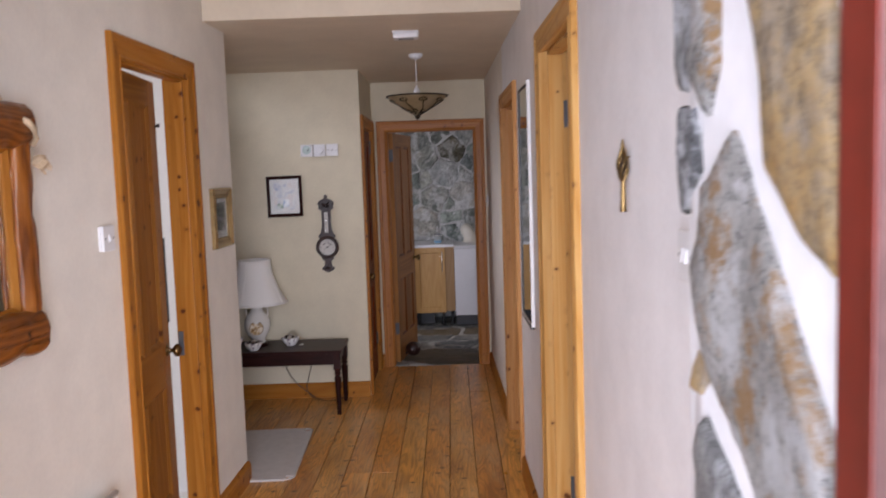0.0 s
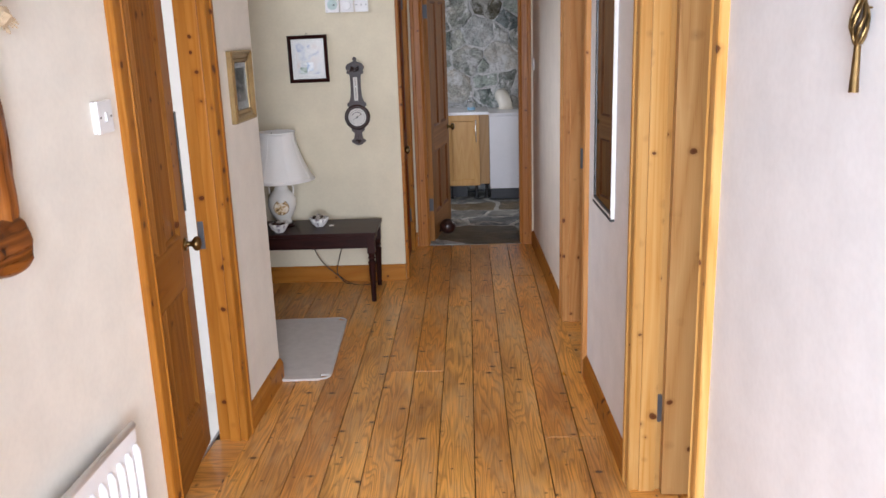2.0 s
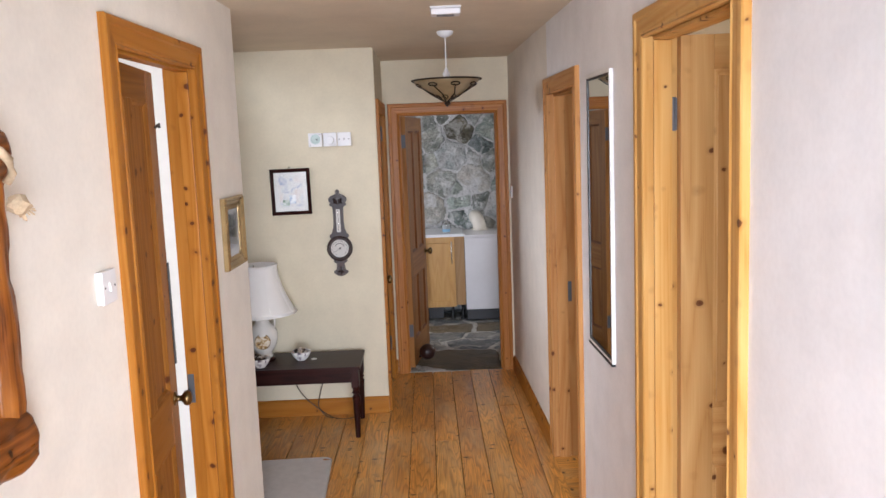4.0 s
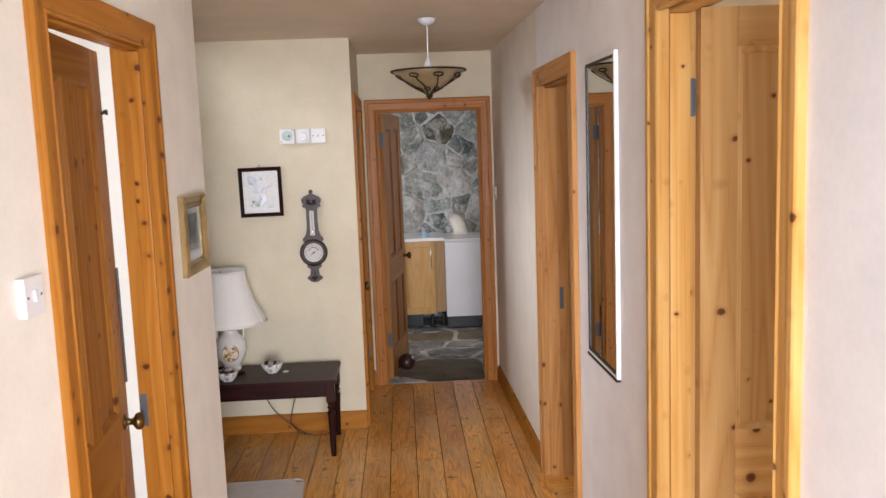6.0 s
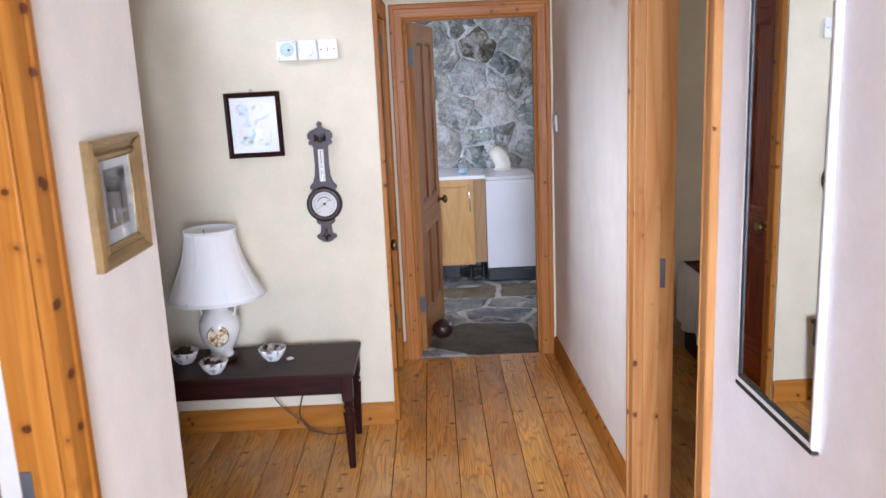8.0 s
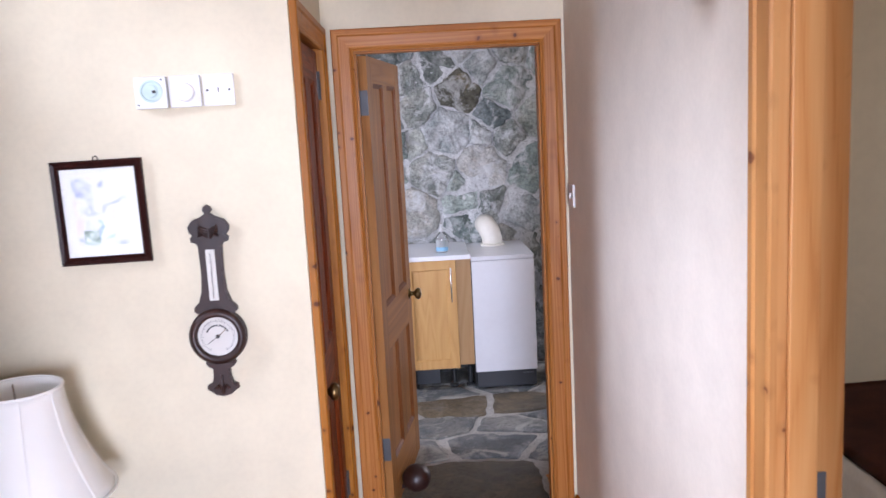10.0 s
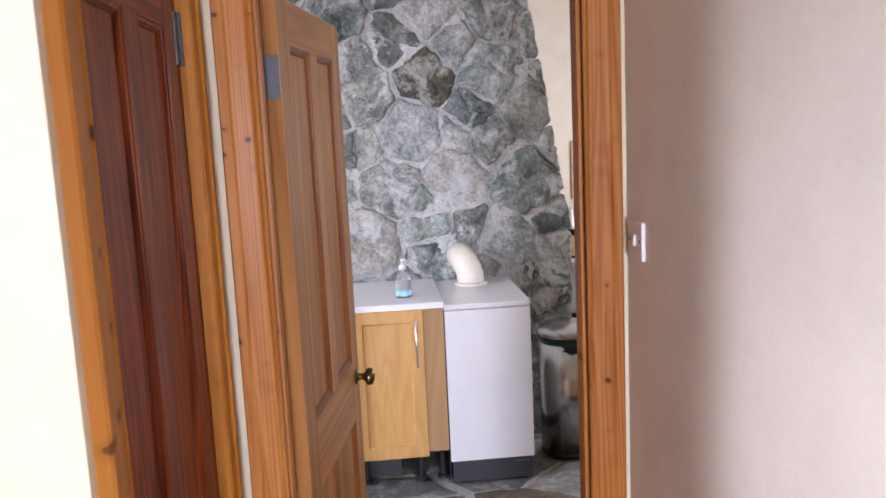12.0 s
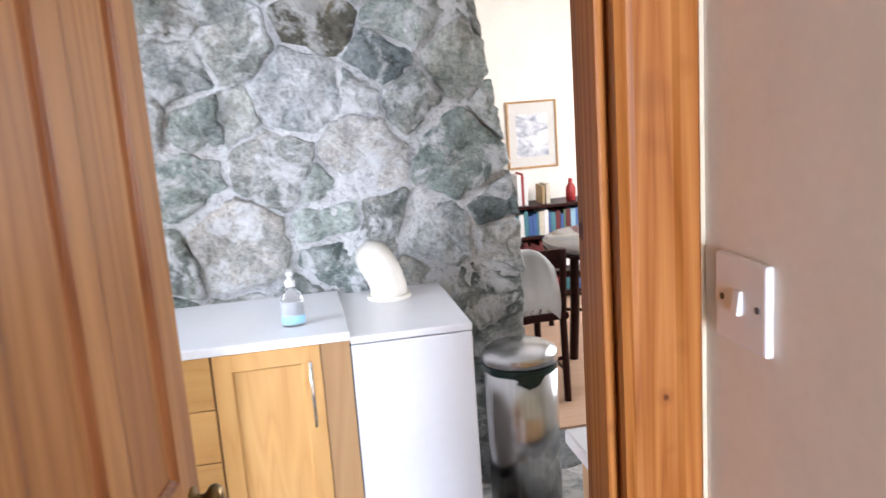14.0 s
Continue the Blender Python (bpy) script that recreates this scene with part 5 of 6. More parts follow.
def table_lamp(m):
    l = thing("table_lamp", m, "porcelain urn table lamp with a flared ivory panelled shade", "lamp")
    body = ((0.0, 0.0), (0.052, 0.0), (0.054, 0.012), (0.048, 0.018), (0.052, 0.035), (0.078, 0.075), (0.090, 0.12), (0.087, 0.16), (0.068, 0.195), (0.046, 0.215), (0.040, 0.235), (0.050, 0.27), (0.046, 0.277), (0.0, 0.277))
    part("plinth", lathe(((0.0, 0.0), (0.066, 0.0), (0.066, 0.014), (0.058, 0.020), (0.0, 0.020)), 30), MAHOG_U, l, "dark turned plinth", True)
    part("urn", moved(lathe(body, 36), pose(0, 0, 0.0205)), PORCELAIN, l, "cream porcelain urn", True)
    for sx in (-1, 1):
        part("handle", tube([(sx * 0.042, 0, 0.275), (sx * 0.066, 0, 0.272), (sx * 0.078, 0, 0.25), (sx * 0.074, 0, 0.215), (sx * 0.068, 0, 0.19)], 0.006, 9), PORCELAIN, l, smooth=True)
    med = part("medallion", lathe(((0.0, 0.010), (0.044, 0.002), (0.046, 0.0), (0.0, 0.0)), 30), FLORAL, l, "floral medallion", m=pose(0.012, -0.0845, 0.135, 86, 0, 8))
    part("medallion_ring", tube([(0.046 * math.cos(i * math.pi / 18), 0.046 * math.sin(i * math.pi / 18), 0.001) for i in range(36)], 0.0022, 7, True), BRASS, med)
    part("stem", tube([(0, 0, 0.297), (0, 0, 0.40)], 0.008, 10), BRASS, l)
    n = 64

    def scal(a, z):
        return 1.0 + 0.012 * abs(math.cos(4 * a)) - 0.008

    prof = []
    for i in range(15):
        k = i / 14
        prof.append((0.110 + 0.104 * (1 - k) ** 1.75, 0.300 + 0.298 * k))
    bm = bmesh.new()
    rings = []
    for r, z in prof + [(r - 0.003, z) for r, z in prof[::-1]]:
        rings.append([bm.verts.new((r * scal(2 * math.pi * i / n, z) * math.cos(2 * math.pi * i / n), r * scal(2 * math.pi * i / n, z) * math.sin(2 * math.pi * i / n), z)) for i in range(n)])
    for a, b in zip(rings, rings[1:] + rings[:1]):
        for i in range(n):
            j = (i + 1) % n
            bm.faces.new((a[i], a[j], b[j], b[i]))
    sh = part("shade", bm, SHADE, l, "flared ivory cloth shade", True)
    for i in range(8):
        a = 2 * math.pi * (i + 0.5) / 8 + 0.08
        part("piping", tube([((r + 0.001) * math.cos(a), (r + 0.001) * math.sin(a), z) for r, z in prof], 0.0022, 6), SHADE, sh)
    for r, z in (prof[0], prof[-1]):
        part("trim_ring", tube([((r + 0.001) * math.cos(i * math.pi / 32), (r + 0.001) * math.sin(i * math.pi / 32), z) for i in range(64)], 0.0045, 7, True), SHADE, sh)
    for a in (0, 2.1, 4.2):
        part("spider_arm", tube([(0, 0, 0.40), (0.108 * math.cos(a), 0.108 * math.sin(a), 0.585)], 0.002, 6), BRASS, l)


table_lamp(pose(-1.172, 5.17, 0.4475))


def bowl_of(m, label, fill, seed):
    b = thing("potpourri_bowl", m, label, "bowl", "bowls on the low table")
    wav = lambda a, z: 1 + 0.05 * math.cos(8 * a) * min(1, max(0, z) / 0.05)
    prof = ((0.0, 0.0), (0.030, 0.0), (0.032, 0.004), (0.046, 0.020), (0.056, 0.042), (0.060, 0.056), (0.057, 0.056), (0.050, 0.038), (0.038, 0.018), (0.0, 0.012))
    part("bowl", lathe(prof, 40, wobble=wav), CROCK, b, smooth=True)
    random.seed(seed)
    for k in range(19):
        a, r = random.uniform(0, 6.28), random.uniform(0, 0.038)
        q = random.uniform(0.010, 0.016)
        bm = lathe([(0.0, -q), *[(q * math.cos(t) * (1 if k % 2 else 0.8), q * 1.1 * math.sin(t)) for t in (-0.9, -0.4, 0.1, 0.6, 1.1)], (0.0, q * 1.1)], 10, wobble=lambda a, z: 1 + 0.15 * math.sin(5 * a + z * 300))
        part("dried_pod", moved(bm, pose(r * math.cos(a), r * math.sin(a), 0.050 + random.uniform(0, 0.016) * (1 - r / 0.05), random.uniform(0, 90), random.uniform(0, 90), 0)), fill[k % len(fill)], b)
    return b


bowl_of(pose(-1.333, 5.145, 0.4475), "patterned crockery bowl of dark dried potpourri", (CONE, CONE, BROWNLEATHER), 2)
bowl_of(pose(-1.165, 5.00, 0.4475, 0, 0, 20), "patterned crockery bowl of brown potpourri", (CONE, SHELL, CONE), 3)
bowl_of(pose(-0.938, 5.135, 0.4475, 0, 0, 9), "patterned crockery bowl of cones and pale pods", (CONE, SHELL, CONE, SHELL), 4)
tag_bm = prism(((0.0, 0.0), (0.026, 0.004), (0.030, 0.012), (0.012, 0.018), (-0.006, 0.012)), 0, 0.001)
solid("paper_tag", tag_bm, CARD, "small white folded paper tag beside a bowl", "paper tag", m=pose(-0.872, 5.118, 0.4478, -60, 0, 0))


def cable(points, label):
    pts = []
    ps = [Vector(p) for p in points]
    for i in range(len(ps) - 1):
        a, b, c, d = ps[max(0, i - 1)], ps[i], ps[i + 1], ps[min(len(ps) - 1, i + 2)]
        for j in range(8):
            t = j / 8
            pts.append(0.5 * ((2 * b) + (c - a) * t + (2 * a - 5 * b + 4 * c - d) * t * t + (3 * b - a - 3 * c + d) * t ** 3))
    pts.append(ps[-1])
    return solid("lamp_cable", tube(pts, 0.003, 7), CABLE, label, "cable", smooth=True)


cable(((-1.12, 5.345, 0.445), (-1.05, 5.352, 0.30), (-0.98, 5.34, 0.16), (-0.86, 5.33, 0.05), (-0.76, 5.30, 0.004), (-0.66, 5.30, 0.004), (-0.60, 5.325, 0.03), (-0.625, 5.36, 0.085), (-0.66, 5.375, 0.10)), "thin brown lamp flex hanging behind the low table")
cable(((-0.80, 5.345, 0.445), (-0.82, 5.352, 0.32), (-0.86, 5.35, 0.18), (-0.88, 5.345, 0.08), (-0.84, 5.33, 0.02), (-0.79, 5.31, 0.0035)), "thin brown flex looped down to the floor")

rug = box(-0.34, 0.34, -0.44, 0.44, 0.0, 0.012)
vert = [e for e in rug.edges if abs(e.verts[0].co.z - e.verts[1].co.z) > 0.005]
bmesh.ops.bevel(rug, geom=vert, offset=0.05, segments=6, affect="EDGES")
rug_ob = thing("rug", pose(-1.035, 4.165, 0.0015, 0, 0, 2.5), "pale grey short-pile rug with rounded corners on the boards", "rug")
part("woven_body", rug, RUG, rug_ob)
edge = []
for sx, sy, a0 in ((1, -1, -90), (1, 1, 0), (-1, 1, 90), (-1, -1, 180)):
    edge += [(sx * 0.290 + 0.048 * math.cos(math.radians(a0 + 15 * k)), sy * 0.390 + 0.048 * math.sin(math.radians(a0 + 15 * k))) for k in range(7)]
part("bound_edge", tube([(x, y, 0.008) for x, y in edge], 0.0055, 7, True), plain("rug_binding", (0.55, 0.51, 0.47), 0.9), rug_ob, "paler bound edge")


def staircase():
    """A steep flight that climbs to the alcove's back wall, with turned balusters on its open side."""
    s = thing("staircase", pose(-1.585, 3.75, 0), "red mahogany staircase with turned balusters and a handrail", "stairs")
    slope, run, rise, base = 0.86, 1.64, 0.33, -0.262

    def line(y, up=0.0):
        return slope * y + base + up

    def string(x):
        out = ((0.02, 0.0), (0.305, 0.0), (run, line(run)), (run, line(run, rise)), (0.02, line(0.02, rise)))
        bm = prism([(y, z) for y, z in out], -0.017, 0.017, bevel=0.003)
        return moved(bm, pose(x, 0, 0, 0, 0, 90))

    part("outer_string", string(0.0), STAIR_Y, s)
    part("inner_string", string(-0.85), STAIR_Y, s)
    n = 7
    for i in range(n):
        y0, z = 0.06 + i * run / n * 0.98, line(0.06 + i * run / n) + 0.26
        part("tread", box(-0.83, -0.019, y0 - 0.02, y0 + run / n + 0.004, z, z + 0.028, 0.005), STAIR_Y, s)
        part("riser", box(-0.83, -0.019, y0 + 0.005, y0 + 0.02, z - slope * run / n + 0.03, z - 0.001), STAIR_U, s)
    part("string_cap", moved(prism(((0.0, 0.0), (run, slope * run), (run, slope * run + 0.022), (0.0, 0.022)), -0.030, 0.030, bevel=0.003), pose(0, 0.0, line(0, rise) + 0.0005, 0, 0, 90)), STAIR_Y, s, "rounded cap on the string")
    for i in range(15):
        y = 1.565 - i * 0.102
        zb = line(y, rise + 0.022)
        h = 0.70
        bm = box(-0.019, 0.019, -0.019, 0.019, -0.02, 0.11, 0.002)
        lathe(((0.0, 0.11), (0.017, 0.1101), (0.013, 0.125), (0.019, 0.135), (0.013, 0.145), (0.019, 0.19), (0.021, 0.21), (0.014, 0.235), (0.020, 0.245), (0.014, 0.255), (0.019, 0.29), (0.015, 0.46), (0.012, 0.50), (0.019, 0.512), (0.012, 0.525), (0.017, 0.54), (0.0, 0.54)), 14, bm=bm)
        box(-0.018, 0.018, -0.018, 0.018, 0.5405, h, 0.002, bm=bm)
        part("baluster", moved(bm, pose(0, y, zb)), STAIR_U, s)
    rail = [(0.0, y, line(y, rise + 0.022) + 0.72) for y in (0.05, run)]
    part("handrail", tube(rail, 0.030, 12), PINE_X, s, "paler polished handrail", True)
    part("half_newel", box(-0.030, 0.036, run - 0.034, run - 0.004, line(run) + 0.30, 1.94, 0.004), STAIR_U, s, "flat red half newel on the wall")
    part("baluster", moved(lathe(((0.0, 0.0), (0.024, 0.0), (0.024, 0.02), (0.016, 0.03), (0.022, 0.045), (0.016, 0.06), (0.019, 0.16), (0.014, 0.34), (0.020, 0.36), (0.0, 0.36)), 14), pose(0.014, run - 0.030, 1.9405)), PINE_U, s, "paler short baluster on the half newel")
    part("newel_post", box(-0.036, 0.036, 0.0, 0.072, 0.0, 1.12, 0.004), STAIR_U, s)
    part("landing", box(-0.83, -0.019, run - 0.10, run - 0.002, line(run, 0.28), line(run, rise), 0.004), STAIR_Y, s)


staircase()

# ---- bedroom ----
def bed():
    b = thing("bed", pose(1.93, 5.05, 0), "double bed with white linen and a brown throw", "bed")
    part("base", box(-0.72, 0.72, -0.98, 1.05, 0.06, 0.30, 0.02), DARKCLOTH, b, "dark bed base")
    part("mattress", box(-0.73, 0.73, -0.99, 1.06, 0.302, 0.55, 0.05), LINEN, b)
    bm = bmesh.new()
    nx, ny = 4, 46
    rows = []
    for j in range(ny + 1):
        y = -1.0 + 2.06 * j / ny
        f = 0.012 * math.sin(j * 1.1) + 0.008 * math.sin(j * 2.7)
        rows.append([bm.verts.new(c) for c in ((-0.70, y, 0.572), (-0.745, y, 0.568), (-0.758 - f * 0.3, y, 0.54), (-0.765 - f, y, 0.40), (-0.77 - 1.6 * f, y, 0.24 + 0.012 * math.sin(j * 0.7)))])
    for a, c in zip(rows, rows[1:]):
        for i in range(nx):
            bm.faces.new((a[i], a[i + 1], c[i + 1], c[i]))
    part("sheet", bm, LINEN, b, "white sheet hanging down the side", True)
    th = bmesh.new()
    g = []
    for j in range(25):
        y = -0.2 + 1.24 * j / 24
        g.append([th.verts.new((x, y, 0.578 + 0.008 * noise.noise((x * 4, y * 4, 0)) + 0.03 * max(0, (x + 0.7) / 1.4))) for x in [-0.735 + 0.06 * i for i in range(25)]])
    for a, c in zip(g, g[1:]):
        for i in range(24):
            th.faces.new((a[i], a[i + 1], c[i + 1], c[i]))
    bmesh.ops.solidify(th, geom=th.faces[:], thickness=0.012)
    part("throw", th, THROW, b, "dark brown throw", True)
    for x in (-0.6, 0.6):
        for y in (-0.85, 0.9):
            part("foot", lathe(((0.0, 0.0), (0.022, 0.0), (0.03, 0.06), (0.0, 0.06)), 12), BLACK, b, m=pose(x, y, 0))


bed()

# ---- kitchen ----
def cabinet_front(parent, x0, x1, z0, z1, y, rails=0.055):
    """A framed cabinet door or drawer front, its face toward -y."""
    d = part("cabinet_door", moved(moulding(x0, x1, z0, z1, ((0.0, 0.0), (0.0, 0.018), (0.002, 0.020), (rails, 0.020), (rails + 0.006, 0.012))), pose(0, 0, 0) @ Matrix.Diagonal((1, -1, 1, 1))), BEECH_U, parent)
    d.data.flip_normals()
    d.matrix_basis = pose(0, y, 0)
    part("door_panel", box(x0 + rails, x1 - rails, -0.012, -0.002, z0 + rails, z1 - rails), BEECH_U, d)
    return d


def bar_handle(parent, x, y, z0, z1):
    h = part("handle", tube([(x, y - 0.032, z0), (x, y - 0.032, z1)], 0.006, 10), CHROME, parent, "long brushed steel bar handle", True)
    for z in (z0 + 0.03, z1 - 0.03):
        part("post", tube([(x, y - 0.032, z), (x, y, z)], 0.0045, 8), CHROME, h)


CF = 8.02
unit = thing("base_cabinet", pose(0, CF, 0), "beech base cabinet with a panelled door on black legs", "cabinet")
part("carcass", box(-0.20, 0.128, 0.003, 0.52, 0.16, 0.838), SIDE_U, unit)
dr = cabinet_front(unit, -0.198, 0.126, 0.155, 0.838, 0.0)
bar_handle(dr, 0.093, -0.020, 0.585, 0.795)
part("filler_panel", box(0.129, 0.222, 0.012, 0.52, 0.165, 0.838, 0.002), SIDE_U, unit, "paler filler panel")
for x in (-0.16, 0.09, 0.19):
    part("leg", lathe(((0.0, 0.0), (0.026, 0.0), (0.026, 0.012), (0.014, 0.02), (0.014, 0.12), (0.028, 0.14), (0.028, 0.159), (0.0, 0.159)), 14), BLACK, unit, m=pose(x, 0.06, 0.02))
drawers = thing("drawer_unit", pose(0, CF, 0), "beech drawer unit with four drawers", "cabinet")
part("carcass", box(-0.70, -0.203, 0.003, 0.52, 0.16, 0.838), SIDE_U, drawers)
for k in range(4):
    z = 0.158 + 0.171 * k
    part("drawer", box(-0.698, -0.205, -0.019, 0.001, z, z + 0.167, 0.002), BEECH_X, drawers)
for x in (-0.62, -0.27):
    part("leg", lathe(((0.0, 0.0), (0.026, 0.0), (0.026, 0.012), (0.014, 0.02), (0.014, 0.12), (0.028, 0.14), (0.028, 0.159), (0.0, 0.159)), 14), BLACK, drawers, m=pose(x, 0.06, 0.02))
far_unit = thing("sink_cabinet", pose(0, CF, 0), "beech cabinet beside the drawers", "cabinet")
part("carcass", box(-1.98, -0.703, 0.003, 0.52, 0.16, 0.838), SIDE_U, far_unit)
cabinet_front(far_unit, -1.30, -0.706, 0.155, 0.838, 0.0)
cabinet_front(far_unit, -1.96, -1.304, 0.155, 0.838, 0.0)
top_run = thing("worktop", pose(0, CF, 0), "white laminate kitchen worktop on beech cabinets", "worktop")
part("slab", box(-1.99, 0.219, -0.018, 0.545, 0.8385, 0.866, 0.002), WORKTOP, top_run)
part("front_edge", box(-1.99, 0.219, -0.023, -0.0185, 0.8385, 0.8655, 0.002), WORKTOP, top_run, "rounded white front edge")
part("end_strip", box(0.2192, 0.2212, -0.021, 0.545, 0.839, 0.8655), PLASTIC, top_run, "thin white end strip")
solid("plinth_board", box(-1.98, 0.0, CF + 0.12, CF + 0.135, 0.021, 0.158), CHARCOAL, "dark kitchen plinth board set back", "plinth")

boiler = thing("boiler", pose(0.415, 8.005, 0.02), "white enamelled floor-standing boiler with a dark plinth", "boiler")
part("casing", box(-0.19, 0.19, 0.004, 0.575, 0.10, 0.805, 0.004), ENAMEL, boiler)
part("front_panel", box(-0.192, 0.192, -0.012, 0.0035, 0.102, 0.802, 0.004), ENAMEL, boiler)
part("lid", box(-0.193, 0.193, -0.013, 0.58, 0.8055, 0.83, 0.004), ENAMEL, boiler)
part("plinth", box(-0.185, 0.185, -0.004, 0.55, 0.0, 0.0995, 0.003), CHARCOAL, boiler, "charcoal grey plinth")
part("badge", box(0.10, 0.17, -0.0065, -0.0045, 0.078, 0.086), STEEL, boiler, "small silver bar badge")
part("side_strip", box(-0.1955, -0.1925, -0.008, 0.30, 0.0, 0.80), BLACK, boiler, "black edge strip")
flue = thing("flue_pipe", pose(0.40, 8.44, 0.8505), "cream painted flue elbow rising from the boiler into the stone", "flue")
part("elbow", tube([(0, 0, 0), (-0.002, 0, 0.045), (-0.008, 0.003, 0.072), (-0.018, 0.014, 0.096), (-0.027, 0.038, 0.113), (-0.032, 0.075, 0.121), (-0.036, 0.20, 0.123)], 0.068, 24), FLUE, flue, smooth=True)
part("collar", lathe(((0.070, 0.0), (0.080, 0.0), (0.080, 0.012), (0.071, 0.014)), 28), FLUE, flue)

soap = thing("soap_dispenser", pose(0.055, 8.15, 0.8665), "clear pump bottle of blue hand soap on the worktop", "soap bottle")
part("bottle", lathe(((0.0, 0.0), (0.034, 0.0), (0.037, 0.006), (0.037, 0.085), (0.033, 0.105), (0.016, 0.120), (0.014, 0.130), (0.0, 0.130)), 24, 0.65), clear_glass("clear_bottle_plastic", 0.05), soap, "clear bottle", True)
part("liquid", lathe(((0.0, 0.003), (0.033, 0.003), (0.035, 0.008), (0.035, 0.080), (0.0, 0.080)), 24, 0.62), plain("clear_soap", (0.80, 0.84, 0.88), 0.2), soap, "pale liquid")
part("label", lathe(((0.0375, 0.010), (0.0376, 0.034)), 24, 0.655), plain("blue_label", (0.30, 0.58, 0.82), 0.5), soap, "blue label")
part("pump_collar", lathe(((0.0, 0.128), (0.016, 0.128), (0.016, 0.146), (0.006, 0.150), (0.005, 0.172), (0.0, 0.172)), 16), PLASTIC, soap, smooth=True)
part("nozzle", box(-0.010, 0.010, -0.048, 0.012, 0.172, 0.184, 0.004), PLASTIC, soap)

tin = thing("pedal_bin", pose(0.835, 8.285, 0.02), "brushed steel pedal bin with a dark bin bag showing", "bin")
part("body", lathe(((0.0, 0.0), (0.128, 0.0), (0.128, 0.02), (0.132, 0.021), (0.132, 0.575), (0.0, 0.575)), 44), BRUSHED, tin, smooth=True)
bag = lathe(((0.1325, 0.555), (0.136, 0.562), (0.136, 0.580), (0.120, 0.584)), 44, wobble=lambda a, z: 1 + 0.006 * math.sin(9 * a))
tri = prism(((-0.06, 0.562), (0.055, 0.568), (0.03, 0.53), (-0.005, 0.52)), -0.1375, -0.134)
part("bin_bag", join(bag, tri), BAG, tin, "dark green bin bag")
part("lid", lathe(((0.134, 0.584), (0.137, 0.590), (0.137, 0.612), (0.132, 0.622), (0.105, 0.640), (0.06, 0.652), (0.0, 0.655)), 44), BRUSHED, tin, "domed steel lid", True)
part("base_ring", lathe(((0.0, -0.0), (0.133, 0.0), (0.134, 0.012), (0.129, 0.0195), (0.0, 0.0195)), 44), BLACK, tin)
part("hinge_block", box(-0.03, 0.03, 0.128, 0.150, 0.55, 0.61, 0.004), BLACK, tin)

right_unit = thing("end_cabinet", pose(0, 0, 0), "beech end cabinet of the second kitchen run", "cabinet")
part("carcass", box(0.63, 2.0, KY + 0.003, 7.06, 0.16, 0.838), SIDE_U, right_unit)
part("plinth", box(0.68, 2.0, KY + 0.003, 7.0, 0.021, 0.159), CHARCOAL, right_unit)
end_top = thing("worktop", pose(0, 0, 0), "white laminate worktop end beside the kitchen door", "worktop")
part("slab", box(0.607, 2.0, KY + 0.003, 7.082, 0.8385, 0.866, 0.002), WORKTOP, end_top)
part("end_edge", box(0.602, 0.6065, KY + 0.003, 7.082, 0.8385, 0.8655, 0.002), WORKTOP, end_top, "rounded white end edge")
part("front_edge", box(0.607, 2.0, 7.0825, 7.087, 0.8385, 0.8655, 0.002), WORKTOP, end_top)

stop = thing("door_stop_weight", pose(-0.165, 6.61, 0.02), "dark brown leather ball doorstop against the kitchen door", "doorstop")
part("ball", lathe([(0.0, 0.0), *[(0.066 * math.cos(t), 0.062 + 0.062 * math.sin(t)) for t in [math.radians(-75 + 15 * k) for k in range(11)]], (0.0, 0.124)], 24, wobble=lambda a, z: 1 + 0.02 * math.sin(6 * a)), BROWNLEATHER, stop, smooth=True)
part("tail", tube([(-0.05, 0.0, 0.03), (-0.085, 0.0, 0.016), (-0.12, 0.01, 0.01)], lambda k: 0.012 * (1 - 0.6 * k), 8), BROWNLEATHER, stop)


# ---- dining room ----
dt = thing("round_table", pose(1.80, 9.60, 0.012), "round dark dining table with a shiny grey top", "table")
part("tabletop", lathe(((0.0, 0.70), (0.42, 0.70), (0.44, 0.71), (0.44, 0.728), (0.43, 0.736), (0.0, 0.736)), 48), plain("grey_tabletop", (0.20, 0.18, 0.17), 0.15, wear=0.08), dt, "shiny grey round top", True)
part("edge_band", lathe(((0.425, 0.685), (0.436, 0.685), (0.438, 0.6995), (0.425, 0.6995)), 48), MAHOG_X, dt)
for k in range(4):
    a = math.radians(45 + 90 * k)
    part("leg", tube([(0.30 * math.cos(a), 0.30 * math.sin(a), 0.699), (0.31 * math.cos(a), 0.31 * math.sin(a), 0.30), (0.33 * math.cos(a), 0.33 * math.sin(a), 0.0)], 0.026, 12), MAHOG_U, dt)


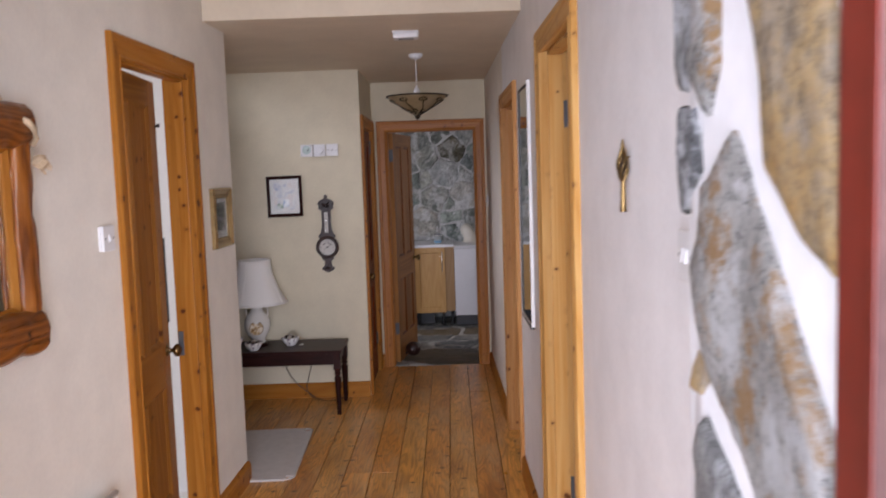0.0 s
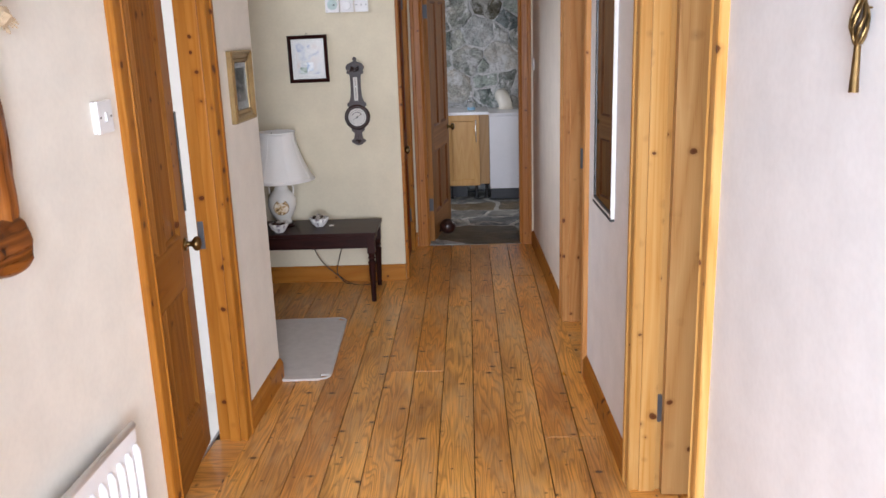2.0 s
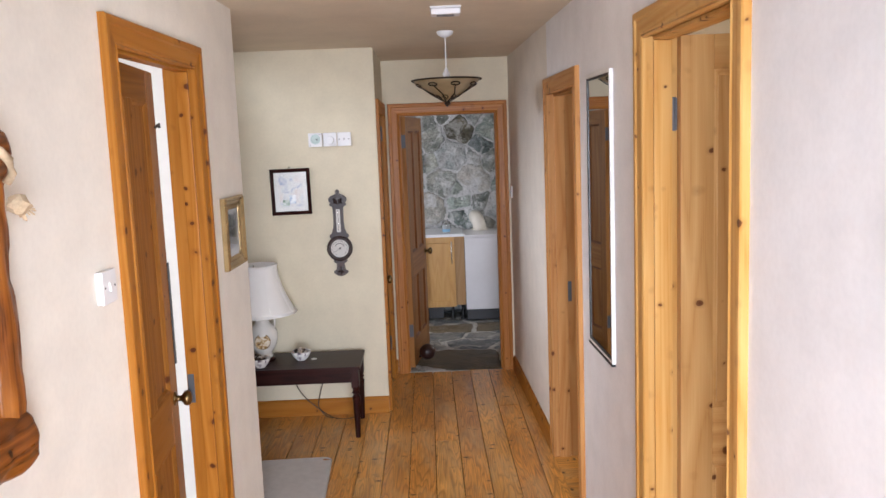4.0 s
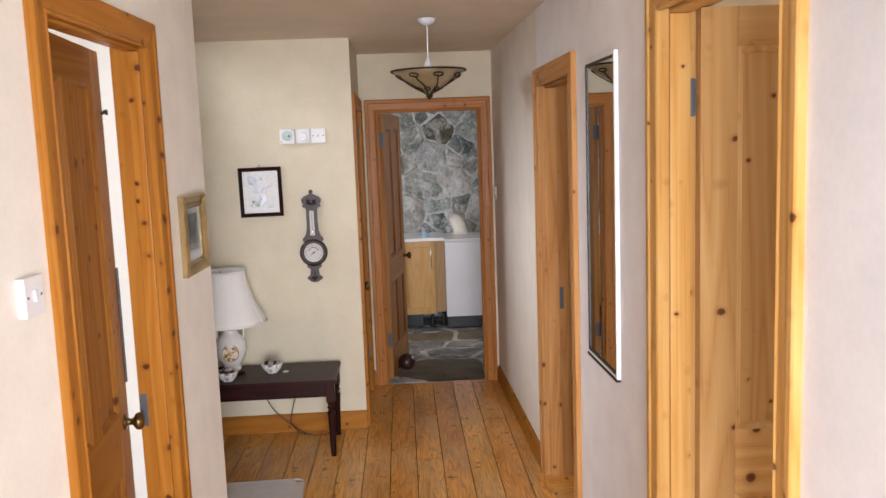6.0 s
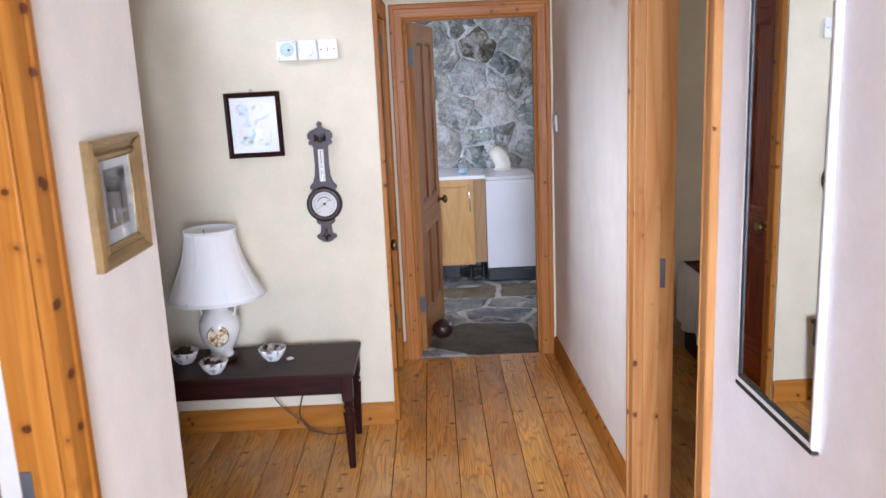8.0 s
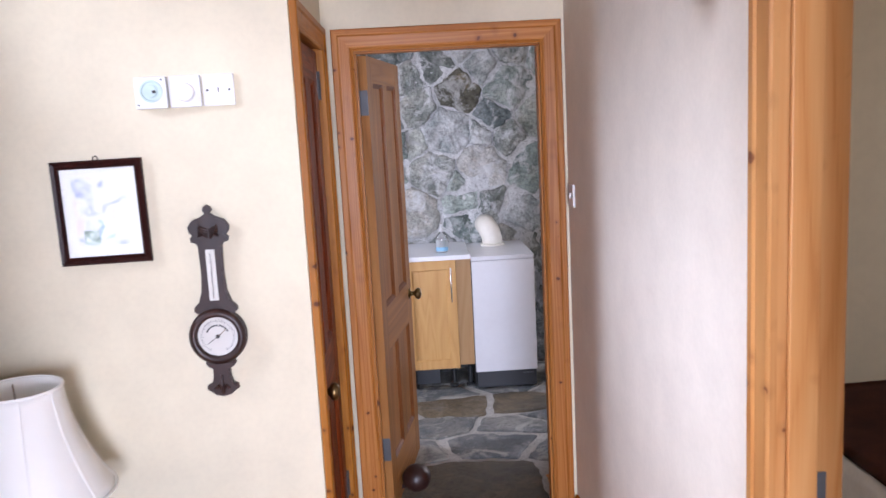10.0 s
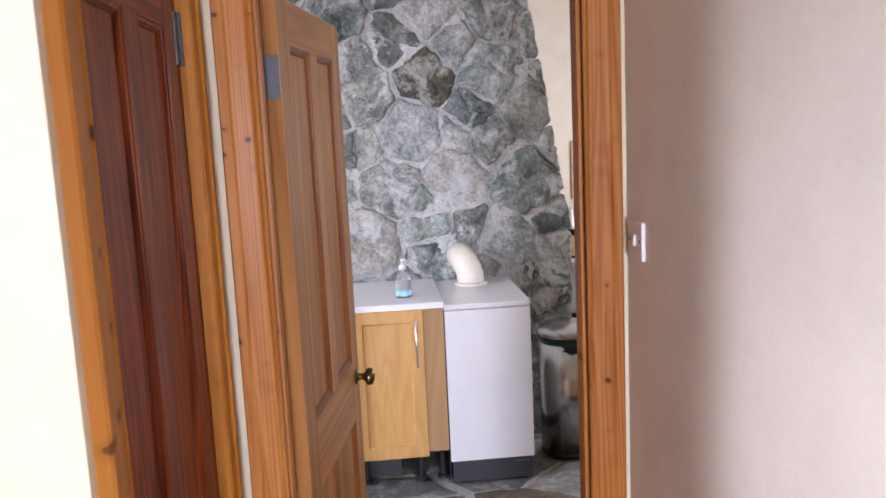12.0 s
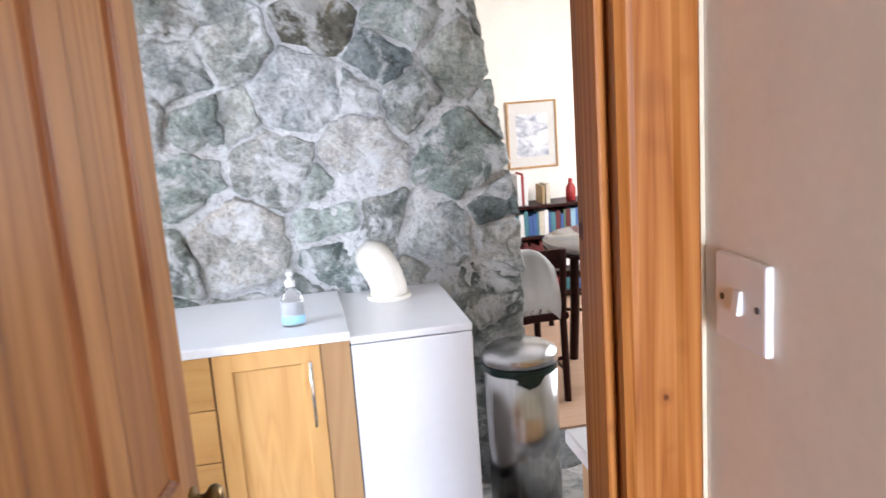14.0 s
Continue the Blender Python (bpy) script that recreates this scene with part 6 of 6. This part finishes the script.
def dining_chair(m, back):
    c = thing("dining_chair" if back else "stool", m, "dark wooden low-backed chair with a patterned seat pad" if back else "dark wooden stool with a grey patterned seat pad", "chair" if back else "stool")
    part("seat", box(-0.21, 0.21, -0.21, 0.21, 0.42, 0.455, 0.01), MAHOG_X, c)
    part("seat_pad", box(-0.20, 0.20, -0.20, 0.20, 0.456, 0.495, 0.015), CROCK, c, "grey patterned seat pad")
    for x in (-0.185, 0.185):
        part("leg", tube([(x, -0.185, 0.0), (x, -0.18, 0.42)], 0.018, 10), MAHOG_U, c)
        part("leg", tube([(x, 0.205, 0.0), (x, 0.185, 0.42), (x, 0.215, 0.775 if back else 0.43)], 0.018, 10), MAHOG_U, c)
        part("stretcher", tube([(x, -0.18, 0.16), (x, 0.195, 0.16)], 0.010, 8), MAHOG_U, c)
    for y, z in ((-0.18, 0.22), (0.19, 0.22)):
        part("stretcher", tube([(-0.18, y, z), (0.18, y, z)], 0.010, 8), MAHOG_U, c)
    if back:
        part("back_rail", box(-0.18, 0.18, 0.20, 0.22, 0.68, 0.775, 0.004), MAHOG_X, c)
    return c


dining_chair(pose(1.72, 10.25, 0.012, 0, 0, 150), False)
dining_chair(pose(1.13, 9.44, 0.012, 0, 0, 184), True)
cl = bmesh.new()
grid = []
for j in range(23):
    t = j / 22
    row = []
    for i in range(15):
        u = i / 14
        fall = 0.10 * max(0.0, (u - 0.55) / 0.45) ** 2
        fold = 0.010 * math.sin(11 * u + 4 * t)
        if t < 0.55:
            y, z = 9.182 - 0.010 * (0.55 - t) + fold, 0.46 + 0.10 * u + (0.344 - 0.10 * u) * t / 0.55
        elif t < 0.65:
            y, z = 9.182 + 0.42 * (t - 0.55) + fold * 0.4, 0.804 + 0.006 * math.sin((t - 0.55) * 31.4)
        else:
            y, z = 9.252 + fold, 0.804 - 0.55 * (t - 0.65)
        row.append(cl.verts.new((0.99 + 0.29 * u + 0.01 * math.sin(7 * t), y, z - fall)))
    grid.append(row)
for a, b in zip(grid, grid[1:]):
    for i in range(14):
        cl.faces.new((a[i], a[i + 1], b[i + 1], b[i]))
bmesh.ops.solidify(cl, geom=cl.faces[:], thickness=0.006)
solid("white_cloth", cl, plain("white_cotton", (0.82, 0.82, 0.82), 0.9, wear=0.03), "white cloth draped over a dining chair", "cloth", smooth=True)

bk = thing("bookcase", pose(1.95, 11.38, 0.012), "low dark mahogany bookcase filled with books", "bookcase")
part("back", box(-0.42, 0.42, -0.012, 0.0, 0.0, 0.70), MAHOG_X, bk)
for x in (-0.44, 0.42):
    part("side", box(x, x + 0.02, -0.28, 0.0, 0.0, 0.70, 0.002), MAHOG_U, bk)
for z in (0.04, 0.245, 0.46, 0.68):
    part("shelf", box(-0.4195, 0.4195, -0.278, -0.013, z, z + 0.02, 0.002), MAHOG_X, bk)
COVERS = [plain("book_cover_" + n, c, 0.6, wear=0.1) for n, c in (("teal", (0.06, 0.20, 0.24)), ("blue", (0.05, 0.11, 0.30)), ("cream", (0.62, 0.56, 0.44)), ("red", (0.38, 0.03, 0.03)), ("green", (0.10, 0.18, 0.10)), ("white", (0.75, 0.74, 0.72)), ("maroon", (0.12, 0.015, 0.015)), ("sky", (0.28, 0.45, 0.58)), ("tan", (0.42, 0.28, 0.14)))]
random.seed(11)
for z, h, dark in ((0.0615, 0.15, False), (0.2665, 0.17, True), (0.4815, 0.175, False)):
    x = -0.41
    while x < 0.36:
        w = random.uniform(0.014, 0.038)
        hh = h * random.uniform(0.8, 1.05)
        cover = COVERS[6] if dark else random.choice(COVERS)
        b = solid("book", box(0, w - 0.0015, 0, 0.14, 0, hh, 0.0015), cover, "small hardback book on a dark shelf" if not dark else "maroon bound book on a dark shelf", "book", "books in the bookcase", m=pose(1.95 + x, 11.38 - 0.25, z + 0.012 - 0.0015))
        x += w + 0.001
for x, w, h, c in ((-0.30, 0.03, 0.22, 5), (-0.265, 0.012, 0.23, 3), (-0.25, 0.025, 0.21, 5), (-0.12, 0.02, 0.13, 8), (-0.09, 0.03, 0.14, 2)):
    solid("book", box(0, w, 0, 0.16, 0, h, 0.0015), COVERS[c], "upright book on top of the bookcase", "book", "books on the bookcase", m=pose(1.95 + x, 11.15, 0.7125, 0, 0, 0))
fig = lathe(((0.0, 0.0), (0.045, 0.0), (0.05, 0.03), (0.035, 0.06), (0.04, 0.10), (0.02, 0.13), (0.028, 0.155), (0.0, 0.18)), 18, wobble=lambda a, z: 1 + 0.1 * math.sin(3 * a))
solid("white_ornament", fig, PORCELAIN, "white porcelain ornament on the bookcase", "ornament", m=pose(1.60, 11.2, 0.7125), smooth=True)
solid("red_bottle", lathe(((0.0, 0.0), (0.035, 0.0), (0.035, 0.09), (0.014, 0.13), (0.014, 0.16), (0.0, 0.16)), 18), COVERS[3], "small red bottle on the bookcase", "bottle", m=pose(2.06, 11.2, 0.7125), smooth=True)
fr = thing("framed_landscape", face((3.2, 11.4), (-2.0, 11.4)) @ pose(3.2 - 1.85, 0, 1.195), "thin pale wooden frame with a grey landscape print", "picture")
part("frame", moulding(-0.19, 0.19, -0.245, 0.245, ((0.0, 0.001), (0.0, 0.016), (0.004, 0.018), (0.014, 0.014), (0.0145, 0.008))), SIDE_U, fr)
part("mount", box(-0.178, 0.178, 0.002, 0.006, -0.233, 0.233), CARD, fr)
part("print", box(-0.12, 0.12, 0.0065, 0.0075, -0.16, 0.15), PIC_FAR, fr)


# ---- masonry ----
def clip(poly, px, py, nx, ny):
    """The part of a polygon on the side of a line away from its normal."""
    out = []
    for (x0, y0), (x1, y1) in zip(poly, poly[1:] + poly[:1]):
        a, b = (x0 - px) * nx + (y0 - py) * ny, (x1 - px) * nx + (y1 - py) * ny
        if a <= 0:
            out.append((x0, y0))
        if a * b < 0:
            t = a / (a - b)
            out.append((x0 + t * (x1 - x0), y0 + t * (y1 - y0)))
    return out


def cells(seeds, outline, gap, size=None):
    """Stones: the ground nearest to each seed, drawn back by half a joint; size: a radius for each, to let large ones spread."""
    made = []
    for i, (x, y) in enumerate(seeds):
        poly = list(outline)
        for k, (u, v) in enumerate(seeds):
            if k != i:
                d = math.hypot(u - x, v - y)
                nx, ny = (u - x) / d, (v - y) / d
                lean = (size[i] ** 2 - size[k] ** 2) / (2 * d) if size else 0.0
                g = gap * max(0.05, 0.5 + 1.3 * noise.noise((i * 0.7 + k * 0.7 + 0.37, abs(i - k) * 0.9 + 0.2, 0.3)))
                poly = clip(poly, (x + u) / 2 - nx * (g - lean), (y + v) / 2 - ny * (g - lean), nx, ny)
                if len(poly) < 3:
                    break
        if len(poly) >= 3:
            made.append(poly)
    return made


def rounded(poly, step, rough, seed):
    """The outline with its corners eased and its edges broken."""
    pts = [Vector(p) for p in poly]
    n = len(pts)
    eased = []
    for i in range(n):
        a, b, c = pts[i - 1], pts[i], pts[(i + 1) % n]
        eased += [b.lerp(a, 0.09), b.lerp((a + c) / 2, 0.02), b.lerp(c, 0.09)]
    out = []
    for a, b in zip(eased, eased[1:] + eased[:1]):
        k = max(1, int((b - a).length / step))
        out += [a.lerp(b, j / k) for j in range(k)]
    mid = sum(out, Vector((0, 0))) / len(out)
    return [p + (p - mid).normalized() * rough * (0.7 * noise.noise((p.x * 13 + seed, p.y * 13, seed)) + 0.6 * noise.noise((p.x * 40 + seed, p.y * 40, seed))) for p in out], mid


def stone(poly, seed, depth, proud, step=0.045, rough=0.012):
    """One stone, its face toward +z, built round its outline."""
    rim, mid = rounded(poly, step, rough, seed)
    bm = bmesh.new()
    levels = ((1.0, -depth), (1.0, 0.2 * proud), (0.955, 0.78 * proud), (0.84, 1.0 * proud), (0.66, 1.05 * proud), (0.45, 1.08 * proud), (0.22, 1.08 * proud))
    rings = []
    tx, ty = noise.noise((seed, 1, 0)) * 5 * proud, noise.noise((seed, 0, 1)) * 5 * proud
    for k, z in levels:
        row = []
        for p in rim:
            q = mid + (p - mid) * k
            dz = 0.0 if z < 0 else (q.x - mid.x) * tx + (q.y - mid.y) * ty + proud * (0.9 * noise.noise((q.x * 9, q.y * 9, seed)) + 0.35 * noise.noise((q.x * 31, q.y * 31, seed))) * (k < 0.99)
            row.append(bm.verts.new((q.x, q.y, z + dz)))
        rings.append(row)
    n = len(rim)
    for a, b in zip(rings, rings[1:]):
        for i in range(n):
            j = (i + 1) % n
            bm.faces.new((a[i], a[j], b[j], b[i]))
    c = bm.verts.new((mid.x, mid.y, proud * (1.08 + 0.4 * noise.noise((mid.x * 11, mid.y * 11, seed)))))
    for i in range(n):
        bm.faces.new((rings[-1][i], rings[-1][(i + 1) % n], c))
    return bm


def filled(known, x0, x1, y0, y1, spacing, seed):
    """Seeds for the rest of a face, no nearer to one another than the spacing."""
    rng = random.Random(seed)
    out = list(known)
    for _ in range(4000):
        p = (rng.uniform(x0, x1), rng.uniform(y0, y1))
        if all(math.hypot((p[0] - q[0]), (p[1] - q[1])) > spacing for q in out):
            out.append(p)
    return out


# the stone chimney between kitchen and dining room
SY = 8.60
CHIM = [(-1.98, 0.0), (0.90, 0.0), (0.945, 0.70), (0.955, 1.08), (0.885, 1.45), (0.835, 1.80), (0.77, 2.15), (0.66, 2.70), (-1.98, 2.70)]
core = bmesh.new()
lay = []
for y, inset in ((0.0, 0.035), (0.75, 0.035)):
    lay.append([core.verts.new((x - (inset if x > 0 else 0), y, z)) for x, z in CHIM])
core.faces.new(lay[0]), core.faces.new(lay[1][::-1])
for i in range(len(CHIM)):
    j = (i + 1) % len(CHIM)
    core.faces.new((lay[0][j], lay[0][i], lay[1][i], lay[1][j]))
bmesh.ops.recalc_face_normals(core, faces=core.faces)
bmesh.ops.triangulate(core, faces=core.faces)
chimney = solid("stone_chimney", core, MORTAR, "tapering grey rubble chimney wall with white mortar joints", "stone wall", kind="structure", m=pose(0, SY, 0))
CENTRES = [(0.22, 1.86, 0.117), (0.57, 1.88, 0.134), (0.75, 1.68, 0.125), (-0.04, 1.77, 0.10), (-0.28, 1.69, 0.10), (0.14, 1.61, 0.142), (0.47, 1.69, 0.08), (0.55, 1.55, 0.092), (0.38, 1.57, 0.05), (0.36, 1.37, 0.125), (0.03, 1.34, 0.125), (0.73, 1.33, 0.160), (-0.22, 1.51, 0.084), (-0.07, 1.52, 0.05), (-0.28, 1.30, 0.10), (-0.13, 1.07, 0.159), (0.22, 1.13, 0.075), (0.24, 0.98, 0.084), (0.63, 1.04, 0.117), (0.85, 1.14, 0.084), (0.87, 0.99, 0.075), (0.78, 0.79, 0.10), (0.42, 1.09, 0.058), (-0.33, 1.02, 0.067), (-0.10, 1.96, 0.084), (-0.26, 1.93, 0.084), (0.21, 1.25, 0.05), (0.40, 2.02, 0.08), (0.08, 2.06, 0.10), (0.60, 2.14, 0.11), (0.25, 2.20, 0.11), (0.55, 0.86, 0.09)]
SEEDS = filled([c[:2] for c in CENTRES], -1.95, 0.90, 0.05, 2.65, 0.21, 4)
SIZES = [c[2] for c in CENTRES] + [0.105 + 0.04 * noise.noise((k * 3.1, 0.5, 0)) for k in range(len(SEEDS) - len(CENTRES))]
for i, poly in enumerate(cells(SEEDS, CHIM, 0.011, SIZES)):
    cx = sum(p[0] for p in poly) / len(poly)
    cz = sum(p[1] for p in poly) / len(poly)
    brown = abs(cx - 0.22) < 0.08 and abs(cz - 1.87) < 0.08
    bm = moved(stone(poly, i * 1.7, 0.05, 0.036 + 0.018 * noise.noise((i * 1.37, 5, 0)), 0.022, 0.022), pose(0, 0.012, 0, 90))
    bmesh.ops.recalc_face_normals(bm, faces=bm.faces)
    part("stone", bm, STONE_BROWN if brown else STONE, chimney, "brown stained stone" if brown else "")
# rough pointing smeared between the stones
pt = bmesh.new()
NX, NZ = 150, 130
lattice = [[None] * (NZ + 1) for _ in range(NX + 1)]
for i in range(NX + 1):
    for j in range(NZ + 1):
        x, z = -0.62 + 1.55 * i / NX, 0.62 + 1.9 * j / NZ
        lim = 0.93 if z < 1.08 else 0.93 - (z - 1.08) * 0.178
        h = 0.006 + 0.009 * noise.fractal((x * 7, z * 7, 2.0), 0.9, 2.1, 5) + 0.005 * noise.noise((x * 30, z * 30, 1))
        lattice[i][j] = pt.verts.new((min(x, lim), -max(0.001, h), z))
for i in range(NX):
    for j in range(NZ):
        pt.faces.new((lattice[i][j], lattice[i + 1][j], lattice[i + 1][j + 1], lattice[i][j + 1]))
part("pointing", pt, MORTAR, chimney, "rough white pointing", True)

# the flagged floor
LONG = 1.7
KNOWN_FLAGS = [(0.06, 6.63, 0.44), (0.80, 6.62, 0.20), (0.24, 7.15, 0.20), (-0.06, 7.40, 0.15), (0.40, 7.36, 0.17), (0.08, 7.74, 0.20), (0.45, 7.73, 0.18), (0.66, 7.46, 0.14), (0.62, 7.08, 0.14), (-0.24, 7.10, 0.16)]
flat_seeds = filled([(x, y * LONG) for x, y, r in KNOWN_FLAGS], -1.9, 3.1, 6.45 * LONG, 8.9 * LONG, 0.46, 9)
flag_sizes = [r for x, y, r in KNOWN_FLAGS] + [0.2] * (len(flat_seeds) - len(KNOWN_FLAGS))
floor_bed = bpy.data.objects["kitchen_floor_bed"]
for i, poly in enumerate(cells(flat_seeds, [(-1.98, 6.308 * LONG), (3.18, 6.308 * LONG), (3.18, 8.94 * LONG), (-1.98, 8.94 * LONG)], 0.034, flag_sizes)):
    poly = [(x, y / LONG) for x, y in poly]
    cx = sum(p[0] for p in poly) / len(poly)
    cy = sum(p[1] for p in poly) / len(poly)
    pieces = [poly]
    if min(y for x, y in poly) < KY + 0.03:
        doorway = clip(clip(poly, 0.412, 0, 1, 0), -0.305, 0, -1, 0)
        if -0.3 < cx < 0.3:
            pieces = [doorway]
        else:
            pieces = [clip(poly, 0, KY + 0.02, 0, -1), clip(doorway, 0, KY + 0.012, 0, 1) if len(doorway) > 2 else []]
    brown = (abs(cx - 0.1) < 0.3 and cy < 6.9) or (7.6 < cy < 7.9 and -0.2 < cx < 0.7)
    for k, piece in enumerate(pieces):
        if len(piece) > 2:
            bm = stone(piece, 40 + i * 1.3 + k, 0.02, 0.009, 0.04, 0.022)
            bmesh.ops.recalc_face_normals(bm, faces=bm.faces)
            part("flagstone", bm, FLAG_BROWN if brown else FLAG, floor_bed, "olive brown flagstone" if brown else "", True)

# entrance: the stone reveal and the red frame
reveal = solid("entrance_reveal", box(DOORR, 0.898, 0.102, 0.516, 0, 2.118), LIMEWASH, "rough stone reveal of the entrance with broad white joints", "stone wall", kind="structure")
solid("wall_east_return", box(rx(0.60), 0.898, 0.5165, 0.6995, 0, 2.118), PAINT, "cream painted plaster beside the entrance reveal", "wall", kind="structure")
# each stone of the reveal by its corners along the wall and up, largest joints left between
RUBBLE_AT = [
    (2, ((0.545, 2.05), (0.482, 2.02), (0.478, 1.71), (0.510, 1.69), (0.540, 1.705))),
    (0, ((0.470, 1.98), (0.375, 1.96), (0.392, 1.715), (0.425, 1.66), (0.466, 1.705))),
    (2, ((0.528, 1.682), (0.468, 1.676), (0.455, 1.60), (0.514, 1.548), (0.531, 1.60))),
    (1, ((0.315, 1.95), (0.165, 1.95), (0.118, 1.70), (0.107, 1.62), (0.107, 1.52), (0.18, 1.545), (0.257, 1.602))),
    (0, ((0.343, 1.645), (0.43, 1.583), (0.507, 1.484), (0.492, 1.437), (0.412, 1.358), (0.285, 1.288), (0.24, 1.25), (0.132, 1.301), (0.107, 1.377), (0.184, 1.462), (0.249, 1.534), (0.302, 1.596))),
    (1, ((0.462, 1.392), (0.487, 1.335), (0.446, 1.330), (0.426, 1.366))),
    (2, ((0.438, 1.312), (0.470, 1.26), (0.478, 1.02), (0.31, 1.04), (0.30, 1.235), (0.354, 1.275))),
    (0, ((0.27, 1.21), (0.27, 1.06), (0.108, 1.09), (0.108, 1.27))),
    (0, ((0.49, 0.98), (0.49, 0.56), (0.32, 0.60), (0.34, 1.00))),
    (2, ((0.30, 1.02), (0.30, 0.62), (0.108, 0.58), (0.108, 1.05))),
    (1, ((0.49, 0.52), (0.49, 0.10), (0.26, 0.04), (0.28, 0.55))),
    (0, ((0.25, 0.56), (0.23, 0.06), (0.108, 0.04), (0.108, 0.54))),
]
for i, (which, poly) in enumerate(RUBBLE_AT):
    bm = stone([(y, z) for y, z in poly], 80 + i * 2.1, 0.006, 0.011, 0.02, 0.010)
    moved(bm, Matrix(((0, 0, -1, DOORR - 0.002), (1, 0, 0, 0), (0, 1, 0, 0), (0, 0, 0, 1))))
    bmesh.ops.recalc_face_normals(bm, faces=bm.faces)
    part("stone", bm, (OCHRE, OCHRE_DEEP, DARK_SLATE)[which], reveal, ("grey stone with ochre stains", "ochre stone", "dark grey stone")[which], True)
edge_bm = bmesh.new()
col_n = 40
for i in range(col_n + 1):
    z = 2.11 * i / col_n
    yy = 0.506 + 0.022 * noise.noise((z * 3.0, 0.4, 0)) + 0.020 * noise.noise((z * 11, 2.4, 0)) + 0.022 * max(0.0, 1 - abs(z - 1.49) / 0.05)
    edge_bm.verts.new((DOORR - 0.002, yy - 0.05, z)), edge_bm.verts.new((DOORR - 0.006, yy - 0.02, z)), edge_bm.verts.new((DOORR + 0.012, yy, z)), edge_bm.verts.new((rx(0.7) + 0.01, max(yy + 0.03, 0.53), z))
edge_bm.verts.ensure_lookup_table()
for i in range(col_n):
    for k in range(3):
        a, b = 4 * i + k, 4 * (i + 1) + k
        edge_bm.faces.new([edge_bm.verts[q] for q in (a, a + 1, b + 1, b)])
bmesh.ops.recalc_face_normals(edge_bm, faces=edge_bm.faces)
part("lime_edge", edge_bm, LIMEWASH, reveal, "thick ragged white lime edge", True)
door0 = thing("entrance_frame", pose(0, 0, 0), "glossy red painted entrance door frame", "door frame", kind="structure")
part("jamb", box(DOORR - 0.012, DOORR + 0.07, 0.0, 0.1, -0.02, 2.10, 0.006), RED, door0)
part("weather_strip", box(DOORR - 0.0165, DOORR - 0.0125, 0.004, 0.030, 0.012, 2.095, 0.001), plain("chalky_pink_strip", (0.36, 0.20, 0.19), 0.7, wear=0.2), door0, "chalky worn strip along the red jamb")
part("bead", box(DOORR - 0.0175, DOORR - 0.0125, 0.032, 0.040, 0.012, 2.095, 0.002), RED, door0)
part("jamb", box(DOORL - 0.07, DOORL + 0.012, 0.0, 0.098, -0.02, 2.10, 0.006), RED, door0)
part("head", box(DOORL - 0.07, DOORR + 0.07, 0.0, 0.098, 2.1005, 2.18, 0.006), RED, door0)
part("threshold", box(DOORL + 0.0125, DOORR - 0.0125, 0.0, 0.225, -0.019, 0.012, 0.006), RED, door0)
switch("double_light_switch", RIGHT @ pose(on_right(0.852), 0.0, 1.457), 2, "white plastic double light switch beside the stone reveal", deep=0.009)

# ---- floorboards ----
floor = tagged(bpy.data.objects["floor_base"], "worn varnished pine floorboards of the hall")
floor.name = "floor"
BW, X0 = 0.1425, -0.413
board_meshes = {}
rng = random.Random(21)


def board(x0, x1, y0, y1):
    key = (round(x1 - x0, 3), round(y1 - y0, 2))
    if key not in board_meshes:
        w, l = (x1 - x0) / 2 - 0.0017, (y1 - y0) / 2 - 0.0004
        board_meshes[key] = mesh_of("floorboard", box(-w, w, -l, l, -0.022, 0.0, 0.0012), BOARD)
    o = new("floorboard", board_meshes[key])
    o.parent = floor
    o.matrix_basis = pose((x0 + x1) / 2, (y0 + y1) / 2, rng.uniform(-0.0012, 0.0006))


for k in range(-16, 8):
    a, b = X0 + BW * k, X0 + BW * (k + 1)
    south, north = 0.23, END + 0.002
    if b <= lx(CORNER) - 0.02:
        south, north = CORNER - 0.06, 5.42
    elif b < -0.40:
        north = 5.44
    if a > 0.44:
        b = 0.70
    if a > 0.60:
        continue
    cuts = [south]
    while north - cuts[-1] > 2.6:
        cuts.append(round(cuts[-1] + rng.choice((2.3, 2.9, 3.6, 4.1)), 2))
    cuts.append(north)
    for y0, y1 in zip(cuts, cuts[1:]):
        board(a, b, y0, y1)
